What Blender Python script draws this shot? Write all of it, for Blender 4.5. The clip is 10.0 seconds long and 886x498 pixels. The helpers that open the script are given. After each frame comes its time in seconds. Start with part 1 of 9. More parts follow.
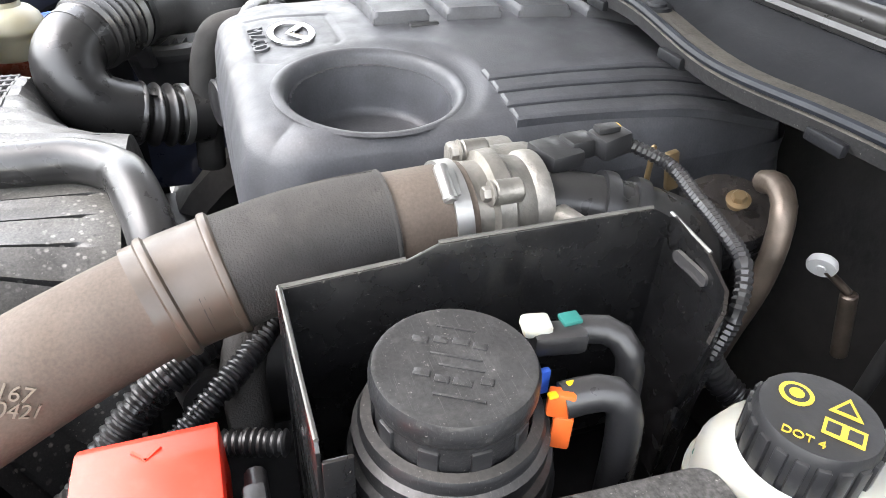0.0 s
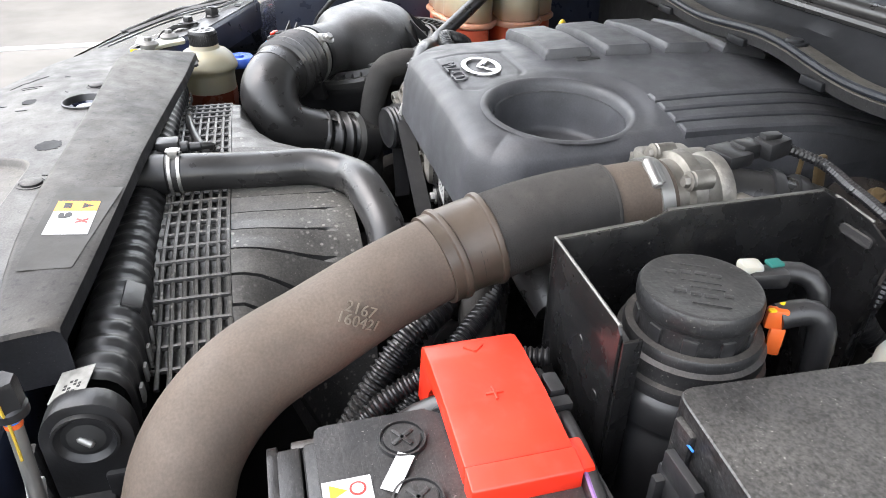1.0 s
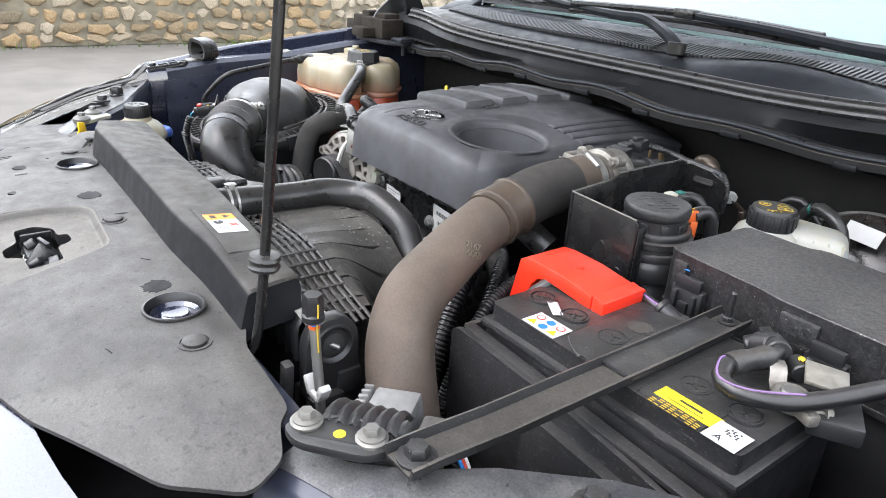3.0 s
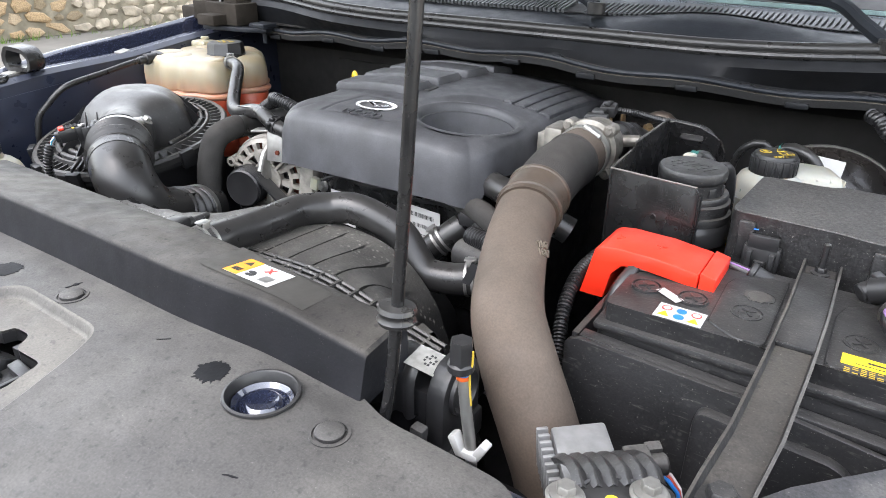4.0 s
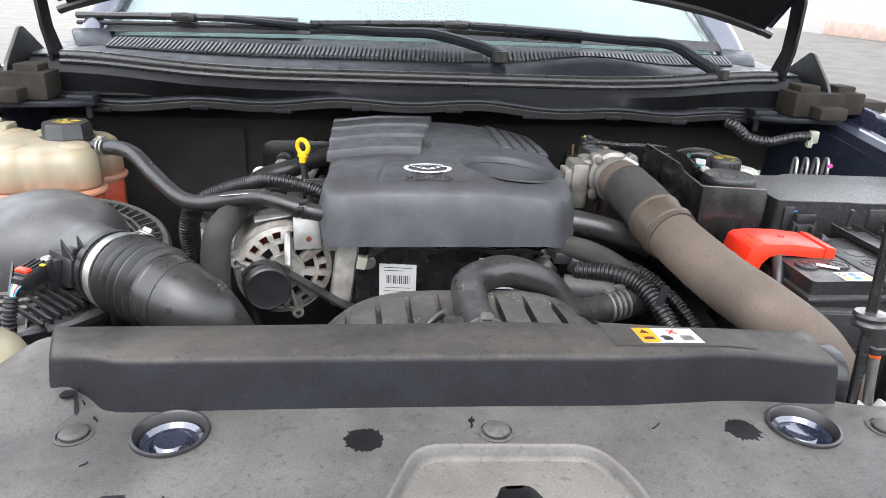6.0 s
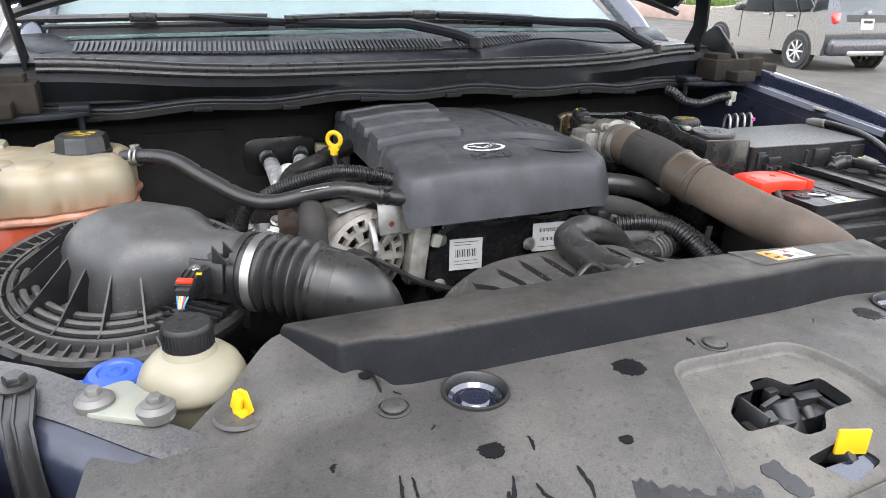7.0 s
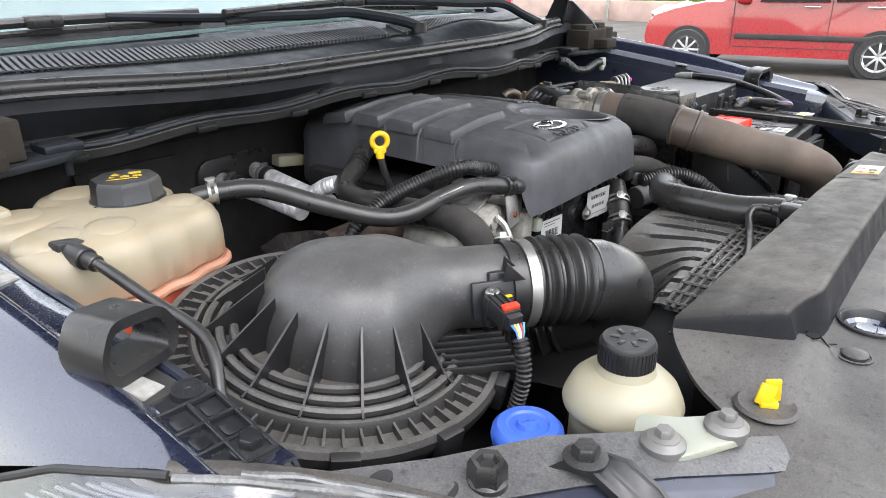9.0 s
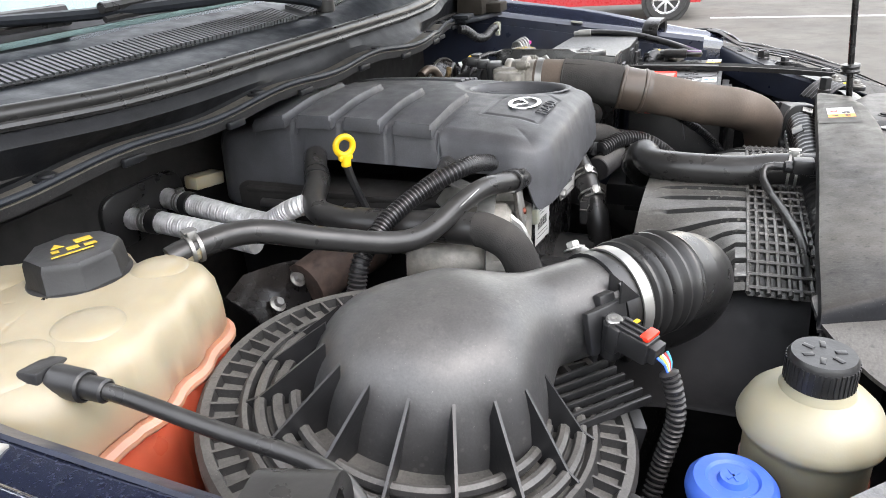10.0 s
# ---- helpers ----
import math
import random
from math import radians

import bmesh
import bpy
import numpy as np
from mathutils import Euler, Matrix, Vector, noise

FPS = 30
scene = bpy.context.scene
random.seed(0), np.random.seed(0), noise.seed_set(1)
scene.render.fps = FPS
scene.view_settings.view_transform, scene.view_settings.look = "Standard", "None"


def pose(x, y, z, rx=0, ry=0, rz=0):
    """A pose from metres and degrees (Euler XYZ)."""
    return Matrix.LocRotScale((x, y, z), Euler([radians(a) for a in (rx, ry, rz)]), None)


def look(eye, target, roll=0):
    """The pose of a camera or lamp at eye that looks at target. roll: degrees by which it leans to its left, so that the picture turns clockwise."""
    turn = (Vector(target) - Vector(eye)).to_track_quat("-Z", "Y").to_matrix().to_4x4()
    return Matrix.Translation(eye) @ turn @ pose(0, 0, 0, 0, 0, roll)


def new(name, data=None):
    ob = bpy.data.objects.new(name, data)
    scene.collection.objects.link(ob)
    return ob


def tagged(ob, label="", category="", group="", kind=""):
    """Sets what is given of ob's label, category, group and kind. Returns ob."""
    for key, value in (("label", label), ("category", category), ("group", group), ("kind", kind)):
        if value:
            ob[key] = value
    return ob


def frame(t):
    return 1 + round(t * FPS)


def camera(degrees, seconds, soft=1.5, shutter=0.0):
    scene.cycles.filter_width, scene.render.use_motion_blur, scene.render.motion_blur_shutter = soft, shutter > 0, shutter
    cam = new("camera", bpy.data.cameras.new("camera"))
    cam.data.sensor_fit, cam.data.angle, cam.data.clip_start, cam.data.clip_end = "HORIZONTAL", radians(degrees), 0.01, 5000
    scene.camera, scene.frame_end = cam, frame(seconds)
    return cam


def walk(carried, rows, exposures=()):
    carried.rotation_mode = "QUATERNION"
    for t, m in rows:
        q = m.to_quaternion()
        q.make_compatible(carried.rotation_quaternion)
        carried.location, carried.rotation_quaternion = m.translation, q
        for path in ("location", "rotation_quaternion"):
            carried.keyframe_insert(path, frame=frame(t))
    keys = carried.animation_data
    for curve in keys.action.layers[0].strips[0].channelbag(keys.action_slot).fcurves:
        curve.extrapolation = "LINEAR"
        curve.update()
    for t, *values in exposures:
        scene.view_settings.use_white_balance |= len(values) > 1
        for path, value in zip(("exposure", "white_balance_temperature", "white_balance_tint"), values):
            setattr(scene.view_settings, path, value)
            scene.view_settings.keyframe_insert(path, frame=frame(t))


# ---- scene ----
cam = camera(65.44, 10.0, 0.9)
PATH = [
    (0.0, 0.6565, 0.4077, 1.3769, 55.45, -2.27, 71.20),
    (0.5, 0.6844, 0.3024, 1.3897, 57.10, -0.90, 77.88),
    (1.0, 0.7608, 0.2342, 1.4054, 58.75, -0.70, 75.60),
    (1.5, 0.9180, 0.1642, 1.4229, 63.47, -0.47, 72.46),
    (2.0, 1.0116, 0.0632, 1.4413, 65.63, -2.11, 71.80),
    (2.2, 1.0072, 0.0035, 1.4377, 66.40, -3.94, 68.61),
    (3.3, 0.8351, -0.2772, 1.4147, 65.65, -1.35, 46.87),
    (3.5, 0.7656, -0.3038, 1.4092, 64.68, -0.01, 42.44),
    (4.0, 0.6180, -0.3545, 1.4070, 65.15, -1.06, 33.08),
    (4.5, 0.4182, -0.4551, 1.4119, 65.84, -0.93, 19.25),
    (5.0, 0.2411, -0.5077, 1.4155, 65.56, -0.88, 8.94),
    (5.5, 0.0246, -0.5057, 1.4144, 67.76, 0.23, -0.26),
    (5.7, -0.0458, -0.5148, 1.4205, 68.52, -0.90, -1.91),
    (6.8, -0.4729, -0.5570, 1.4279, 68.33, -1.88, -20.55),
    (7.0, -0.5619, -0.5196, 1.4198, 68.31, -1.08, -22.75),
    (7.5, -0.7445, -0.4115, 1.4171, 68.25, -0.90, -28.07),
    (8.0, -0.9255, -0.3332, 1.4173, 69.47, -0.87, -36.95),
    (8.5, -1.0520, -0.2321, 1.4130, 68.37, -0.54, -45.98),
    (9.0, -1.0699, -0.0623, 1.3949, 67.96, 0.49, -52.39),
    (9.5, -1.0498, 0.0603, 1.3787, 65.78, 1.25, -57.98),
    (10.0, -1.0515, 0.2222, 1.3981, 65.04, 3.49, -68.64),
]
walk(cam, [(t, pose(x, y, z, rx, ry, rz)) for t, x, y, z, rx, ry, rz in PATH],
     exposures=[(0.0, 2.25, 6600, 13), (0.5, 1.95, 6600, 13), (1.0, 1.62, 6550, 13), (1.5, 1.5, 6500, 13), (2.0, 1.34, 6500, 13), (3.5, 1.36, 6430, 13), (4.5, 1.46, 6430, 13), (5.5, 1.45, 6450, 13), (7.0, 1.06, 6500, 13), (8.0, 1.05, 6500, 13), (8.5, 1.0, 6500, 13), (9.0, 1.12, 6550, 13), (10.0, 1.38, 6650, 13)])

# ---- world and light: overcast daylight ----
world = bpy.data.worlds.new("overcast_sky")
scene.world = world
world.use_nodes = True
wn, wl = world.node_tree.nodes, world.node_tree.links
sky = wn.new("ShaderNodeTexSky")
sky.sky_type, sky.sun_disc = "NISHITA", False
sky.sun_elevation, sky.sun_rotation = radians(55), radians(200)
sky.air_density, sky.dust_density, sky.ozone_density = 2.0, 0.6, 1.0
soft_sky = wn.new("ShaderNodeHueSaturation")
soft_sky.inputs["Saturation"].default_value = 0.29
soft_sky.inputs["Value"].default_value = 2.2
wl.new(sky.outputs[0], soft_sky.inputs["Color"])
wl.new(soft_sky.outputs[0], wn["Background"].inputs["Color"])
wn["Background"].inputs["Strength"].default_value = 0.15
sun = new("sun", bpy.data.lights.new("sun", "SUN"))
sun.data.energy, sun.data.angle, sun.data.color = 0.9, radians(40), (1.0, 0.935, 0.90)
sun.matrix_world = look((0, 0, 10), (0.9, 3.2, 5.2))


# ---- materials ----
def mat(name, col, rough=0.5, metal=0.0, var=0.2, scale=25.0, dust=0.0, dustcol=(0.22, 0.20, 0.17), bump=0.08, bscale=300.0,
        coat=0.0, spec=0.5, sss=0.0, weave=0.0, speck=0.0, patch=0.0, scratch=0.0, grain=0.0, coat_ior=1.5, level=None, drops=0.0):
    m = bpy.data.materials.new(name)
    m.use_nodes = True
    n, l = m.node_tree.nodes, m.node_tree.links
    b = n["Principled BSDF"]
    tc = n.new("ShaderNodeTexCoord")

    def noise_of(sc, detail=5.0):
        t = n.new("ShaderNodeTexNoise")
        t.inputs["Scale"].default_value, t.inputs["Detail"].default_value = sc, detail
        l.new(tc.outputs["Object"], t.inputs["Vector"])
        return t.outputs["Fac"]

    def ranged(sock, a, b_, c, d):
        r = n.new("ShaderNodeMapRange")
        l.new(sock, r.inputs[0])
        for k, v in zip((1, 2, 3, 4), (a, b_, c, d)):
            r.inputs[k].default_value = v
        return r.outputs[0]

    def mixed(fac, ca, cb):
        x = n.new("ShaderNodeMix")
        x.data_type = "RGBA"
        l.new(fac, x.inputs[0])
        for k, c in ((6, ca), (7, cb)):
            if isinstance(c, tuple):
                x.inputs[k].default_value = (*c, 1)
            else:
                l.new(c, x.inputs[k])
        return x.outputs[2]

    lo, hi = tuple(c * (1 - var) for c in col), tuple(min(1, c * (1 + var)) for c in col)
    colour = mixed(ranged(noise_of(scale), 0.35, 0.65, 0, 1), lo, hi)
    if dust > 0:
        g = n.new("ShaderNodeNewGeometry")
        s = n.new("ShaderNodeSeparateXYZ")
        l.new(g.outputs["Normal"], s.inputs[0])
        up = ranged(s.outputs[2], 0.40, 0.95, 0.04, 1.0)
        spread = ranged(noise_of(9.0, 12.0), 0.34, 0.68, 0.48, 1.0)
        k = n.new("ShaderNodeMath")
        k.operation = "MULTIPLY"
        l.new(up, k.inputs[0]), l.new(spread, k.inputs[1])
        k2 = n.new("ShaderNodeMath")
        k2.operation = "MULTIPLY"
        l.new(k.outputs[0], k2.inputs[0])
        k2.inputs[1].default_value = dust
        colour = mixed(k2.outputs[0], colour, dustcol)
        mottle = ranged(noise_of(75.0, 10.0), 0.52, 0.70, 0, 0.40 * min(1.0, dust * 1.6))
        km = n.new("ShaderNodeMath")
        km.operation = "MULTIPLY"
        l.new(mottle, km.inputs[0]), l.new(up, km.inputs[1])
        colour = mixed(km.outputs[0], colour, tuple(c * 0.85 for c in dustcol))
        pit = ranged(noise_of(140.0, 8.0), 0.58, 0.70, 0, 0.5 * min(1.0, dust * 1.6))
        colour = mixed(pit, colour, tuple(c * 0.8 for c in col))
    if patch > 0:
        blot = ranged(noise_of(5.5, 9.0), 0.50, 0.60, 0, patch)
        colour = mixed(blot, colour, tuple(c * 0.45 for c in col))
        pale = ranged(noise_of(17.0, 6.0), 0.60, 0.72, 0, patch * 0.55)
        kp = n.new("ShaderNodeMath")
        kp.operation = "MULTIPLY"
        l.new(pale, kp.inputs[0])
        if dust > 0:
            l.new(up, kp.inputs[1])
        else:
            kp.inputs[1].default_value = 1.0
        colour = mixed(kp.outputs[0], colour, dustcol)
    if scratch > 0:
        w = n.new("ShaderNodeTexNoise")
        mp = n.new("ShaderNodeMapping")
        mp.inputs["Scale"].default_value, mp.inputs["Rotation"].default_value = (9.0, 420.0, 60.0), (0, 0, 0.5)
        l.new(tc.outputs["Object"], mp.inputs[0]), l.new(mp.outputs[0], w.inputs["Vector"])
        colour = mixed(ranged(w.outputs["Fac"], 0.63, 0.72, 0, scratch), colour, (0.26, 0.25, 0.23))
    if level:
        z0, z1, low = level
        sp = n.new("ShaderNodeSeparateXYZ")
        l.new(tc.outputs["Object"], sp.inputs[0])
        wob = n.new("ShaderNodeMath")
        wob.operation = "MULTIPLY_ADD"
        l.new(noise_of(14.0, 3.0), wob.inputs[0])
        wob.inputs[1].default_value = 0.03
        l.new(sp.outputs[2], wob.inputs[2])
        colour = mixed(ranged(wob.outputs[0], z0, z1, 0, 1), low, colour)
    if speck > 0:
        fine = ranged(noise_of(520.0, 3.0), 0.67, 0.78, 0, min(0.55, speck * 0.5))
        colour = mixed(fine, colour, (0.42, 0.40, 0.36))
    if drops > 0:
        spot = n.new("ShaderNodeTexVoronoi")
        spot.inputs["Scale"].default_value = 120.0
        l.new(tc.outputs["Object"], spot.inputs["Vector"])
        some = ranged(noise_of(11.0, 4.0), 0.44, 0.60, 0, drops)
        each = n.new("ShaderNodeMath")
        each.operation = "MULTIPLY"
        l.new(ranged(spot.outputs["Distance"], 0.16, 0.30, 1, 0), each.inputs[0]), l.new(some, each.inputs[1])
        colour = mixed(each.outputs[0], colour, (0.27, 0.26, 0.235))
    if grain > 0:
        gx = n.new("ShaderNodeMix")
        gx.data_type, gx.blend_type = "RGBA", "MULTIPLY"
        gx.inputs[0].default_value = 1.0
        gv = n.new("ShaderNodeCombineColor")
        gs = ranged(noise_of(480.0, 6.0), 0.3, 0.7, 1 - grain, 1 + grain)
        for k in range(3):
            l.new(gs, gv.inputs[k])
        l.new(colour, gx.inputs[6]), l.new(gv.outputs[0], gx.inputs[7])
        colour = gx.outputs[2]
    l.new(colour, b.inputs["Base Color"])
    l.new(ranged(noise_of(scale * 1.7), 0.3, 0.7, max(0.02, rough - 0.1), min(1, rough + 0.1)), b.inputs["Roughness"])
    b.inputs["Metallic"].default_value = metal
    b.inputs["Specular IOR Level"].default_value = spec
    b.inputs["Coat Weight"].default_value = coat
    b.inputs["Coat Roughness"].default_value = 0.04
    b.inputs["Coat IOR"].default_value = coat_ior
    if sss:
        b.inputs["Subsurface Weight"].default_value = sss
        b.inputs["Subsurface Radius"].default_value = (0.02, 0.014, 0.008)
        b.inputs["Subsurface Scale"].default_value = 0.6
    if bump or weave:
        bp = n.new("ShaderNodeBump")
        bp.inputs["Strength"].default_value, bp.inputs["Distance"].default_value = bump, 0.002
        if weave:
            w = n.new("ShaderNodeTexWave")
            w.bands_direction = "DIAGONAL"
            w.inputs["Scale"].default_value, w.inputs["Distortion"].default_value = weave, 0.6
            l.new(tc.outputs["Object"], w.inputs["Vector"])
            l.new(w.outputs["Fac"], bp.inputs["Height"])
        else:
            l.new(noise_of(bscale, 3.0), bp.inputs["Height"])
        l.new(bp.outputs[0], b.inputs["Normal"])
    return m


M_BLACK = mat("black_plastic", (0.013, 0.013, 0.014), 0.38, dust=0.16, dustcol=(0.13, 0.125, 0.115))
M_LIP = mat("brown_dust_on_ledge", (0.016, 0.016, 0.017), 0.6, dust=0.75, dustcol=(0.125, 0.112, 0.092), bump=0.15, speck=0.5, patch=0.3, grain=0.25, spec=0.3)
M_BRAKE = mat("white_brake_reservoir_plastic", (0.33, 0.325, 0.285), 0.38, var=0.06, scale=12, sss=0.35, bump=0.02)
M_SLAT = mat("pale_dusty_slat_plastic", (0.055, 0.058, 0.062), 0.45, dust=0.3, dustcol=(0.14, 0.14, 0.145))
M_BARTOP = mat("dusty_dark_cross_member", (0.020, 0.022, 0.028), 0.34, dust=0.60, dustcol=(0.155, 0.150, 0.142), speck=0.6, patch=0.5, grain=0.3, bump=0.15)
M_DIMYELLOW = mat("worn_yellow_print", (0.42, 0.29, 0.03), 0.55, bump=0.0)
M_STAIN = mat("dried_black_stain", (0.008, 0.008, 0.009), 0.55, bump=0.1, spec=0.2)
M_LEDGE = mat("black_cowl_ledge_plastic", (0.009, 0.0095, 0.011), 0.46, dust=0.16, dustcol=(0.06, 0.06, 0.061), bump=0.1, speck=0.1, spec=0.18)
M_DUSTY = mat("dusty_black_plastic", (0.014, 0.014, 0.015), 0.46, dust=0.46, dustcol=(0.135, 0.122, 0.106), speck=0.8, patch=0.3, scratch=0.15, grain=0.25)
M_PANEL = mat("grey_dusty_panel_plastic", (0.030, 0.029, 0.030), 0.55, dust=0.72, dustcol=(0.122, 0.115, 0.104), bump=0.15, speck=0.35, patch=0.35, scratch=0.1, grain=0.18, spec=0.36)
M_RECESS = mat("dusty_recess_plastic", (0.045, 0.043, 0.040), 0.65, dust=0.9, dustcol=(0.165, 0.152, 0.132), bump=0.15, speck=0.3, patch=0.45, scratch=0.08, grain=0.15)
M_WET = mat("oily_dark_patch", (0.022, 0.022, 0.024), 0.30, dust=0.15, dustcol=(0.08, 0.078, 0.072), bump=0.1, patch=0.3)
M_SHROUD = mat("dusty_shroud_plastic", (0.022, 0.022, 0.022), 0.42, dust=0.65, dustcol=(0.145, 0.137, 0.122), speck=1.2, patch=0.35, grain=0.3, bump=0.15, drops=0.8)
M_BULK = mat("matt_bulkhead_lining", (0.020, 0.019, 0.0185), 0.7, dust=0.1, dustcol=(0.06, 0.055, 0.05), bump=0.3, bscale=90, spec=0.25)
M_SHIELD = mat("grey_shield_plastic", (0.010, 0.0105, 0.013), 0.50, spec=0.16, dust=0.68, dustcol=(0.098, 0.090, 0.078), bump=0.1, speck=0.2, patch=0.35, scratch=0.0, grain=0.12)
M_COVER = mat("engine_cover_plastic", (0.043, 0.044, 0.049), 0.52, dust=0.14, dustcol=(0.115, 0.108, 0.10), bump=0.12, bscale=500, speck=0.15, patch=0.12, grain=0.12)
M_RUBBER = mat("black_rubber", (0.017, 0.0165, 0.0165), 0.33, dust=0.20, dustcol=(0.12, 0.115, 0.105), bump=0.06)
M_HOSE = mat("brown_grey_hose_rubber", (0.078, 0.058, 0.044), 0.78, var=0.22, scale=14, dust=0.35, dustcol=(0.125, 0.103, 0.081), bump=0.12, bscale=260, grain=0.15, patch=0.2)
M_COLLAR = mat("smooth_worn_hose_collar", (0.056, 0.042, 0.032), 0.42, var=0.2, scale=30, dust=0.2, dustcol=(0.15, 0.13, 0.105), bump=0.05)
M_HOSEINK = mat("faded_hose_ink", (0.125, 0.103, 0.078), 0.7, bump=0.0)
M_SLEEVE = mat("black_woven_sleeve", (0.030, 0.029, 0.028), 0.9, dust=0.35, dustcol=(0.10, 0.09, 0.08), bump=0.35, bscale=700, spec=0.2)
M_LOOM = mat("corrugated_loom_plastic", (0.010, 0.010, 0.011), 0.35, dust=0.25, dustcol=(0.14, 0.13, 0.12))
M_ALU = mat("cast_aluminium", (0.33, 0.325, 0.31), 0.45, metal=0.8, var=0.2, scale=40, bump=0.2, bscale=400)
M_ALUDULL = mat("stained_cast_aluminium", (0.24, 0.225, 0.20), 0.48, metal=0.7, var=0.3, scale=45, bump=0.3, bscale=300, dust=0.15)
M_ALUPALE = mat("pale_cast_aluminium", (0.25, 0.235, 0.21), 0.55, metal=0.3, var=0.25, scale=60, bump=0.3, bscale=350)
M_LID = mat("ribbed_lid_plastic", (0.025, 0.0245, 0.0245), 0.38, dust=0.55, dustcol=(0.155, 0.147, 0.133), speck=0.6, grain=0.2, bump=0.1)
M_STEEL = mat("zinc_steel", (0.34, 0.335, 0.32), 0.42, metal=0.85, var=0.2, bump=0.05)
M_ZINCDULL = mat("dusty_zinc_bolt", (0.21, 0.205, 0.19), 0.5, metal=0.6, var=0.25, scale=80, dust=0.5, dustcol=(0.20, 0.19, 0.17), bump=0.1)
M_FOIL = mat("silver_foil_sleeve", (0.62, 0.62, 0.62), 0.40, metal=0.5, var=0.25, scale=60, bump=0.3, bscale=220)
M_CHROME = mat("chrome", (0.75, 0.75, 0.76), 0.12, metal=1.0, var=0.05, bump=0.0)
M_BAREMETAL = mat("black_coated_sheet_metal", (0.007, 0.007, 0.0075), 0.26, dust=0.10, dustcol=(0.16, 0.13, 0.105), coat=0.12, speck=0.5)
M_EDGE = mat("worn_metal_edge", (0.15, 0.145, 0.135), 0.4, metal=0.6)
M_NAVY = mat("navy_car_paint", (0.016, 0.020, 0.040), 0.22, metal=0.3, var=0.1, scale=200, coat=1.0, bump=0.0, spec=0.9, coat_ior=1.75)
M_REFLECTOR = mat("lamp_reflector_grey", (0.20, 0.21, 0.23), 0.35, metal=0.6, var=0.12, bump=0.05)
M_HATCH = mat("lamp_hatched_chrome", (0.16, 0.165, 0.175), 0.35, metal=0.6, var=0.1, bump=1.0, weave=330)
M_LAMPLINE = mat("lamp_silver_lines", (0.13, 0.133, 0.14), 0.35, metal=0.3, var=0.08, bump=0.0)
M_LIPCLEAR = mat("cloudy_clear_lip", (0.11, 0.11, 0.108), 0.25, var=0.2, scale=60, coat=0.5, bump=0.05)
M_CLEARTAPE = mat("glossy_clear_sticker", (0.040, 0.038, 0.034), 0.5, spec=0.18, dust=0.3, dustcol=(0.070, 0.066, 0.060), bump=0.05)
M_LAMPDARK = mat("lamp_dark_bowl", (0.035, 0.040, 0.050), 0.3, metal=0.2, var=0.1, bump=0.0)
M_NAVYDUST = mat("dusty_navy_inner_paint", (0.016, 0.020, 0.036), 0.35, dust=0.14, dustcol=(0.12, 0.12, 0.12), coat=0.3, bump=0.05, speck=0.2)
M_DARK = mat("dark_underbonnet", (0.008, 0.008, 0.009), 0.6, dust=0.12, dustcol=(0.04, 0.037, 0.034), spec=0.2)
M_COWL = mat("cowl_plastic", (0.014, 0.016, 0.020), 0.42, dust=0.18, dustcol=(0.070, 0.073, 0.078), bump=0.1, spec=0.2)
M_TANK = mat("milky_tank_plastic", (0.285, 0.245, 0.17), 0.38, var=0.10, scale=12, sss=0.5, bump=0.03, level=(0.110, 0.168, (0.38, 0.15, 0.085)))
M_TANKRED = mat("coolant_red_tank_plastic", (0.48, 0.090, 0.045), 0.35, var=0.12, scale=14, sss=0.4, bump=0.03)
M_TANKMID = mat("coolant_pink_tank_plastic", (0.40, 0.20, 0.13), 0.35, var=0.10, scale=14, sss=0.5, bump=0.03)
M_CREAM = mat("cream_nylon", (0.31, 0.285, 0.205), 0.38, var=0.08, scale=12, sss=0.45, bump=0.03)
M_AMBER = mat("amber_stained_nylon", (0.30, 0.24, 0.15), 0.4, var=0.12, scale=14, sss=0.35, bump=0.03)
M_WHITEPL = mat("white_nylon", (0.26, 0.27, 0.225), 0.4, var=0.06, sss=0.3, bump=0.03)
M_PSFLUID = mat("dark_red_fluid", (0.16, 0.045, 0.025), 0.3, var=0.2, sss=0.2)
M_RED = mat("red_plastic", (0.78, 0.030, 0.010), 0.38, var=0.08, scale=20, dust=0.10, dustcol=(0.55, 0.25, 0.2), bump=0.04)
M_BLUE = mat("blue_plastic", (0.035, 0.11, 0.50), 0.4, var=0.1, dust=0.08)
M_YELLOW = mat("yellow_plastic", (0.68, 0.42, 0.008), 0.4, var=0.06)
M_ORANGE = mat("orange_plastic", (0.55, 0.095, 0.015), 0.45, var=0.1)
M_GREEN = mat("teal_paint_mark", (0.010, 0.10, 0.085), 0.5)
M_BATT = mat("battery_case_plastic", (0.013, 0.013, 0.014), 0.38, dust=0.26, dustcol=(0.11, 0.104, 0.095), speck=0.9, bump=0.2, patch=0.3, scratch=0.15, grain=0.25, drops=0.07)
M_WHITE = mat("white_label_paper", (0.42, 0.42, 0.41), 0.5, var=0.05, bump=0.0)
M_BARDUST = mat("dust_caked_black_steel", (0.014, 0.014, 0.015), 0.45, dust=0.68, dustcol=(0.112, 0.101, 0.086), speck=0.7, patch=0.4, grain=0.25, bump=0.15, drops=0.06)
M_HEATSINK = mat("dull_grey_heat_sink", (0.20, 0.20, 0.20), 0.55, metal=0.35, var=0.2, scale=60, bump=0.15, dust=0.3, dustcol=(0.22, 0.21, 0.19))
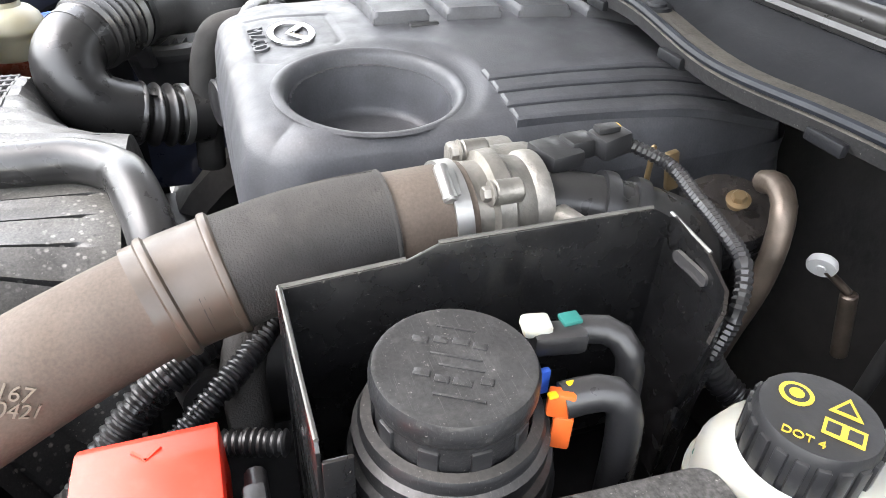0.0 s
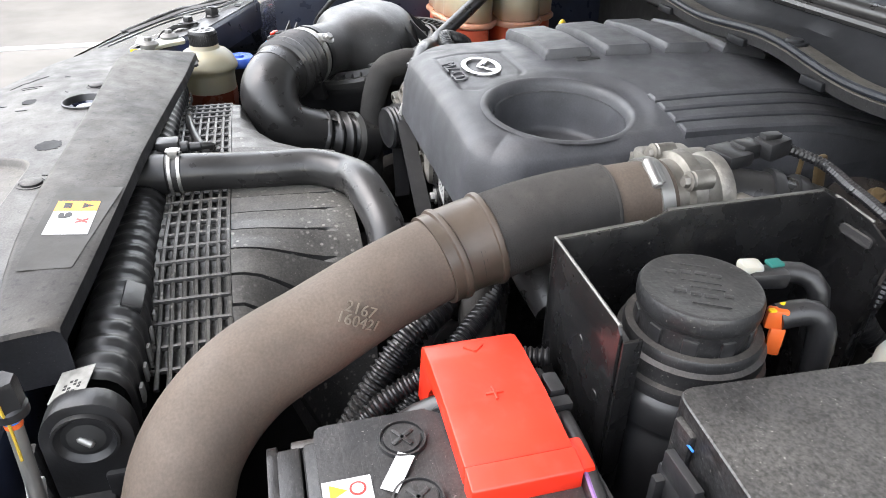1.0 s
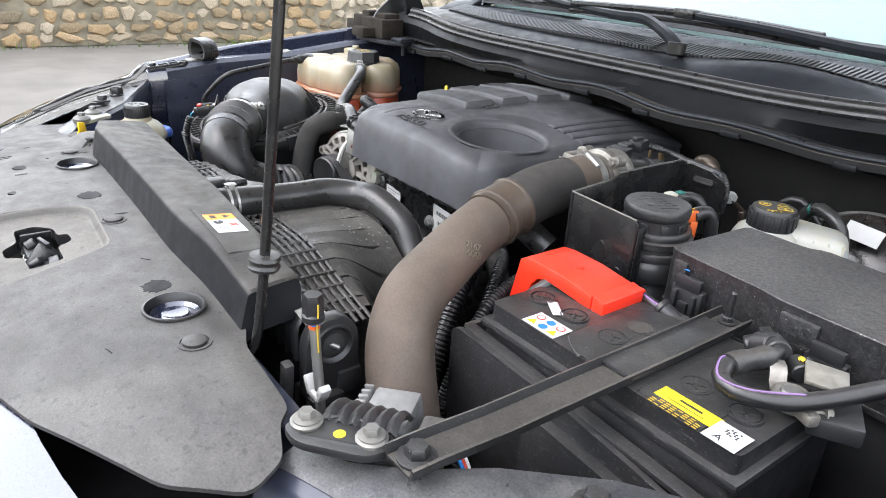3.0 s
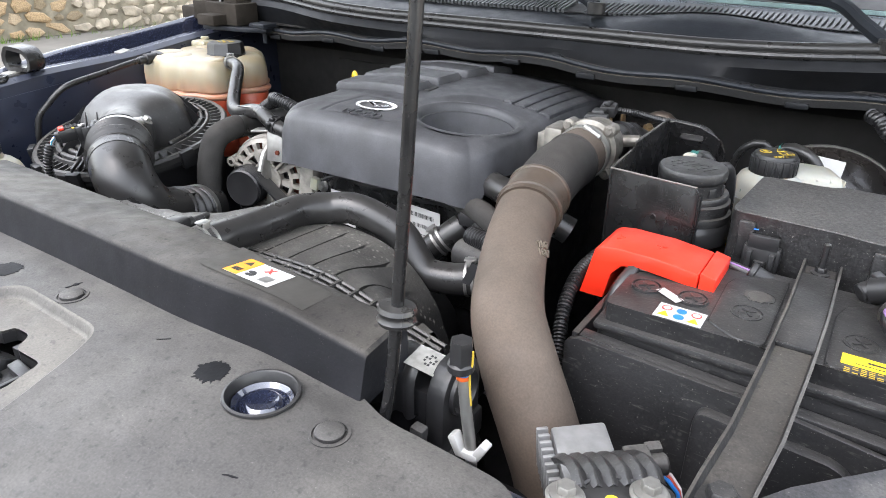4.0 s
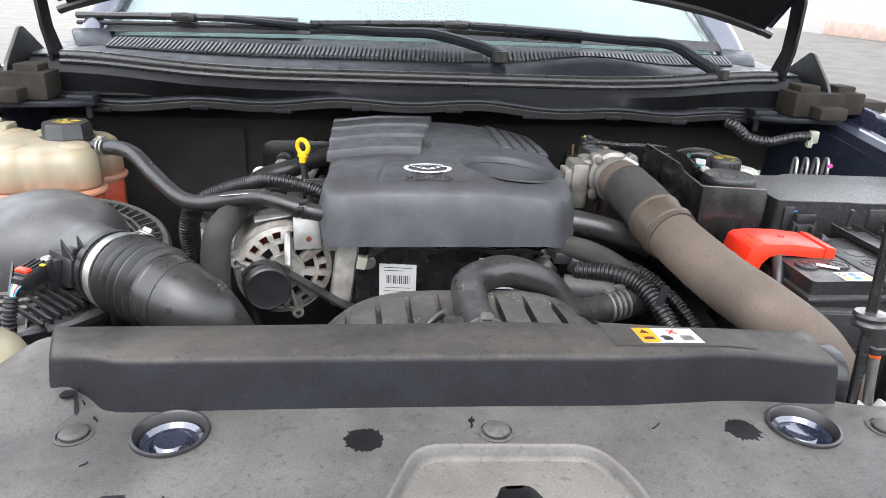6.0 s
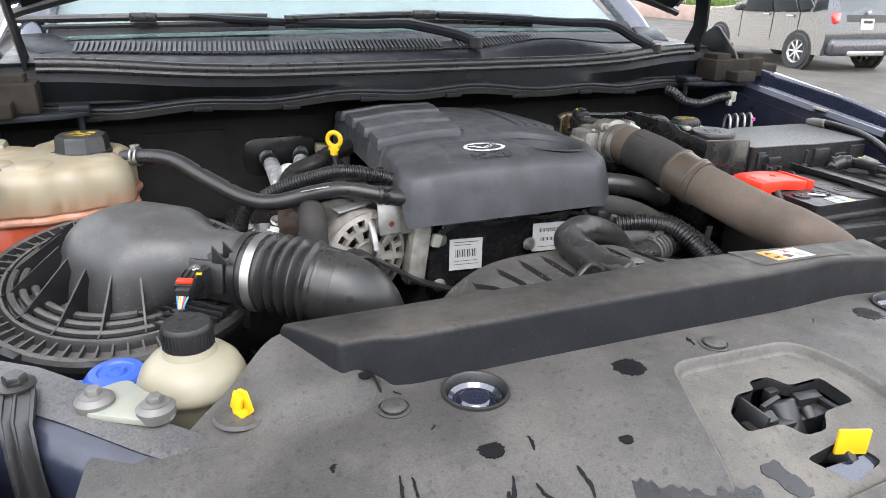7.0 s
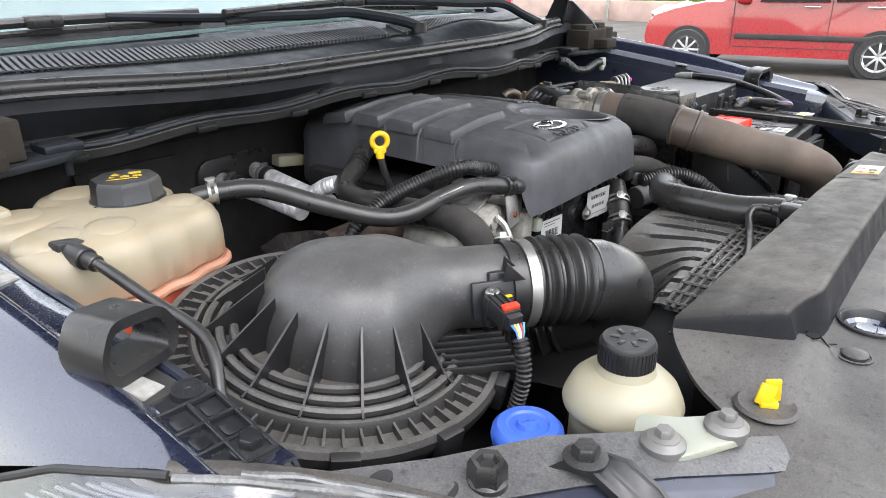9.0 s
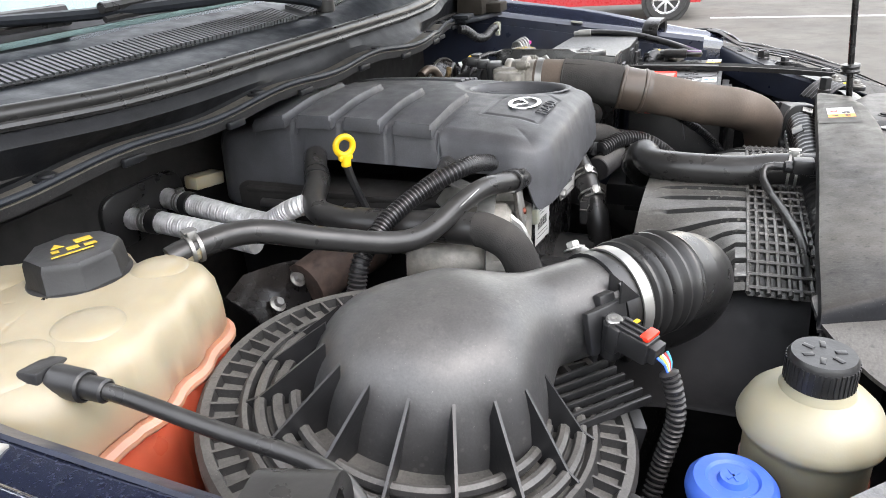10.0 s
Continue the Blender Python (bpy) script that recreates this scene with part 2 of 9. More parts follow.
M_FUSE = mat("scuffed_fuse_box_plastic", (0.014, 0.014, 0.015), 0.40, var=0.5, scale=160, dust=0.60, dustcol=(0.098, 0.092, 0.083), speck=1.3, patch=0.45, scratch=0.10, grain=0.55, bump=0.35, bscale=220, drops=0.06)
M_BRASS = mat("dull_brass", (0.20, 0.14, 0.075), 0.4, metal=0.7, var=0.2)
M_TAG = mat("soiled_paper_tag", (0.26, 0.255, 0.235), 0.6, var=0.2, scale=120, bump=0.0)
M_OLDTAG = mat("yellowed_code_plate", (0.17, 0.16, 0.135), 0.5, var=0.2, scale=90, bump=0.0)
M_WASHER = mat("grey_rubber_washer", (0.16, 0.158, 0.152), 0.5, metal=0.3, var=0.25, dust=0.3)
# Print ink, also the black painted for shade in gaps and holes.
M_INKSHADE = mat("black_ink_and_shade", (0.02, 0.02, 0.02), 0.6, bump=0.0)
M_LBLORANGE = mat("orange_label_ink", (0.80, 0.24, 0.01), 0.5, bump=0.0)
M_LBLYELLOW = mat("yellow_label_ink", (0.85, 0.58, 0.02), 0.5, bump=0.0)
M_LBLRED = mat("red_label_ink", (0.75, 0.04, 0.03), 0.5, bump=0.0)
M_LBLBLUE = mat("blue_label_ink", (0.02, 0.15, 0.55), 0.5, bump=0.0)
M_COPPER = mat("copper_windings", (0.14, 0.035, 0.018), 0.4, metal=0.6)
M_RUST = mat("rusty_iron", (0.055, 0.036, 0.028), 0.8, var=0.4, scale=60)
M_FOAM = mat("brown_foam", (0.030, 0.026, 0.022), 0.95, bump=0.6, bscale=160, spec=0.1)
M_GROUND = mat("light_concrete_asphalt", (0.145, 0.136, 0.120), 0.85, var=0.12, scale=2.0, bump=0.2, bscale=60)
M_ROAD = mat("brown_grey_lot_asphalt", (0.080, 0.073, 0.063), 0.9, var=0.18, scale=1.2, bump=0.3, bscale=70, patch=0.2)
M_GLOSSBLACK = mat("clean_gloss_black_plastic", (0.010, 0.0105, 0.012), 0.30, dust=0.08, dustcol=(0.10, 0.10, 0.10), bump=0.05, speck=0.2)
M_CASTBROWN = mat("heat_stained_pipe_metal", (0.085, 0.067, 0.053), 0.42, metal=0.6, var=0.3, scale=50, bump=0.15)
M_PAINTW = mat("white_road_paint", (0.42, 0.42, 0.41), 0.7, var=0.08, scale=6)
M_MORTAR = mat("wall_mortar", (0.20, 0.178, 0.132), 0.95, var=0.25, scale=7, bump=0.6, bscale=30, patch=0.25)
M_REDPAINT = mat("red_car_paint", (0.30, 0.006, 0.010), 0.3, var=0.05, coat=1.0, bump=0.0)
M_GREYPAINT = mat("grey_car_paint", (0.055, 0.058, 0.066), 0.3, metal=0.3, var=0.05, coat=1.0, bump=0.0)
M_TYRE = mat("tyre_rubber", (0.03, 0.03, 0.03), 0.85, dust=0.3)
M_RIM = mat("silver_rim", (0.62, 0.62, 0.63), 0.35, metal=0.8)
M_TAIL = mat("red_tail_light", (0.62, 0.02, 0.02), 0.15, coat=1.0, bump=0.0)
# Mottled grey for the added wall that stays out of view.
M_UNSEENWALL = mat("unseen_wall_grey", (0.13, 0.125, 0.115), 0.9, var=0.25, scale=1.5, bump=0.2, bscale=40)
M_PINK = mat("pink_painted_wall", (0.40, 0.29, 0.25), 0.85, var=0.12, scale=3)
M_GRASS = mat("grass_blades", (0.09, 0.15, 0.025), 0.8, var=0.5, scale=8)
M_SHADE = mat("silver_sun_shade", (0.18, 0.222, 0.228), 0.5, var=0.06, scale=6)
M_DARKGLASS = mat("tinted_car_glass", (0.02, 0.025, 0.028), 0.06, var=0.05, coat=1.0, bump=0.0)


def stone_material():
    m = mat("rubble_stone", (0.245, 0.213, 0.163), 0.9, var=0.3, scale=9, bump=0.5, bscale=40)
    n, l = m.node_tree.nodes, m.node_tree.links
    b = n["Principled BSDF"]
    info, ramp, x = n.new("ShaderNodeObjectInfo"), n.new("ShaderNodeValToRGB"), n.new("ShaderNodeMix")
    ramp.color_ramp.elements[0].color = (0.62, 0.58, 0.50, 1)
    ramp.color_ramp.elements[1].color = (1.30, 1.32, 1.36, 1)
    e = ramp.color_ramp.elements.new(0.5)
    e.color = (1.25, 1.00, 0.70, 1)
    x.data_type, x.blend_type = "RGBA", "MULTIPLY"
    x.inputs[0].default_value = 1.0
    old = b.inputs["Base Color"].links[0].from_socket
    l.new(info.outputs["Random"], ramp.inputs[0])
    l.new(old, x.inputs[6]), l.new(ramp.outputs[0], x.inputs[7])
    l.new(x.outputs[2], b.inputs["Base Color"])
    return m


M_STONE = stone_material()


def glass_material(name, col, rough=0.0, ior=1.5, coat=0.0):
    m = bpy.data.materials.new(name)
    m.use_nodes = True
    b = m.node_tree.nodes["Principled BSDF"]
    b.inputs["Base Color"].default_value = (*col, 1)
    b.inputs["Transmission Weight"].default_value, b.inputs["Roughness"].default_value, b.inputs["IOR"].default_value = 1.0, rough, ior
    b.inputs["Coat Weight"].default_value, b.inputs["Coat IOR"].default_value, b.inputs["Coat Roughness"].default_value = coat, 1.7, 0.02
    return m


M_GLASS = glass_material("windscreen_glass", (0.80, 0.90, 0.88))
M_LENS = glass_material("headlight_lens", (0.92, 0.94, 0.96), 0.0, 1.5, 0.25)


# ---- mesh helpers ----
ORIGIN = {}


def thing(name, at, label, category, group="", kind=""):
    e = new(name)
    e.empty_display_size = 0.02
    e.location = at
    ORIGIN[e] = Vector(at)
    return tagged(e, label, category, group, kind)


def part(name, bm, material, parent, label="", kind=""):
    me = bpy.data.meshes.new(name)
    o = ORIGIN.get(parent, Vector((0, 0, 0)))
    bmesh.ops.translate(bm, verts=bm.verts, vec=-o)
    bmesh.ops.recalc_face_normals(bm, faces=bm.faces)
    bm.to_mesh(me)
    bm.free()
    me.materials.append(material)
    me.shade_smooth()
    me.set_sharp_from_angle(angle=radians(38))
    ob = new(name, me)
    if parent:
        ob.parent = parent
    ORIGIN[ob] = o
    return tagged(ob, label, kind=kind)


def solo(name, bm, material, at, label, category, group="", kind=""):
    """A thing that is one mesh, with its origin at its base."""
    me = bpy.data.meshes.new(name)
    bmesh.ops.translate(bm, verts=bm.verts, vec=-Vector(at))
    bmesh.ops.recalc_face_normals(bm, faces=bm.faces)
    bm.to_mesh(me)
    bm.free()
    me.materials.append(material)
    me.shade_smooth()
    me.set_sharp_from_angle(angle=radians(38))
    ob = new(name, me)
    ob.location = at
    ORIGIN[ob] = Vector(at)
    return tagged(ob, label, category, group, kind)


def join(*bms):
    out = bms[0]
    for b in bms[1:]:
        me = bpy.data.meshes.new("tmp")
        b.to_mesh(me)
        out.from_mesh(me)
        b.free()
        bpy.data.meshes.remove(me)
    return out


def moved(bm, m):
    bmesh.ops.transform(bm, matrix=m, verts=bm.verts)
    return bm


def bevelled(bm, width, seg=2):
    if width > 0:
        bmesh.ops.bevel(bm, geom=list(bm.edges), offset=width, segments=seg, affect="EDGES", clamp_overlap=True, profile=0.5)
    return bm


def box(c, s, bev=0.003, rot=(0, 0, 0), seg=2):
    bm = bmesh.new()
    bmesh.ops.create_cube(bm, size=1)
    bmesh.ops.scale(bm, vec=s, verts=bm.verts)
    bevelled(bm, bev, seg)
    return moved(bm, pose(*c, *rot))


def axis_pose(p0, p1):
    p0, p1 = Vector(p0), Vector(p1)
    return Matrix.Translation(p0) @ (p1 - p0).to_track_quat("Z", "Y").to_matrix().to_4x4()


def lathe(profile, m=None, seg=32):
    """Turn (radius, height) pairs round the z axis, then place by m."""
    bm = bmesh.new()
    rings = []
    for r, z in profile:
        if r < 1e-5:
            rings.append([bm.verts.new((0, 0, z))])
        else:
            rings.append([bm.verts.new((r * math.cos(2 * math.pi * i / seg), r * math.sin(2 * math.pi * i / seg), z)) for i in range(seg)])
    for a, b in zip(rings, rings[1:]):
        for i in range(seg):
            j = (i + 1) % seg
            q = [a[i % len(a)], a[j % len(a)], b[j % len(b)], b[i % len(b)]]
            q = list(dict.fromkeys(q))
            if len(q) > 2:
                bm.faces.new(q)
    return moved(bm, m) if m else bm


def cyl(p0, p1, r, r2=None, seg=20, bev=0.0015):
    h = (Vector(p1) - Vector(p0)).length
    r2 = r if r2 is None else r2
    b = min(bev, h * 0.3, r * 0.5, r2 * 0.5)
    return lathe([(0, 0), (r - b, 0), (r, b), (r2, h - b), (r2 - b, h), (0, h)], axis_pose(p0, p1), seg)


def hexbolt(at, r=0.008, up=(0, 0, 1), washer=1.6):
    at, up = Vector(at), Vector(up)
    w = lathe([(0, 0), (r * washer, 0), (r * washer, r * 0.2), (r * 1.1, r * 0.35), (0, r * 0.35)], axis_pose(at, at + up), 18)
    h = lathe([(0, 0), (r, 0), (r, r * 0.7), (r * 0.85, r * 0.9), (0, r * 0.9)], axis_pose(at + up.normalized() * r * 0.3, at + up * 2), 6)
    return join(w, h)


def spline(pts, step=0.01):
    p = [Vector(q) for q in pts]
    p = [2 * p[0] - p[1]] + p + [2 * p[-1] - p[-2]]
    out = []
    for a, b, c, d in zip(p, p[1:], p[2:], p[3:]):
        n = max(2, int((c - b).length / step))
        for i in range(n):
            t = i / n
            out.append(0.5 * (2 * b + (c - a) * t + (2 * a - 5 * b + 4 * c - d) * t * t + (3 * b - a - 3 * c + d) * t ** 3))
    out.append(p[-2])
    return out


def tube(pts, r, step=0.01, seg=14, cap=True, smooth=True):
    """A round bar along a smooth line; r: a number or a function of (0..1, metres)."""
    line = spline(pts, step) if smooth else [Vector(q) for q in pts]
    total = sum((b - a).length for a, b in zip(line, line[1:])) or 1
    bm, rings, run = bmesh.new(), [], 0.0
    side = None
    for i, c in enumerate(line):
        d = (line[min(i + 1, len(line) - 1)] - line[max(i - 1, 0)]).normalized()
        if side is None:
            side = d.orthogonal().normalized()
        side = (side - d * side.dot(d)).normalized()
        other = d.cross(side)
        if i:
            run += (c - line[i - 1]).length
        rad = r(run / total, run) if callable(r) else r
        rings.append([bm.verts.new(c + rad * (math.cos(2 * math.pi * k / seg) * side + math.sin(2 * math.pi * k / seg) * other)) for k in range(seg)])
    for a, b in zip(rings, rings[1:]):
        for k in range(seg):
            bm.faces.new((a[k], a[(k + 1) % seg], b[(k + 1) % seg], b[k]))
    if cap:
        bm.faces.new(rings[0][::-1])
        bm.faces.new(rings[-1])
    return bm


def corrugated(r, depth=0.0015, pitch=0.004):
    return lambda f, s: r + depth * (1 if math.sin(2 * math.pi * s / pitch) > 0 else -1)


def prism(outline, z0, z1, bev=0.0, seg=2, m=None):
    bm = bmesh.new()
    lo = [bm.verts.new((x, y, z0)) for x, y in outline]
    hi = [bm.verts.new((x, y, z1)) for x, y in outline]
    bm.faces.new(lo[::-1])
    bm.faces.new(hi)
    for i in range(len(lo)):
        j = (i + 1) % len(lo)
        bm.faces.new((lo[i], lo[j], hi[j], hi[i]))
    bmesh.ops.recalc_face_normals(bm, faces=bm.faces)
    bevelled(bm, bev, seg)
    return moved(bm, m) if m else bm


def rounded(outline, radius, n=5):
    """Round the corners of a polygon."""
    out = []
    k = len(outline)
    for i in range(k):
        a, b, c = (Vector(outline[(i + d) % k]) for d in (-1, 0, 1))
        u, v = a - b, c - b
        r = min(radius, u.length * 0.45, v.length * 0.45)
        p, q = b + u.normalized() * r, b + v.normalized() * r
        for j in range(n + 1):
            t = j / n
            out.append(tuple((1 - t) ** 2 * p + 2 * t * (1 - t) * b + t * t * q))
    return out


def circle(cx, cy, r, n=28, ry=None):
    return [(cx + r * math.cos(2 * math.pi * i / n), cy + (ry or r) * math.sin(2 * math.pi * i / n)) for i in range(n)]


def sheet(outline, holes, height, thick, cell=0.02):
    """A plate cut to an outline with holes, its top following height(x, y)."""
    bm = bmesh.new()
    edges = []
    for loop in [outline] + list(holes):
        vs = [bm.verts.new((x, y, 0)) for x, y in loop]
        edges += [bm.edges.new((vs[i], vs[(i + 1) % len(vs)])) for i in range(len(vs))]
    bmesh.ops.triangle_fill(bm, edges=edges, use_beauty=True, use_dissolve=False)
    xs, ys = [p[0] for p in outline], [p[1] for p in outline]
    for axis, lo, hi in ((0, min(xs), max(xs)), (1, min(ys), max(ys))):
        k = math.ceil(lo / cell) * cell + cell * 0.137
        while k < hi:
            co, no = [0, 0, 0], [0, 0, 0]
            co[axis], no[axis] = k, 1
            bmesh.ops.bisect_plane(bm, geom=list(bm.verts) + list(bm.edges) + list(bm.faces), plane_co=co, plane_no=no, dist=1e-6)
            k += cell
    bmesh.ops.recalc_face_normals(bm, faces=bm.faces)
    if sum(f.normal.z for f in bm.faces) < 0:
        bmesh.ops.reverse_faces(bm, faces=bm.faces)
    top = list(bm.faces)
    ext = bmesh.ops.extrude_face_region(bm, geom=top)
    low = {v for v in ext["geom"] if isinstance(v, bmesh.types.BMVert)}
    for v in bm.verts:
        v.co.z = height(v.co.x, v.co.y) - (thick if v in low else 0)
    bmesh.ops.recalc_face_normals(bm, faces=bm.faces)
    return bm


def step01(a, b, x):
    t = max(0.0, min(1.0, (x - a) / (b - a)))
    return t * t * (3 - 2 * t)


def inside_distance(x, y, poly):
    """Signed distance to a polygon, positive inside."""
    d, ins = 1e9, False
    for i in range(len(poly)):
        (ax, ay), (bx, by) = poly[i], poly[(i + 1) % len(poly)]
        ex, ey = bx - ax, by - ay
        t = max(0, min(1, ((x - ax) * ex + (y - ay) * ey) / (ex * ex + ey * ey)))
        d = min(d, math.hypot(x - ax - t * ex, y - ay - t * ey))
        if (ay > y) != (by > y) and x < (bx - ax) * (y - ay) / (by - ay) + ax:
            ins = not ins
    return d if ins else -d


def lettering(text, size, m, material, parent, name="lettering", depth=0.0008, label=""):
    cu = bpy.data.curves.new("tmp_text", "FONT")
    cu.body, cu.size, cu.extrude, cu.align_x, cu.align_y = text, size, depth, "CENTER", "CENTER"
    tmp = bpy.data.objects.new("tmp_text", cu)
    me = bpy.data.meshes.new_from_object(tmp)
    bm = bmesh.new()
    bm.from_mesh(me)
    bpy.data.objects.remove(tmp)
    bpy.data.curves.remove(cu)
    bpy.data.meshes.remove(me)
    return part(name, moved(bm, m), material, parent, label)


def frame_at(origin, xdir, ydir):
    """A pose whose x and y axes lie along two directions."""
    x = Vector(xdir).normalized()
    z = x.cross(Vector(ydir)).normalized()
    y = z.cross(x)
    m = Matrix((x, y, z)).transposed().to_4x4()
    m.translation = Vector(origin)
    return m


def loft(rows, close=False):
    """Skin a row of sections, each a list of points."""
    bm = bmesh.new()
    g = [[bm.verts.new(p) for p in row] for row in rows]
    for a, b in zip(g, g[1:]):
        for i in range(len(a) - (0 if close else 1)):
            j = (i + 1) % len(a)
            bm.faces.new((a[i], a[j], b[j], b[i]))
    return bm


def thick(bm, d):
    """Give a skin a thickness."""
    bmesh.ops.recalc_face_normals(bm, faces=bm.faces)
    bmesh.ops.solidify(bm, geom=list(bm.faces), thickness=d)
    return bm


# ---- the setting ----
bm = bmesh.new()
bmesh.ops.create_grid(bm, x_segments=8, y_segments=8, size=400)
solo("ground", bm, M_GROUND, (0, 0, 0), "pale grey concrete and asphalt yard", "ground", kind="structure")
solo("road", prism([(4.2, -16.0), (18.35, -16.0), (18.35, 34.0), (4.2, 34.0)], 0.0, 0.005), M_ROAD, (11, 6, 0), "brown-grey asphalt of the parking lot", "road", kind="structure")
markings = thing("road_marking", (-5, 0, 0), "worn white painted parking lines on the ground", "road marking", kind="structure")
part("line", box((-4.93, -1.0, 0.003), (0.11, 9.0, 0.006), 0.001), M_PAINTW, markings)
part("line", moved(prism([(-3.9, -1.5), (-3.35, -1.25), (-3.55, -0.95), (-3.9, -1.15)], 0, 0.006), pose(0, 0, 0)), M_PAINTW, markings)
part("line", box((9.9, -4.0, 0.007), (0.11, 9.0, 0.006), 0.001), M_PAINTW, markings)

# rubble wall behind the yard
wall = thing("stone_wall", (-9.2, 2, 0), "rubble stone retaining wall with pale mortar", "wall", kind="structure")
part("mortar", box((-9.32, 2.0, 1.1), (0.5, 24.0, 2.2), 0.02), M_MORTAR, wall)
stone_meshes = []
rng = random.Random(4)
for k in range(14):
    b_ = bmesh.new()
    n_ = rng.choice((5, 6, 6, 7, 8))
    ring = [(rng.uniform(0.80, 1.08), 2 * math.pi * (i + rng.uniform(-0.28, 0.28)) / n_) for i in range(n_)]
    levels = [[b_.verts.new((dx + rng.uniform(-0.06, 0.06), max(-1, min(1, r * f * 1.12 * math.cos(a))), max(-1, min(1, r * f * 1.12 * math.sin(a))))) for r, a in ring] for dx, f in ((-0.3, 1.0), (0.24, 0.98), (0.50, 0.70))]
    for lower, upper in zip(levels, levels[1:]):
        for i in range(n_):
            b_.faces.new((lower[i], lower[(i + 1) % n_], upper[(i + 1) % n_], upper[i]))
    tip = b_.verts.new((0.58, rng.uniform(-0.2, 0.2), rng.uniform(-0.2, 0.2)))
    for i in range(n_):
        b_.faces.new((levels[2][i], levels[2][(i + 1) % n_], tip))
    me_ = bpy.data.meshes.new("stone")
    b_.to_mesh(me_)
    b_.free()
    me_.materials.append(M_STONE)
    stone_meshes.append(me_)
z_ = 0.08
rest = []
while z_ < 2.15:
    h_ = rng.uniform(0.055, 0.095)
    y_ = -9.5
    while y_ < 13.5:
        w_ = rng.choice((rng.uniform(0.05, 0.09), rng.uniform(0.08, 0.13), rng.uniform(0.11, 0.19)))
        m_ = pose(-9.08 + rng.uniform(-0.02, 0.02), y_ + w_, z_ + rng.uniform(-0.03, 0.03), rng.uniform(-20, 20), 0, 0) @ Matrix.Diagonal((0.10, w_ * 1.04, min(w_, h_) * rng.uniform(0.75, 1.2), 1))
        if -2.2 < y_ < 5.2 and z_ < 0.90 and len(wall.children) < 295:
            s_ = new("stone", stone_meshes[rng.randrange(14)])
            s_.parent = wall
            s_.matrix_basis = Matrix.Translation(-ORIGIN[wall]) @ m_
        else:
            rest.append((stone_meshes[rng.randrange(14)], m_))
        y_ += 2 * w_ + rng.uniform(0.0, 0.05)
    z_ += 2 * h_ + 0.01
b_ = bmesh.new()
for me_, m_ in rest:
    t_ = me_.copy()
    t_.transform(m_)
    b_.from_mesh(t_)
    bpy.data.meshes.remove(t_)
part("far_stones", b_, M_STONE, wall, kind="stuff")
b_ = bmesh.new()
for _ in range(500):
    y_ = rng.choice([rng.uniform(-3, 8), rng.gauss(-0.9, 0.25), rng.gauss(0.2, 0.2), rng.gauss(4.0, 0.5)])
    p_ = Vector((-8.9 + rng.uniform(-0.05, 0.05), y_, 0))
    q_ = p_ + Vector((rng.uniform(-0.03, 0.06), rng.uniform(-0.04, 0.04), rng.uniform(0.03, 0.13)))
    w_ = Vector((0, 0.006, 0))
    b_.faces.new([b_.verts.new(v) for v in (p_ - w_, p_ + w_, q_)])
solo("grass_tufts", b_, M_GRASS, (-8.9, 2, 0), "small green weeds growing at the foot of a wall", "weeds", kind="stuff")

# low pink wall, verge and far slope on the other side
low = thing("low_wall", (18.3, 8, 0), "low pink painted wall with a verge on top", "wall", kind="structure")
part("wall_body", box((18.45, 4, 0.27), (0.3, 46, 0.55), 0.02), M_PINK, low)
solo("raised_verge", box((24.5, 4, 0.26), (11.8, 46, 0.52), 0.05), M_GROUND, (24.5, 4, 0), "pale raised verge behind a low wall", "verge", kind="structure")
b_ = bmesh.new()
for _ in range(9000):
    p_ = Vector((rng.uniform(18.65, 20.2), rng.uniform(-8, 22), 0.52))
    q_ = p_ + Vector((rng.uniform(-0.1, 0.1), rng.uniform(-0.1, 0.1), rng.uniform(0.12, 0.34)))
    w_ = Vector((0.0, 0.03, 0))
    b_.faces.new([b_.verts.new(v) for v in (p_ - w_, p_ + w_, q_)])
solo("verge_hedge", b_, M_GRASS, (19.4, 7, 0.52), "strip of green grass and low hedge on the verge", "hedge", kind="stuff")
for y_ in (8.9, 4.2):
    solo("post", cyl((18.2, y_, 0), (18.2, y_, 2.6), 0.05), M_STEEL, (18.2, y_, 0), "thin grey metal post beside the low wall", "post", "posts")


# ---- the truck ----
# Unseen wall, added to block low sky and darken front-facing reflections.
solo("wall_south", box((0, -6.0, 1.25), (16, 0.25, 2.5), 0.02), M_UNSEENWALL, (0, -6.0, 0), "added unseen grey wall that darkens reflections from the south", "wall", kind="structure")
truck = thing("pickup_truck", (0, 0.6, 0), "dark navy pickup truck with its bonnet open", "truck")


def fender_front(a):
    """Where the painted fender starts, across its width."""
    return 0.235 + 0.02 * step01(0.885, 0.905, a) + 0.24 * max(0.0, min(1.0, (a - 0.905) / 0.10)) ** 0.9


def fender_z(y, side):
    """Height of the fender's inner flange."""
    return 1.092 + 0.1275 * (min(y, 0.95) - 0.2) + 0.03 * max(0.0, y - 0.95) - ((0.010 - 0.016 * (1 - step01(0.38, 0.62, y))) if side < 0 else 0.0)


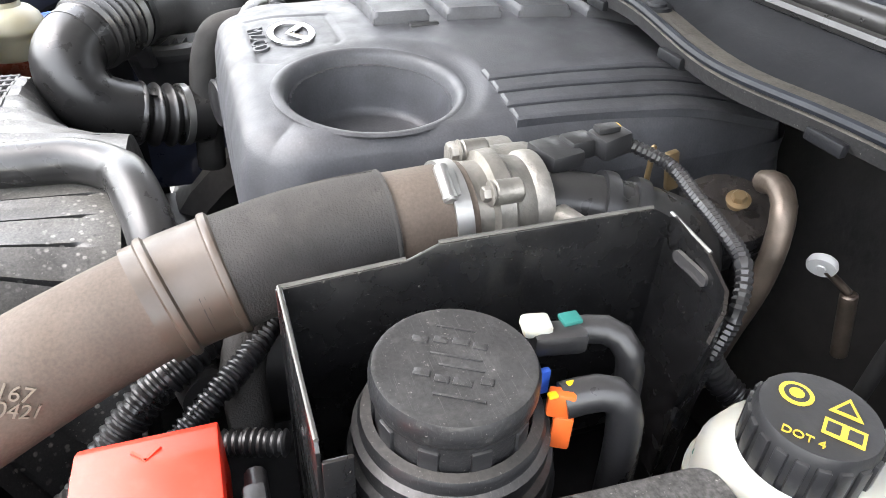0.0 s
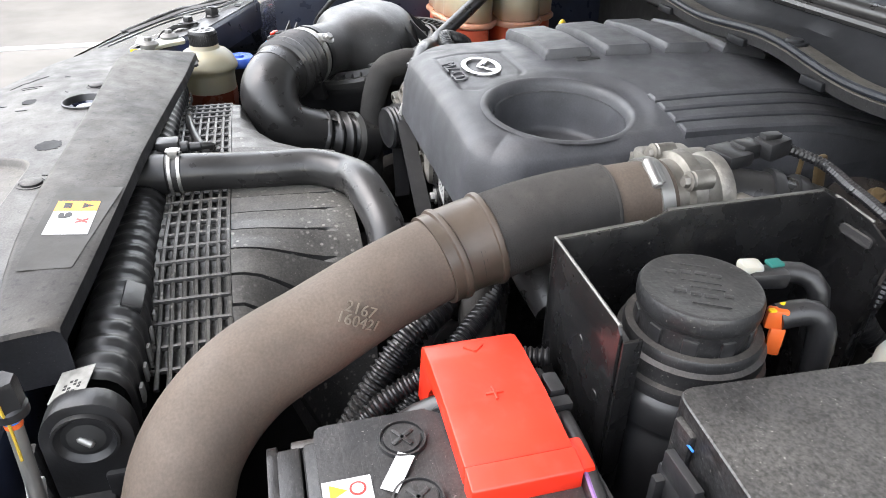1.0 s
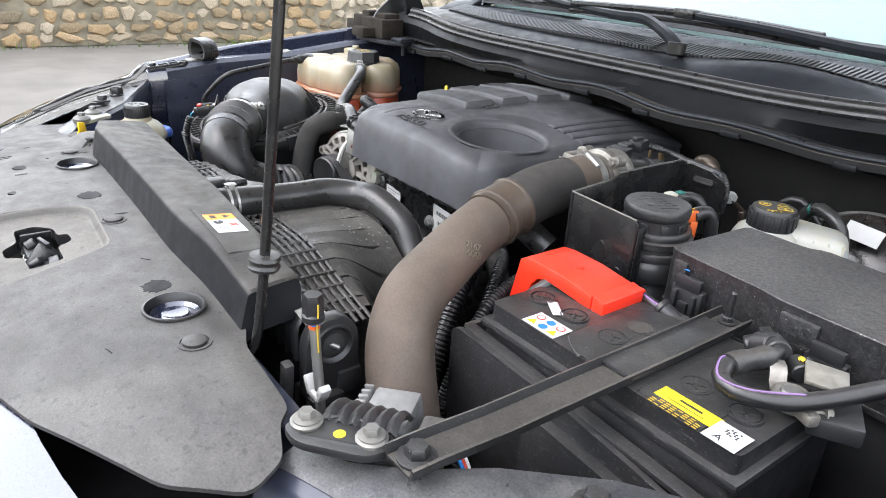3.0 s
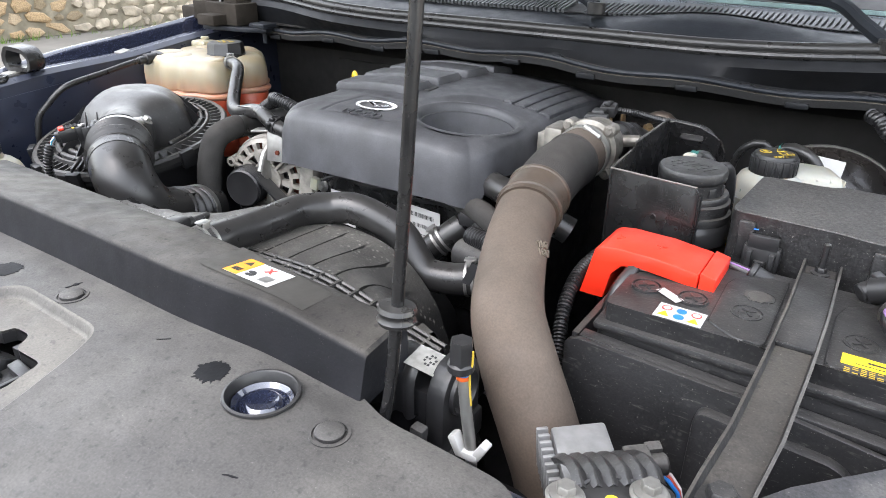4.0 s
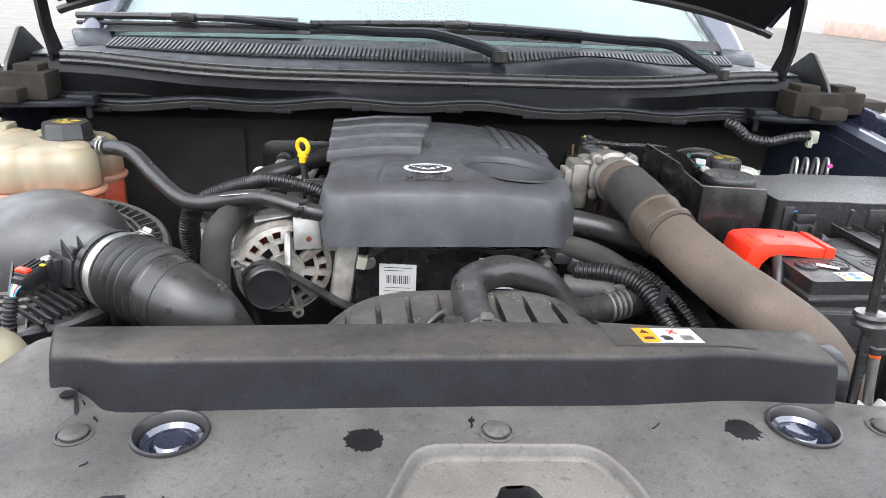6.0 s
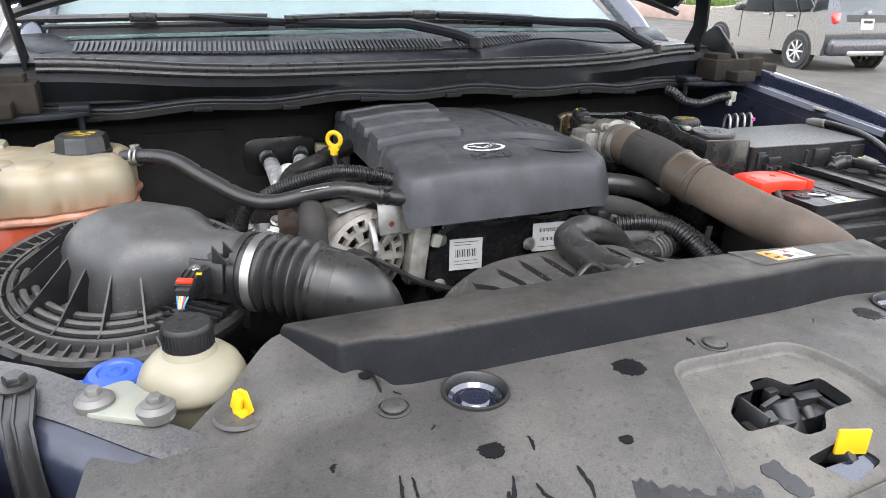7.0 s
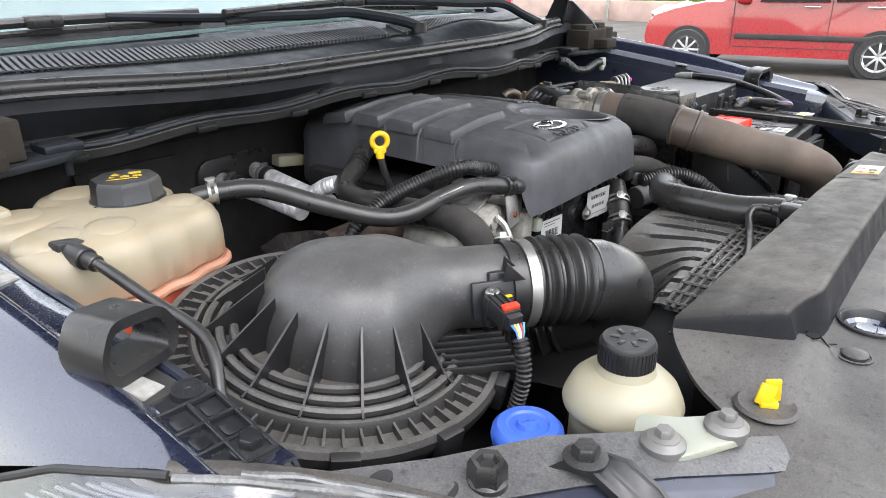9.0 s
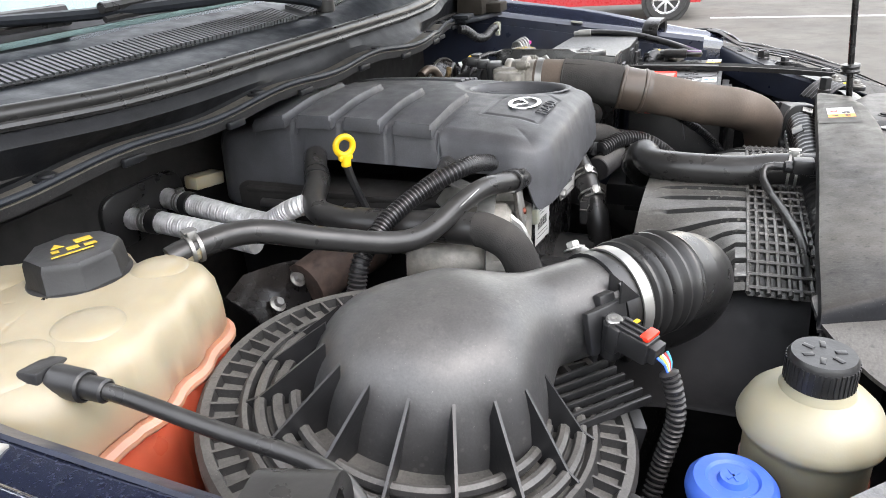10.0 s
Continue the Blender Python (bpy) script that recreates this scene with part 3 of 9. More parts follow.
def fender(side):
    rows = []
    for i in range(31):
        f = i / 30
        base_y = 0.235 + 1.315 * f
        z0 = fender_z(base_y, side)
        crest = 0.020 + 0.020 * step01(0.25, 0.6, base_y)
        out = 0.02 * step01(0.25, 0.55, base_y)
        sec = [(0.838, 0.96), (0.838, z0 - 0.015), (0.843, z0 + 0.003), (0.858, z0 + 0.008), (0.878, z0 + 0.008), (0.888, z0 + crest * 0.6), (0.893, z0 + crest * 0.85), (0.899, z0 + crest * 0.97),
               (0.915, z0 + crest), (0.940, z0 + crest * 0.75), (0.965 + out, z0 + crest * 0.15), (0.985 + out, z0 - 0.06), (0.998 + out, z0 - 0.16), (1.0 + out, z0 - 0.26), (0.985 + out, z0 - 0.45)]
        row = []
        for a, z in sec:
            y0 = fender_front(a)
            y = y0 + (1.55 - y0) * f
            row.append((side * a, y, z - 0.012 * (1 - step01(0.0, 0.12, y - y0)) * step01(0.9, 0.94, a)))
        rows.append(row)
    return thick(loft(rows), 0.003)


part("front_fender", fender(-1), M_NAVY, truck, "glossy dark navy front fender")
part("front_fender", fender(1), M_NAVY, truck, "glossy dark navy front fender")
for s in (-1, 1):
    part("inner_apron", thick(loft([[(s * 0.836, y, fender_z(y, s) - 0.02), (s * 0.83, y, 0.98), (s * 0.80, y, 0.80), (s * 0.76, y, 0.62)] for y in (0.27, 0.5, 0.8, 1.04)]), 0.004), M_NAVYDUST, truck)
    part("fender_rail", thick(loft([[(s * 0.835, y, 1.03), (s * 0.838, y, fender_z(y, s)), (s * 0.85, y, fender_z(y, s) + 0.009)] for y in (0.28, 0.4, 0.6, 0.8, 1.0)]), 0.003), M_NAVYDUST, truck)
    part("front_apron", thick(loft([[(s * x, y, z) for z in (0.50, 0.78, 0.93, 0.985)] for x, y in ((0.835, 0.29), (0.80, 0.16), (0.74, 0.05), (0.64, -0.04), (0.48, -0.08))]), 0.004), M_DARK, truck)
    # hidden running gear that carries the body
    wheel = part("front_wheel", lathe([(0.20, -0.10), (0.33, -0.11), (0.37, -0.07), (0.375, 0), (0.37, 0.07), (0.33, 0.11), (0.20, 0.10)], pose(s * 0.80, 0.62, 0.375, 0, 90, 0), 36), M_TYRE, truck)
    part("rim", lathe([(0.0, -0.04), (0.18, -0.05), (0.205, -0.10), (0.205, 0.10), (0.18, 0.05), (0, 0.04)], pose(s * 0.80, 0.62, 0.375, 0, 90, 0), 28), M_RIM, wheel)

part("firewall_pad", thick(loft([[(x, 1.036, z) for z in (0.90, 1.0, 1.10)] for x in (-0.60, -0.52, -0.42)]), 0.006), M_BULK, truck, "dull grey bulkhead insulation pad")
part("firewall", thick(loft([[(x, 1.045, 0.55), (x, 1.045, 1.12), (x, 0.99, 1.19), (x, 0.90, 1.192)] for x in (-0.84, -0.4, 0, 0.4, 0.84)]), 0.004), M_BULK, truck)
part("underbody", box((0, 0.45, 0.55), (1.66, 1.24, 0.04), 0.01), M_DARK, truck)


def cowl_front(x):
    """The line of the cowl ledge's front lip: y and z."""
    a = abs(x)
    y = 0.803 + 0.075 * step01(0.05, 0.75, a) - 0.035 * math.exp(-((x - 0.30) / 0.16) ** 2)
    z = 1.200 - 0.022 * step01(0.05, 0.7, a) + 0.004 * math.sin(x * 23)
    return y, z


def seal_line(x):
    a = abs(x)
    return 0.872 + 0.055 * step01(0.45, 0.74, a), 1.243 + 0.016 * step01(0.3, 0.74, a)


xs = [-0.80 + 0.02 * i for i in range(81)]
def ledge(x):
    """Section through the ledge: its flat lip, then the riser up to the seal."""
    y, z = cowl_front(x)
    ys, zs = seal_line(x)
    return [(x, y + 0.003, z - 0.014), (x, y, z - 0.002), (x, y + 0.006, z + 0.003), (x, y + 0.018, z + 0.0035), (x, y + 0.032, z + 0.003), (x, y + 0.038, z + 0.006), (x, ys - 0.022, max(z + 0.010, zs - 0.030)), (x, ys - 0.010, zs - 0.012), (x, ys + 0.01, zs - 0.004)]


part("cowl_ledge", thick(loft([ledge(x)[4:] for x in xs]), 0.003), M_LEDGE, truck, "dark plastic cowl riser")
part("ledge_top", thick(loft([ledge(x)[:5] for x in xs]), 0.003), M_LIP, truck, "flat ledge brown with dust")
part("ledge_lip", tube([(x, cowl_front(x)[0] + 0.002, cowl_front(x)[1] + 0.004) for x in xs], 0.0042, seg=8), M_COWL, truck)
for x in (-0.66, -0.47, -0.31, -0.16, 0.02, 0.17, 0.34, 0.50, 0.65):
    y, z = cowl_front(x)
    part("ledge_clip", box((x, y - 0.001, z - 0.012), (0.034, 0.007, 0.010), 0.002), M_LEDGE, truck)
for x in (-0.56, -0.24, 0.10, 0.42, 0.60):
    y, z = cowl_front(x)
    part("ledge_stud", lathe([(0.015, 0.0), (0.0145, 0.003), (0.010, 0.0035), (0.009, 0.006), (0, 0.0065)], pose(x, y + 0.018, z + 0.002), 22), M_LEDGE, truck)
xs2 = [-0.74 + 0.02 * i for i in range(75)]
part("hood_seal", tube([(x, *seal_line(x)) for x in xs2], lambda f, s: 0.0105, seg=10), M_RUBBER, truck, "black rubber bonnet seal")
part("seal_lip", tube([(x, seal_line(x)[0] - 0.011, seal_line(x)[1] - 0.010) for x in xs2], 0.0055, seg=8), M_RUBBER, truck)


def cowl_back(x):
    return 1.09 - 0.02 * math.cos(x * 2.0) + 0.10 * (x / 0.8) ** 2, 1.292 - 0.02 * (x / 0.8) ** 2


def cowl_z(x, f):
    ys, zs = seal_line(x)
    yb, zb = cowl_back(x)
    z = zs + (zb - zs) * f ** 0.8
    z += 0.024 * math.exp(-((x - 0.33) / 0.14) ** 2) * math.exp(-((f - 0.28) / 0.18) ** 2)
    return ys + (yb - ys) * f, z


cowl = part("cowl_panel", thick(loft([[(x, *cowl_z(x, f)) for f in (0.02, 0.1, 0.18, 0.26, 0.34, 0.42, 0.5, 0.6, 0.7, 0.85, 1.0)] for x in xs]), 0.003), M_COWL, truck, "dark grey plastic cowl panel with an air grille")
slat = bmesh.new()
bmesh.ops.create_cube(slat, size=1)
bmesh.ops.scale(slat, vec=(0.0052, 0.056, 0.007), verts=slat.verts)
slat_me = bpy.data.meshes.new("slat")
slat.to_mesh(slat_me)
slat.free()
slat_me.materials.append(M_SLAT)
# Black sheet below the slats puts the shade of the gaps into colour.
part("grille_opening", thick(loft([[(x, cowl_z(x, f)[0], cowl_z(x, f)[1] + 0.0035) for f in (0.36, 0.48, 0.62)] for x in xs if abs(x) < 0.69]), 0.001), M_INKSHADE, cowl)
for i in range(146):
    x = -0.68 + i * 0.0094
    if 0.06 < x < 0.10:
        continue
    y, z = cowl_z(x, 0.49)
    o = new("slat", slat_me)
    o.parent = cowl
    o.matrix_basis = Matrix.Translation(-ORIGIN[truck]) @ pose(x, y, z + 0.0055, 14, 0, -6)

# windscreen, pillars and cab front
ws = [[(x, cowl_back(x)[0] - 0.005 + 0.62 * f, cowl_back(x)[1] + 0.004 + 0.40 * f - 0.06 * f * f) for x in (-0.74, -0.55, -0.3, 0, 0.3, 0.55, 0.74)] for f in (-0.03, 0.25, 0.5, 0.75, 1)]
ws = [[(x * (1 - 0.13 * i / 4), y, z) for x, y, z in row] for i, row in enumerate(ws)]
glass = part("windscreen", thick(loft(ws), 0.005), M_GLASS, truck, "pale laminated windscreen glass")
glass.visible_shadow = False
part("screen_frit", thick(loft([[(x, cowl_back(x)[0] - 0.004 + 0.62 * f, cowl_back(x)[1] + 0.011 + 0.40 * f) for x in (-0.74, -0.55, -0.3, 0, 0.3, 0.55, 0.74)] for f in (0, 0.05)]), 0.001), M_INKSHADE, truck)
part("sun_shade", thick(loft([[(x, y + 0.02, z - 0.022) for x, y, z in row] for row in ws]), 0.003), M_SHADE, truck, "pale silver sun shade behind the windscreen")
part("dashboard", box((0, 1.45, 1.10), (1.36, 0.45, 0.30), 0.06, seg=4), M_COWL, truck)
for s in (-1, 1):
    part("windscreen_pillar", tube([(s * 0.765, 1.16, 1.262), (s * 0.755, 1.25, 1.33), (s * 0.72, 1.50, 1.48), (s * 0.65, 1.85, 1.64)], 0.032, seg=10), M_NAVY, truck)
    part("pillar_trim", box((s * 0.735, 1.09, 1.272), (0.075, 0.13, 0.02), 0.006, (12, 0, -s * 24)), M_COWL, truck)
part("roof", thick(loft([[(x, y, 1.655 + 0.03 * math.sin((y - 1.8) * 2) - 0.06 * (x / 0.7) ** 2) for x in (-0.66, -0.3, 0, 0.3, 0.66)] for y in (1.75, 2.1, 2.6)]), 0.02), M_NAVY, truck)
part("cab_body", thick(loft([[(x, y, z) for x in (-0.93, 0.93)] for y, z in ((1.35, 0.45), (1.35, 1.05), (1.42, 1.12))]), 0.02), M_DARK, truck)
part("cab_rear", box((0, 2.98, 1.05), (1.80, 0.04, 1.25), 0.01), M_NAVY, truck)
part("cab_floor", box((0, 2.2, 0.45), (1.80, 1.7, 0.05), 0.01), M_DARK, truck)
part("bed_floor", box((0, 3.75, 0.72), (1.76, 1.50, 0.05), 0.01), M_DARK, truck)
part("tailgate", box((0, 4.50, 0.82), (1.80, 0.05, 0.62), 0.015), M_NAVY, truck)
part("roof_rear", thick(loft([[(x, y, 1.685 - 0.02 * (y - 2.6) - 0.06 * (x / 0.7) ** 2) for x in (-0.66, -0.3, 0, 0.3, 0.66)] for y in (2.58, 2.8, 3.0)]), 0.02), M_NAVY, truck)
for s in (-1, 1):
    part("door", thick(loft([[(s * 0.95, y, 0.45), (s * 0.965, y, 0.80), (s * 0.93, y, 1.16)] for y in (1.36, 1.8, 2.4, 2.98)]), 0.03), M_NAVY, truck)
    part("side_window", thick(loft([[(s * 0.925, y, 1.17), (s * (0.70 + 0.02 * k), y + d, zt)] for k, (y, d, zt) in enumerate(((1.40, 0.38, 1.56), (1.9, 0.12, 1.63), (2.4, 0.0, 1.63), (2.94, -0.06, 1.61)))]), 0.006), M_DARKGLASS, truck)
    part("bed_side", thick(loft([[(s * 0.93, y, 0.50), (s * 0.95, y, 0.80), (s * 0.92, y, 1.12)] for y in (3.02, 3.5, 4.0, 4.5)]), 0.03), M_NAVY, truck)
    rear = part("rear_wheel", lathe([(0.20, -0.10), (0.33, -0.11), (0.37, -0.07), (0.375, 0), (0.37, 0.07), (0.33, 0.11), (0.20, 0.10)], pose(s * 0.80, 3.75, 0.375, 0, 90, 0), 36), M_TYRE, truck)
    part("rim", lathe([(0.0, -0.04), (0.18, -0.05), (0.205, -0.10), (0.205, 0.10), (0.18, 0.05), (0, 0.04)], pose(s * 0.80, 3.75, 0.375, 0, 90, 0), 28), M_RIM, rear)
    part("front_seat", box((s * 0.36, 2.2, 1.1), (0.5, 0.14, 0.75), 0.06, (-12, 0, 0), 3), M_DARK, truck)

# open bonnet, its hinges and underside
hood_rows = []
for i in range(13):
    f = i / 12
    y, z = 1.03 - 1.02 * f, 1.448 + 0.722 * f + 0.05 * math.sin(math.pi * f)
    hood_rows.append([(x, y + 0.02 * (x / 0.78) ** 2, z - 0.088 * (abs(x) / 0.78) ** 3) for x in (-0.78, -0.74, -0.6, -0.4, -0.2, 0, 0.2, 0.4, 0.6, 0.74, 0.78)])
hood = part("bonnet", thick(loft(hood_rows), 0.012), M_NAVY, truck, "dark navy bonnet propped open")
part("bonnet_lining", thick(loft([[(x * 0.975, y + 0.010, z - 0.018) for x, y, z in row] for row in hood_rows[:12]]), 0.010), M_DARK, hood)
part("bonnet_edge", tube([(x, y - 0.004, z - 0.024) for x, y, z in hood_rows[0]], 0.009, seg=8), M_RUBBER, hood)
for s in (-1, 1):
    part("bonnet_hinge", thick(loft([[(s * x, y - w, z), (s * (x + 0.006), y, z), (s * x, y + w, z)] for x, y, z, w in ((0.760, 0.965, 1.225, 0.045), (0.760, 0.945, 1.265, 0.030), (0.764, 0.930, 1.31, 0.024), (0.772, 0.940, 1.36, 0.024), (0.785, 0.962, 1.41, 0.026), (0.79, 1.00, 1.46, 0.03))]), 0.006), M_DARK, truck, "curved black steel bonnet hinge")
    part("hinge_plate", prism(rounded([(0.82, 1.185), (1.03, 1.185), (1.02, 1.26), (0.93, 1.315), (0.85, 1.25)], 0.015, 4), 0, 0.008, 0.002, m=frame_at((s * 0.815, 0, 0), (0, 1, 0), (0, 0, 1))), M_BLACK, truck)
    part("hinge_bolt", hexbolt((s * 0.768, 0.95, 1.245), 0.009, (-s, 0, 0)), M_BAREMETAL, truck)
    part("foam_block", join(box((s * 0.79, 0.860, 1.212), (0.11, 0.07, 0.05), 0.004), box((s * 0.865, 0.865, 1.216), (0.05, 0.08, 0.045), 0.004), box((s * 0.775, 0.868, 1.235), (0.045, 0.05, 0.03), 0.004), box((s * 0.86, 0.872, 1.240), (0.04, 0.05, 0.02), 0.004), box((s * 0.92, 0.87, 1.200), (0.07, 0.06, 0.04), 0.004), box((s * 0.80, 0.81, 1.200), (0.06, 0.05, 0.025), 0.004)), M_FOAM, truck, "crumbling brown foam block")
    part("ledge_bracket", prism([(s * 0.66, 0.845), (s * 0.70, 0.82), (s * 0.83, 0.80), (s * 0.835, 0.92), (s * 0.67, 0.90)], 1.176, 1.186, 0.002), M_COWL, truck)
    part("bracket_stud", join(cyl((s * 0.678, 0.858, 1.15), (s * 0.678, 0.858, 1.18), 0.006), box((s * 0.685, 0.86, 1.19), (0.05, 0.045, 0.012), 0.003)), M_COWL, truck)

# front structure: upper cross member, its ends
BAR = [((0.866, 0.270), (0.852, 0.226)), ((0.836, 0.232), (0.826, 0.168)), ((0.765, 0.185), (0.773, 0.122)), ((0.688, 0.140), (0.722, 0.087)), ((0.625, 0.080), (0.668, 0.042)), ((0.583, 0.030), (0.612, -0.007)), ((0.54, 0.0), (0.57, -0.035)), ((0.49, -0.02), (0.50, -0.055))]
for s in (-1, 1):
    rows, tops = [], []
    for k, (r, f) in enumerate(BAR):
        r, f = Vector(r), Vector(f)
        d = (f - r).normalized()
        dz = (0.026, 0.020, 0.010, 0.003, -0.003, -0.012, -0.022, -0.03)[k]
        rows.append([(s * p.x, p.y, z + dz) for p, z in ((r, 1.01), (r, 1.060), (r + d * 0.004, 1.064), (f - d * 0.002, 1.0575), (f, 1.0555), (f + d * 0.009, 1.046), (f + d * 0.011, 1.042), (f + d * 0.012, 0.985), (f + d * 0.006, 0.97))])
        tops.append([(s * p.x, p.y, z + dz) for p, z in ((r + d * 0.002, 1.0695), (r.lerp(f, 0.3), 1.0685), (r.lerp(f, 0.55), 1.0672), (f - d * 0.010, 1.0640))])
    bar = part("radiator_support", thick(loft(rows), 0.003), M_NAVYDUST, truck)
    part("dusty_top", thick(loft(tops), 0.001), M_BARTOP, bar, "dusty black top of the cross member")
    # Flat black ovals stand in for the shade inside two holes.
    for x, y, z, a, b in ((0.788, 0.158, 1.0785, 0.013, 0.008), (0.810, 0.194, 1.0858, 0.011, 0.007)):
        part("oblong_hole", prism([(s * (x + px), y + py) for px, py in circle(0, 0, a, 20, b)], z - 0.010, z, 0), M_INKSHADE, bar)
# Dark plate added to keep bright ground out of the bar's reflection.
part("air_guide", box((0, -0.05, 0.925), (1.40, 0.30, 0.02), 0.004), M_DARK, truck)
part("radiator_support", box((0, 0.0, 0.98), (0.95, 0.03, 0.08), 0.006), M_NAVYDUST, truck)
part("front_bumper", thick(loft([[(x, -0.20 + 0.25 * (x / 0.8) ** 4, 1.025 - 0.04 * (x / 0.8) ** 2), (x, -0.26 + 0.30 * (x / 0.8) ** 4, 1.0 - 0.05 * (x / 0.8) ** 2), (x, -0.29 + 0.32 * (x / 0.8) ** 4, 0.9), (x, -0.28 + 0.32 * (x / 0.8) ** 4, 0.45)] for x in [-0.70 + 0.05 * i for i in range(29)]]), 0.004), M_NAVY, truck)


LAMP = [[(0.912, 0.262, 1.120), (0.948, 0.330, 1.115), (0.986, 0.407, 1.087), (1.003, 0.520, 0.950)],
        [(0.885, 0.231, 1.116), (0.936, 0.252, 1.099), (0.979, 0.275, 1.060), (0.990, 0.350, 0.880)],
        [(0.860, 0.208, 1.106), (0.911, 0.166, 1.081), (0.959, 0.166, 1.042), (0.965, 0.210, 0.870)],
        [(0.836, 0.186, 1.096), (0.879, 0.093, 1.066), (0.925, 0.061, 1.024), (0.922, 0.085, 0.870)],
        [(0.810, 0.130, 1.090), (0.845, 0.016, 1.054), (0.883, -0.021, 1.008), (0.870, -0.010, 0.860)],
        [(0.787, 0.075, 1.084), (0.804, -0.062, 1.033), (0.834, -0.094, 0.973), (0.815, -0.085, 0.860)],
        [(0.725, -0.030, 1.060), (0.743, -0.130, 1.014), (0.764, -0.157, 0.955), (0.735, -0.150, 0.860)]]


def lamp_point(u, v, down=0.0):
    """A point of the lamp's face, u along it and v outwards (0..1)."""
    a, b = min(5, int(u * 6)), min(2, int(v * 3))
    p, q = u * 6 - a, v * 3 - b
    g = [[Vector(LAMP[a + i][b + j]) for j in (0, 1)] for i in (0, 1)]
    c = g[0][0].lerp(g[1][0], p).lerp(g[0][1].lerp(g[1][1], p), q)
    return c.x - down * 0.4, c.y + down * 0.3, c.z - down


def headlight(s):
    us, vs = [i / 24 for i in range(25)], [j / 15 for j in range(16)]

    def face(u0, u1, v0, v1, down):
        return loft([[(s * x, y, z) for x, y, z in (lamp_point(u0 + (u1 - u0) * u, v0 + (v1 - v0) * v, down) for v in vs)] for u in us])

    lamp = part("headlight", thick(face(0, 1, 0, 1, 0.045), 0.003), M_LAMPDARK, truck, "clear headlight over grey and chrome reflectors")
    lens = part("lens", thick(face(0, 1, 0, 1, 0.0), 0.003), M_LENS, lamp, "clear curved headlight lens")
    lens.visible_shadow = False
    part("seal", tube([(s * x, y, z + 0.001) for x, y, z in (lamp_point(u, 0.0) for u in us)], 0.003, seg=8), M_LIPCLEAR, lamp)
    part("rear_gap", tube([(s * x, y + 0.004, z + 0.001) for x, y, z in (lamp_point(0.0, v) for v in vs)], 0.0028, seg=8), M_INKSHADE, lamp)
    part("lens_edge", thick(face(0.12, 1, 0.0, 0.030, 0.002), 0.002), M_LIPCLEAR, lamp, "thick milky lens edge")
    part("lens_lip", tube([(s * x, y + 0.006, z + 0.004 + 0.0016 * math.sin(u * 23.0)) for u, (x, y, z) in ((k / 40, lamp_point(k / 40, 0.0)) for k in range(7, 41))], lambda f, d: 0.0026 + 0.0006 * math.sin(f * 34.0), seg=8), M_LIPCLEAR, lamp, "wavy cloudy lens lip")
    part("rubber_strip", thick(loft([[(s * (x - k), y + 0.8 * k + 0.008, z + h) for k, h in ((-0.002, 0.001), (0.001, 0.0030), (0.006, 0.0035), (0.010, 0.001))] for x, y, z in (lamp_point(u, 0.0) for u in us)]), 0.002), M_DUSTY, lamp, "dusty rubber strip along the lens")
    part("hatched_band", thick(face(0.10, 1, 0.040, 0.115, 0.010), 0.002), M_HATCH, lamp, "finely hatched chrome band")

    def near(u, far, table):
        for (a, p), (b, q) in zip(table, table[1:]):
            if u <= b:
                return p + (q - p) * (u - a) / (b - a)
        return far

    for k in range(6):
        line = []
        for u in [0.02 + 0.98 * i / 40 for i in range(41)]:
            first = near(u, 0.112, ((0.0, 0.24), (0.04, 0.225), (0.14, 0.13), (0.28, 0.112)))
            last = near(u, 0.168, ((0.0, 0.48), (0.03, 0.46), (0.11, 0.32), (0.20, 0.235), (0.31, 0.20), (0.43, 0.178), (0.6, 0.168)))
            x, y, z = lamp_point(u, first + (last - first) * k / 5, 0.005)
            line.append((s * x, y, z))
        part("silver_line", tube(line, (0.0022, 0.0016, 0.0009, 0.0012, 0.0009, 0.0012)[k], seg=6), M_LAMPLINE, lamp)
    part("reflector", thick(face(0.05, 1, 0.20, 0.97, 0.030), 0.002), M_LAMPDARK, lamp, "smooth dark lamp bowl")
    part("bezel_step", tube([(s * x, y, z) for x, y, z in (lamp_point(0.36, v, 0.010) for v in (0.20, 0.26, 0.34))], 0.0010, seg=6), M_REFLECTOR, lamp)


headlight(-1)
headlight(1)

# wipers
for arm, blade, cap_at in (([(0.125, 0.925, 1.283), (0.09, 0.945, 1.297), (0.02, 0.985, 1.312), (-0.026, 1.0, 1.318), (-0.10, 1.018, 1.316), (-0.28, 1.07, 1.318), (-0.46, 1.11, 1.328)], [(-0.80, 1.19, 1.318), (-0.55, 1.135, 1.325), (-0.30, 1.09, 1.327)], (0.125, 0.925, 1.27)),
                           ([(0.60, 0.90, 1.262), (0.56, 0.93, 1.285), (0.506, 0.965, 1.314), (0.40, 0.995, 1.318), (0.22, 1.02, 1.328), (0.08, 1.036, 1.332)], [(-0.27, 1.055, 1.325), (0.05, 1.05, 1.334), (0.33, 1.04, 1.325)], (0.60, 0.90, 1.25))):
    part("wiper_arm", tube(arm, lambda f, s: 0.012 - 0.005 * f, seg=8), M_COWL, truck, "black wiper arm")
    part("wiper_blade", join(tube(blade, 0.008, seg=8), tube([(x, y - 0.003, z - 0.016) for x, y, z in blade], 0.005, seg=6), box(blade[1], (0.055, 0.03, 0.02), 0.005, (0, 0, -12))), M_RUBBER, truck, "black wiper blade")
    part("wiper_pivot", cyl(cap_at, (cap_at[0], cap_at[1], cap_at[2] + 0.022), 0.017), M_RUBBER, truck)


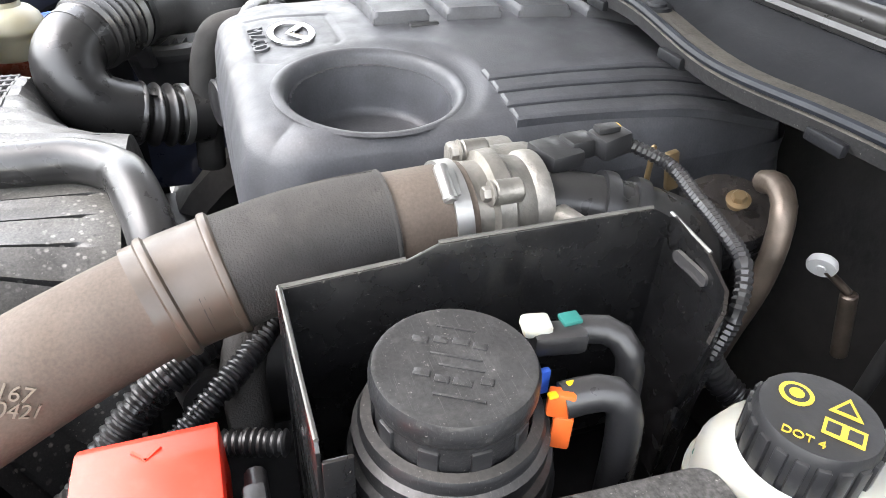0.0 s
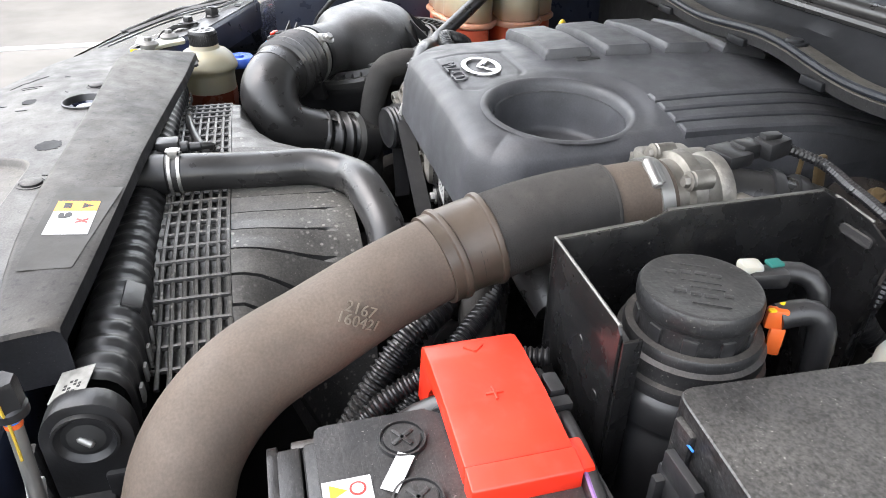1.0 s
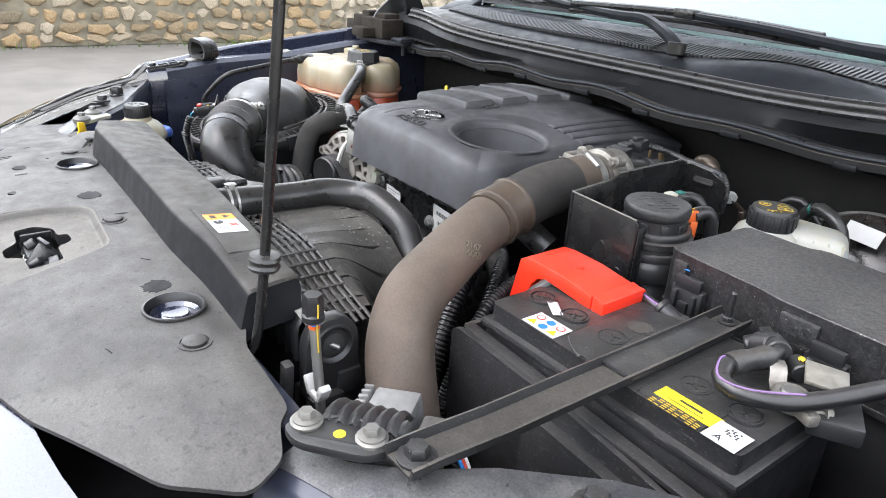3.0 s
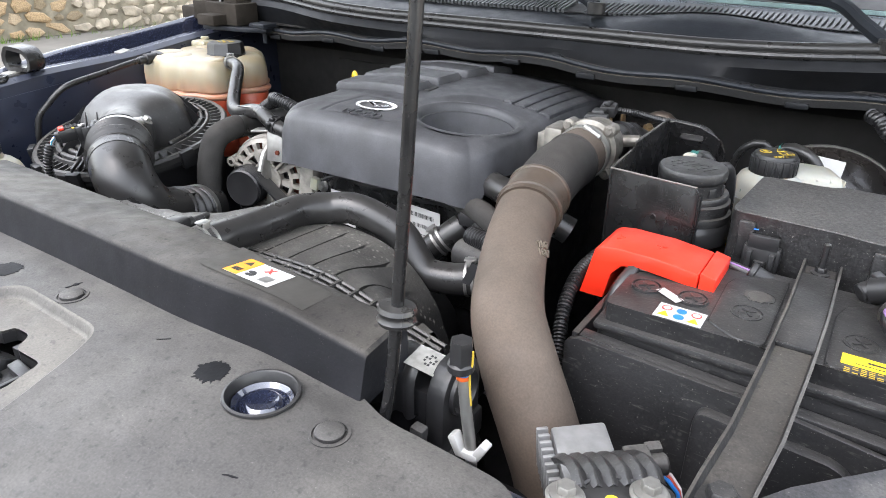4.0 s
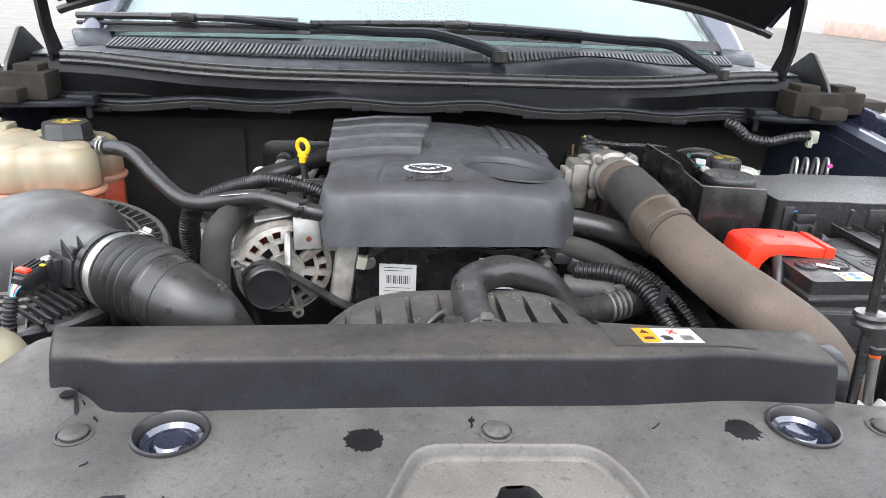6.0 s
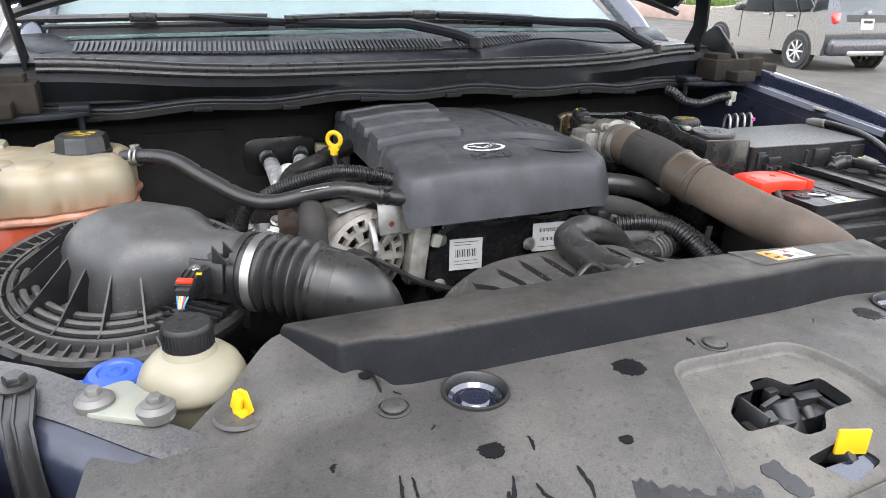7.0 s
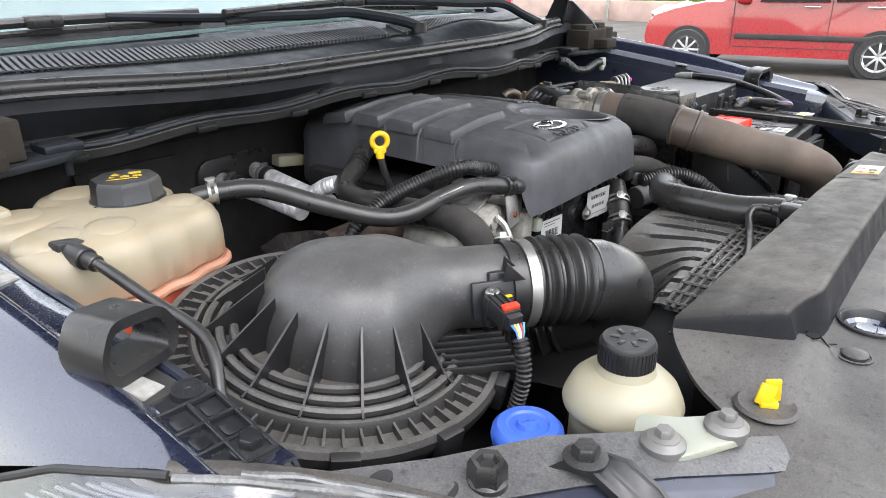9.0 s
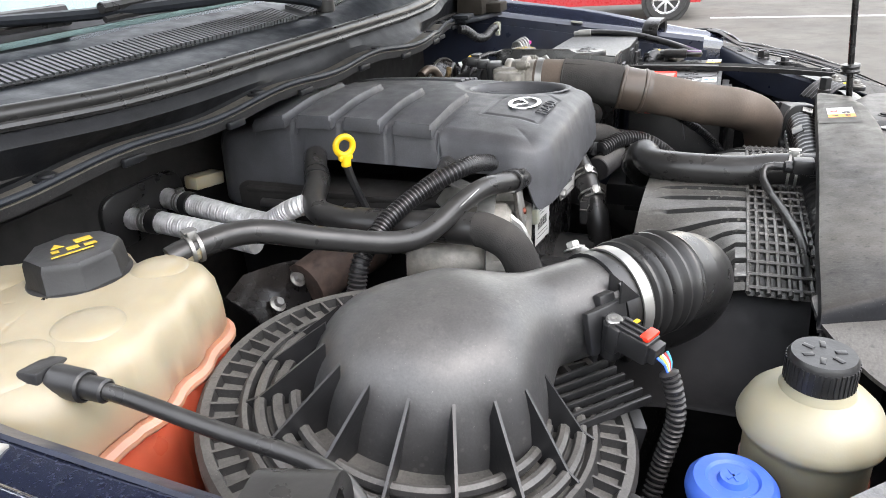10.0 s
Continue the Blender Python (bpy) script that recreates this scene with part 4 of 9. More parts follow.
# ---- front panel over the radiator ----
PANEL = rounded([(0.30, 0.012), (0.345, -0.006), (0.455, -0.012), (0.475, -0.03), (0.515, -0.045), (0.535, -0.08), (0.49, -0.13), (0.35, -0.195), (0.22, -0.232), (0.0, -0.262), (-0.14, -0.262), (-0.30, -0.24), (-0.44, -0.20), (-0.58, -0.13), (-0.655, -0.06),
                 (-0.645, 0.012), (-0.632, 0.017), (-0.595, -0.006), (-0.586, -0.006), (-0.551, 0.041), (-0.517, 0.084), (-0.490, 0.112), (-0.470, 0.124), (-0.42, 0.13), (-0.38, 0.012)], 0.012, 3)
RECESS = rounded([(-0.108, -0.050), (0.045, -0.058), (0.066, -0.100), (0.078, -0.160), (0.070, -0.230), (-0.190, -0.245), (-0.165, -0.200), (-0.135, -0.110)], 0.024, 6)
CROSS = rounded([(-0.10, -0.150), (-0.098, -0.126), (-0.072, -0.106), (-0.047, -0.106), (-0.044, -0.093), (-0.018, -0.093), (-0.008, -0.112), (0.034, -0.112), (0.038, -0.150), (-0.005, -0.152), (-0.022, -0.170), (-0.048, -0.170), (-0.058, -0.152)], 0.006, 2)
LATCH = rounded([(-0.070, -0.190), (-0.015, -0.183), (0.0, -0.212), (-0.045, -0.222)], 0.006, 2)
CUPS = [(0.246, -0.044), (-0.315, -0.027)]
CLIPS = [(0.324, -0.049), (-0.037, -0.037), (-0.394, -0.023)]


def panel_z(x, y):
    z = 1.058 - 0.9 * max(0.0, -0.07 - y) ** 1.9 - 0.010 * step01(0.35, 0.62, abs(x))
    z -= 0.008 * step01(-0.035, 0.005, y) * step01(0.18, 0.30, x)
    z += 0.018 * step01(-0.53, -0.47, x) * step01(-0.012, 0.012, y) * (1 - step01(-0.405, -0.388, x))
    return z


panel = thing("radiator_top_panel", (0, -0.1, 1.0), "large dusty grey plastic panel over the radiator with stains", "panel")
part("panel", sheet(PANEL, [RECESS] + [circle(*c, 0.0290, 24) for c in CUPS], panel_z, 0.004, 0.016), M_PANEL, panel)


def inset(loop, d):
    """A clockwise loop drawn in by d."""
    out = []
    for i, (x, y) in enumerate(loop):
        (ax, ay), (bx, by) = loop[i - 1], loop[(i + 1) % len(loop)]
        tx, ty = bx - ax, by - ay
        k = math.hypot(tx, ty) or 1
        out.append((x + d * ty / k, y - d * tx / k))
    return out


rings = [(d, h) for d, h in ((0.0, 0.0), (0.0015, -0.0006), (0.003, -0.0022), (0.006, -0.0075), (0.0075, -0.0098), (0.010, -0.0110))]
part("recess_wall", loft([[(x, y, panel_z(x, y) + h) for x, y in inset(RECESS, d)] for d, h in rings], True), M_RECESS, panel)
part("recess_floor", sheet(inset(RECESS, 0.0095), [CROSS, LATCH], lambda x, y: panel_z(x, y) - 0.0109, 0.003, 0.02), M_RECESS, panel)
for hole, name in ((CROSS, "latch_opening_rim"), (LATCH, "lever_opening_rim")):
    part(name, loft([[(x, y, panel_z(x, y) - 0.0109 + h) for x, y in hole] for h in (0.0, -0.006, -0.014)], True), M_BLACK, panel)
for c in CUPS:
    z = panel_z(*c)
    ring = part("bumper_well", lathe([(0.0285, 0.000), (0.0325, 0.0008), (0.0322, 0.003), (0.030, 0.0036), (0.0285, 0.002), (0.0275, -0.006), (0.024, -0.012), (0, -0.014)], pose(*c, z), 36), M_BLACK, panel)
    part("bumper_stop", lathe([(0.0265, -0.0075), (0.0255, -0.0055), (0.022, -0.0095), (0.0185, -0.0100), (0.0150, -0.0060), (0.0135, -0.0050), (0.010, -0.0058), (0, -0.0065)], pose(*c, z), 36), M_NAVY, ring, "glossy dark round bumper stop")
for c in CLIPS:
    z = panel_z(*c)
    part("push_clip", join(lathe([(0.0165, 0.0), (0.0165, 0.001), (0.014, 0.0012), (0.0135, 0.0)], pose(*c, z), 22), lathe([(0.0118, 0.0), (0.0118, 0.003), (0.010, 0.0042), (0, 0.0044)], pose(*c, z), 20)), M_PANEL, panel)
# paint splashes on the panel
for (x, y, r) in ((0.187, -0.045, 0.0155), (-0.152, -0.043, 0.0165), (-0.338, -0.106, 0.0115), (-0.222, -0.132, 0.0065), (-0.41, 0.012, 0.006), (-0.30, -0.048, 0.0035), (-0.057, -0.020, 0.003)):
    rr = random.Random(int(x * 1000))
    pts = [(x + r * k * math.cos(a), y + r * k * math.sin(a)) for a, k in ((2 * math.pi * i / 64, rr.uniform(0.86, 1.02) + (0.16 if rr.random() < 0.12 else 0.0)) for i in range(64))]
    z = panel_z(x, y)
    part("black_stain", prism(pts, z - 0.001, z + 0.0005), M_STAIN, panel)


def smear(a, b, width, seed, lobes=0.3, lift=0.0006):
    """A ragged wet streak on the panel from a to b."""
    rr = random.Random(seed)
    a, b = Vector(a), Vector(b)
    d = b - a
    side = Vector((-d.y, d.x)).normalized()
    left, right = [], []
    n = max(8, int(d.length / 0.004))
    for i in range(n + 1):
        f = i / n
        k = math.sin(math.pi * min(1, 0.06 + 0.9 * f)) ** 0.6 * width / 2
        c = a + d * f + side * width * 0.3 * math.sin(f * 5 + seed)
        left.append(c + side * k * rr.uniform(1 - lobes, 1 + lobes))
        right.append(c - side * k * rr.uniform(1 - lobes, 1 + lobes))
    loop = [(p.x, p.y) for p in left + right[::-1]]
    return sheet(loop, [], lambda x, y: panel_z(x, y) + lift, 0.001, 0.02)


for k, (a, b, w) in enumerate((((-0.320, -0.150), (-0.314, -0.176), 0.006), ((-0.330, -0.160), (-0.326, -0.182), 0.004), ((-0.278, -0.145), (-0.282, -0.178), 0.006), ((-0.301, -0.102), (-0.303, -0.119), 0.005),
                               ((-0.411, -0.112), (-0.411, -0.136), 0.005), ((-0.419, -0.107), (-0.424, -0.140), 0.005), ((-0.461, -0.075), (-0.467, -0.083), 0.007), ((-0.405, 0.020), (-0.394, -0.016), 0.006), ((-0.397, 0.012), (-0.381, -0.006), 0.005),
                               ((-0.334, -0.138), (-0.350, -0.168), 0.006), ((-0.345, -0.150), (-0.365, -0.186), 0.008), ((-0.487, -0.114), (-0.455, -0.140), 0.008), ((-0.470, -0.132), (-0.435, -0.160), 0.006), ((-0.055, -0.014), (-0.059, -0.031), 0.004), ((0.115, -0.032), (0.104, -0.040), 0.002), ((-0.43, 0.05), (-0.425, 0.075), 0.008), ((-0.37, -0.06), (-0.374, -0.066), 0.004), ((0.30, -0.118), (0.288, -0.122), 0.002))):
    part("drip_mark", smear(a, b, w * 0.6, k + 3, 0.5), M_STAIN, panel)
for k, (a, b, w) in enumerate((((-0.250, -0.186), (-0.150, -0.224), 0.040), ((-0.36, -0.19), (-0.27, -0.215), 0.028))):
    part("wet_patch", smear(a, b, w, k + 40, 0.25), M_WET, panel)
part("wet_patch", moved(smear((-0.122, -0.190), (-0.088, -0.214), 0.022, 51, 0.4), Matrix.Translation((0, 0, -0.0106))), M_WET, panel)
latch = thing("bonnet_latch", (-0.03, -0.14, 0.96), "black bonnet latch with a yellow release lever", "latch")
part("latch_body", join(box((-0.055, -0.135, 1.015), (0.055, 0.022, 0.03), 0.004), box((0.002, -0.13, 1.013), (0.05, 0.026, 0.028), 0.004), cyl((-0.028, -0.155, 0.99), (-0.028, -0.118, 1.035), 0.016), box((-0.03, -0.14, 0.975), (0.16, 0.07, 0.03), 0.004)), M_BLACK, latch)
part("latch_plate", join(box((-0.072, -0.128, 1.030), (0.004, 0.036, 0.030), 0.001, (0, 12, 0)), box((-0.044, -0.122, 1.036), (0.030, 0.005, 0.014), 0.001, (10, 0, 14)), box((0.010, -0.120, 1.031), (0.030, 0.012, 0.010), 0.002, (8, 0, -6)), box((0.022, -0.140, 1.026), (0.006, 0.028, 0.016), 0.001, (0, -10, 0)), cyl((-0.058, -0.142, 1.030), (-0.058, -0.130, 1.036), 0.008), cyl((-0.008, -0.144, 1.024), (-0.006, -0.132, 1.032), 0.006), box((-0.02, -0.103, 1.030), (0.014, 0.010, 0.016), 0.002)), M_BLACK, latch, "worn black latch plates and pivots")
part("latch_spring", tube([(-0.075 + 0.004 * i, -0.144 + 0.004 * math.cos(i * 1.57), 1.020 + 0.004 * math.sin(i * 1.57)) for i in range(13)], 0.0012, step=0.002, seg=6), M_STEEL, latch)
part("release_lever", box((-0.025, -0.197, 1.042), (0.004, 0.03, 0.026), 0.0015, (0, 0, 70)), M_YELLOW, latch, "bright yellow release lever")
part("lever_arm", tube([(-0.03, -0.14, 1.0), (-0.03, -0.18, 1.015), (-0.025, -0.20, 1.03)], 0.006), M_BLACK, latch)

# yellow quarter-turn clip
yc = thing("yellow_turn_clip", (-0.521, 0.022, 1.05), "yellow plastic turn clip on a round grey washer", "clip")
part("washer", lathe([(0.0, 0), (0.0245, 0), (0.026, 0.002), (0.023, 0.0045), (0.019, 0.003), (0, 0.003)], pose(-0.521, 0.022, panel_z(-0.521, 0.022)), 28), M_PANEL, yc)
part("wing", join(box((-0.524, 0.0235, 1.066), (0.0045, 0.014, 0.019), 0.002, (14, 8, 28)), box((-0.517, 0.020, 1.068), (0.0045, 0.013, 0.023), 0.002, (-8, -9, 28)), box((-0.5205, 0.0215, 1.057), (0.012, 0.015, 0.007), 0.002, (0, 0, 28))), M_YELLOW, yc)

# ---- raised shield behind it ----
shield = thing("radiator_shield", (-0.05, 0.05, 1.04), "long raised grey plastic air shield with a warning label", "shield")


def shield_line(x):
    """Front foot, rear edge, top and back height of the shield at x."""
    f = (x + 0.420) / 0.728
    yf = 0.006 - 0.020 * ((x + 0.36) / 0.66) ** 2 + 0.016 * (1 - step01(0.0, 0.08, f)) + 0.016 * step01(0.06, 0.31, x)
    yr = 0.0925 - 0.066 * x - 0.030 * x * abs(x)
    top = 1.1055 - 0.004 * (1 - step01(0.0, 0.05, f)) - 0.013 * step01(0.18, 0.31, x)
    back = 1.1010 - 0.040 * max(0.0, -x) - 0.012 * max(0.0, x)
    return yf, yr, top, back


def shield_top(x, y):
    yf, yr, top, back = shield_line(x)
    return top + (back - top) * (y - yf - 0.016) / (yr - 0.005 - yf - 0.016) + 0.0008


def shield_rows():
    rows = []
    for i in range(61):
        f = i / 60
        x = -0.420 + 0.728 * f
        yf, yr, top, back = shield_line(x)
        low = 1.054 + 0.008 * (1 - step01(0.0, 0.05, f)) - 0.008 * step01(0.18, 0.30, x)
        mid = (yf + 0.016 + yr) / 2
        sec = [(yf - 0.004, low), (yf, low + 0.003), (yf + 0.0092, top - 0.0062), (yf + 0.0104, top - 0.0030), (yf + 0.0124, top - 0.0010), (yf + 0.0160, top - 0.0002), (mid, (top + back) / 2 + 0.0006), (yr - 0.005, back), (yr - 0.001, back - 0.0025), (yr + 0.001, back - 0.014)]
        skew = 0.40 * (1 - step01(0.0, 0.16, f))
        rows.append([(x - skew * (y - 0.02), y, z) for y, z in sec])
    x, last = rows[-1][0][0], rows[-1]
    rows.append([(x + 0.003, y, z - 0.003) for _, y, z in last])
    rows.append([(x + 0.004, y, max(1.03, z - 0.05)) for _, y, z in last])
    ends = [[(px - out, py, max(panel_z(px - out, py) - 0.004, pz - fall)) for px, py, pz in rows[0]] for out, fall in ((0.0095, 0.034), (0.0080, 0.024), (0.0062, 0.0105), (0.0042, 0.0040), (0.0020, 0.0010))]
    return ends + rows


part("shield_body", thick(loft(shield_rows()), 0.003), M_SHIELD, shield)


def label_plate(w, h, m, parent, name="label", base=M_WHITE, text=""):
    return part(name, moved(box((0, 0, 0), (w, h, 0.0004), 0), m), base, parent, text)


def ink(parent, m, shapes):
    """Plain flat shapes printed on a label: (material, outline)."""
    for material, outline in shapes:
        part("print", moved(prism(outline, 0.0002, 0.0005), m), material, parent)


def rect(x, y, w, h):
    return [(x - w / 2, y - h / 2), (x + w / 2, y - h / 2), (x + w / 2, y + h / 2), (x - w / 2, y + h / 2)]


def tri(x, y, s):
    return [(x - s / 2, y - s * 0.4), (x + s / 2, y - s * 0.4), (x, y + s * 0.5)]


wm = frame_at((0.149, 0.050, shield_top(0.149, 0.050) + 0.0004), (1, -0.03, -0.01), (0, 1, (shield_top(0.149, 0.066) - shield_top(0.149, 0.034)) / 0.032))
wl_ = label_plate(0.062, 0.036, wm, shield, "warning_label", M_WHITE, "white and orange fan warning label")
ink(wl_, wm, [(M_LBLORANGE, rect(-0.0215, 0, 0.019, 0.036)), (M_INKSHADE, tri(-0.0215, 0.009, 0.011)), (M_INKSHADE, rect(-0.0215, -0.008, 0.011, 0.007)),
              (M_LBLRED, [(0.002, 0.014), (0.005, 0.014), (0.012, 0.004), (0.009, 0.004)]), (M_LBLRED, [(0.012, 0.014), (0.009, 0.014), (0.002, 0.004), (0.005, 0.004)]),
              (M_INKSHADE, circle(-0.004, -0.004, 0.005, 10, 0.003)), (M_INKSHADE, circle(-0.004, -0.010, 0.004, 10, 0.0025)), (M_INKSHADE, circle(0.0, -0.008, 0.0025, 10, 0.004)), (M_STEEL, rect(0.018, -0.007, 0.012, 0.012))])

part("clear_sticker", loft([[(x, y, shield_top(x, y) + 0.0002) for y in (0.022 + 0.05 * (0.235 - x) * 0.8, 0.045, 0.063 + 0.15 * (0.235 - x))] for x in (0.088, 0.12, 0.16, 0.20, 0.232)]), M_CLEARTAPE, shield, "darker glossy patch of clear sticker")
part("tape_mark", prism([(0.240, 1.058), (0.252, 1.058), (0.262, 1.084), (0.250, 1.086)], 0.0, 0.0012, m=frame_at((0, 0.0035, 0), (1, 0, 0), (0, 0.27, 1))), M_STAIN, shield, "short strip of black tape")

# radiator with ribbed end tank, and the fan shroud behind
rad = thing("radiator", (-0.05, 0.11, 0.6), "black radiator with a ribbed plastic top tank", "radiator")
RY = 0.082
part("core", box((-0.06, RY, 0.81), (0.80, 0.035, 0.44), 0.003), M_DARK, rad)


def tank_ring(x):
    """Half-round section of the ribbed top tank, fuller on its ribs."""
    k = 1.0 + 0.10 * max(0.0, math.sin(2 * math.pi * x / 0.021)) ** 0.5 * (1 if math.sin(2 * math.pi * x / 0.021) > 0 else 0)
    arc = [(-1.0, -1.4), (-1.0, 0.0)] + [(-math.cos(a), 0.95 * math.sin(a)) for a in (0.35, 0.7, 1.05, 1.57, 2.09, 2.44, 2.79)] + [(1.0, 0.0), (1.0, -1.4)]
    return [(x, RY + 0.0235 * k * a, 1.036 + 0.0235 * k * b) for a, b in arc]


part("top_tank", loft([tank_ring(-0.43 + 0.0026 * i) for i in range(292)], True), M_BLACK, rad)
for i in range(60):
    x = -0.42 + i * 0.0125
    part("crimp_tab", box((x, RY + 0.0275, 1.020), (0.008, 0.003, 0.016), 0.001), M_WASHER, rad) if i % 2 == 0 else None
part("tank_plate", box((0.215, RY + 0.016, 1.052), (0.038, 0.018, 0.010), 0.002, (-28, 0, 0)), M_BLACK, rad)
part("inlet_neck", join(cyl((-0.022, RY - 0.004, 1.062), (-0.021, 0.112, 1.062), 0.0235), box((-0.045, RY + 0.010, 1.072), (0.03, 0.03, 0.016), 0.004)), M_BLACK, rad)
part("level_sensor", join(cyl((-0.058, RY + 0.010, 1.075), (-0.058, 0.135, 1.078), 0.008), box((-0.058, 0.112, 1.080), (0.022, 0.026, 0.020), 0.003), cyl((-0.058, 0.135, 1.078), (-0.058, 0.150, 1.078), 0.0055)), M_BLACK, rad)

shroud = thing("fan_shroud", (0.0, 0.2, 0.6), "big dusty black ribbed plastic fan shroud", "fan shroud")


SLATS = [-0.335 + 0.025 * i for i in range(25)]
SLITS = [0.016 + 0.0375 * i for i in range(-9, 7)]
ROWS_Y = (0.114, 0.1245, 0.135, 0.1455, 0.156, 0.1665, 0.176)


def slat_x(x, y):
    """A slat's line, fanned a little outwards as it runs back."""
    return x + 0.15 * (x + 0.02) * max(0.0, y - 0.16)


def slat_end(x):
    return 0.294 - 0.35 * (x + 0.02) ** 2


def shroud_z(x, y):
    flat = 1.040 - 0.35 * max(0.0, abs(x + 0.03) - 0.22) ** 1.5 - 0.028 * step01(0.11, 0.27, x)
    dome = 1.037 - 45.0 * min(0.205, abs(x + 0.02)) ** 4 - 2.5 * max(0.0, abs(x + 0.02) - 0.205)
    w = step01(0.185, 0.290, y)
    return flat * (1 - w) + dome * w - 0.35 * max(0.0, y - 0.285) ** 1.2


def shroud_skin(u, y):
    """The shroud along the line u, with its slats pressed in and the lattice cells sunk."""
    z = shroud_z(slat_x(u, y), y)
    if y < 0.177:
        return z - 0.0065 * step01(0.110, 0.113, y)
    k = (u - SLITS[0]) / 0.0375
    side = (k - round(k)) * 0.0375
    live = 1 - step01(slat_end(u) - 0.030, slat_end(u), y)
    lip = 0.0028 * (1 - step01(0.0034, 0.0150, side)) if side > 0.0032 else 0.0
    return z + live * (lip - (0.0110 if abs(side) < 0.0031 else 0.0))


SU = [c + d for c in SLITS for d in (-0.0180, -0.0110, -0.0060, -0.0034, -0.0029, 0.0, 0.0029, 0.0034, 0.0070, 0.0120, 0.0175)]
SY = [0.106, 0.1105, 0.1135, 0.176, 0.1785, 0.19, 0.205, 0.22, 0.235, 0.25, 0.262, 0.274, 0.285, 0.295, 0.304, 0.310, 0.314]
part("shroud_body", loft([[(slat_x(u, y), y, shroud_skin(u, y)) for y in SY] + [(slat_x(u, 0.316), 0.316, shroud_skin(u, 0.314) - 0.010), (slat_x(u, 0.318), 0.318, shroud_skin(u, 0.314) - 0.13)] for u in SU]), M_SHROUD, shroud)
for x in SLATS:
    part("rib", tube([(slat_x(x, y), y, shroud_z(slat_x(x, y), y) + 0.0005) for y in (0.108, 0.13, 0.15, 0.177)], 0.0028, seg=6), M_SHROUD, shroud)
for y in ROWS_Y:
    part("cross_rib", tube([(x, y, shroud_z(x, y)) for x in (-0.345, -0.24, -0.12, 0.0, 0.12, 0.22, 0.285)], 0.0027, seg=6), M_SHROUD, shroud)

part("scoop", loft([[(x - 0.02 * (y - 0.20), y, z - 0.25 * max(0.0, y - 0.24)) for x, z in ((-0.318, 1.022), (-0.330, 1.012), (-0.345, 0.985), (-0.368, 0.955), (-0.400, 0.940), (-0.440, 0.945), (-0.475, 0.965))] for y in (0.112, 0.14, 0.18, 0.22, 0.26, 0.30, 0.34)]), M_DARK, shroud, "smooth dark scoop at the shroud's end")

# upper radiator hose
uh = thing("radiator_hose", (0.05, 0.25, 0.95), "thick shiny black rubber radiator hose with spring clamps", "hose")
UH = [(-0.022, 0.100, 1.062), (-0.020, 0.140, 1.062), (-0.024, 0.187, 1.057), (-0.022, 0.228, 1.056), (-0.018, 0.276, 1.056), (0.006, 0.313, 1.053), (0.044, 0.328, 1.054), (0.100, 0.342, 1.030), (0.128, 0.341, 1.001), (0.150, 0.340, 0.982), (0.186, 0.352, 0.979), (0.215, 0.362, 0.983), (0.262, 0.376, 0.985)]
part("hose_body", tube(UH, 0.0222, seg=24, step=0.006), M_RUBBER, uh)


def clamp(center, direction, r, parent, material=M_STEEL, w=0.010):
    c, d = Vector(center), Vector(direction).normalized()
    for off in (-0.5, 0.5):
        part("clamp_band", lathe([(r - 0.001, -0.0018), (r + 0.0015, -0.0018), (r + 0.0015, 0.0018), (r - 0.001, 0.0018)], axis_pose(c + d * off * w, c + d * (off * w + 1)), 28), material, parent, "pale zinc spring clamp")
    up = (Vector((0, 0, 1)) - d * d.z).normalized()
    m = frame_at(c + up * (r + 0.005), d, up.cross(d) * -1)
    part("clamp_ear", moved(join(box((0, 0, 0), (w * 1.6, 0.010, 0.002), 0.0005), box((0, 0.006, 0.004), (w, 0.002, 0.010), 0.0005), box((0, -0.006, 0.004), (w, 0.002, 0.010), 0.0005)), m), material, parent)


clamp((-0.021, 0.121, 1.062), (0.05, 1, 0), 0.0235, uh)
clamp((0.208, 0.360, 0.983), (1, 0.35, 0.1), 0.0235, uh)
clamp((0.226, 0.366, 0.984), (1, 0.35, 0.1), 0.0235, uh)


# ---- engine cover ----
cover = thing("engine_cover", (-0.03, 0.68, 1.0), "dark grey plastic engine cover with a round well and ridges", "engine cover")
BOWL = (0.083, 0.545)


def cover_span(y):
    """Left and right edge of the cover at the depth y."""
    f = (y - 0.425) / 0.55
    return -0.222 + 0.020 * f + 0.010 * math.sin(math.pi * min(1, f)), 0.168 + 0.016 * math.sin(math.pi * min(1, max(0, f)))


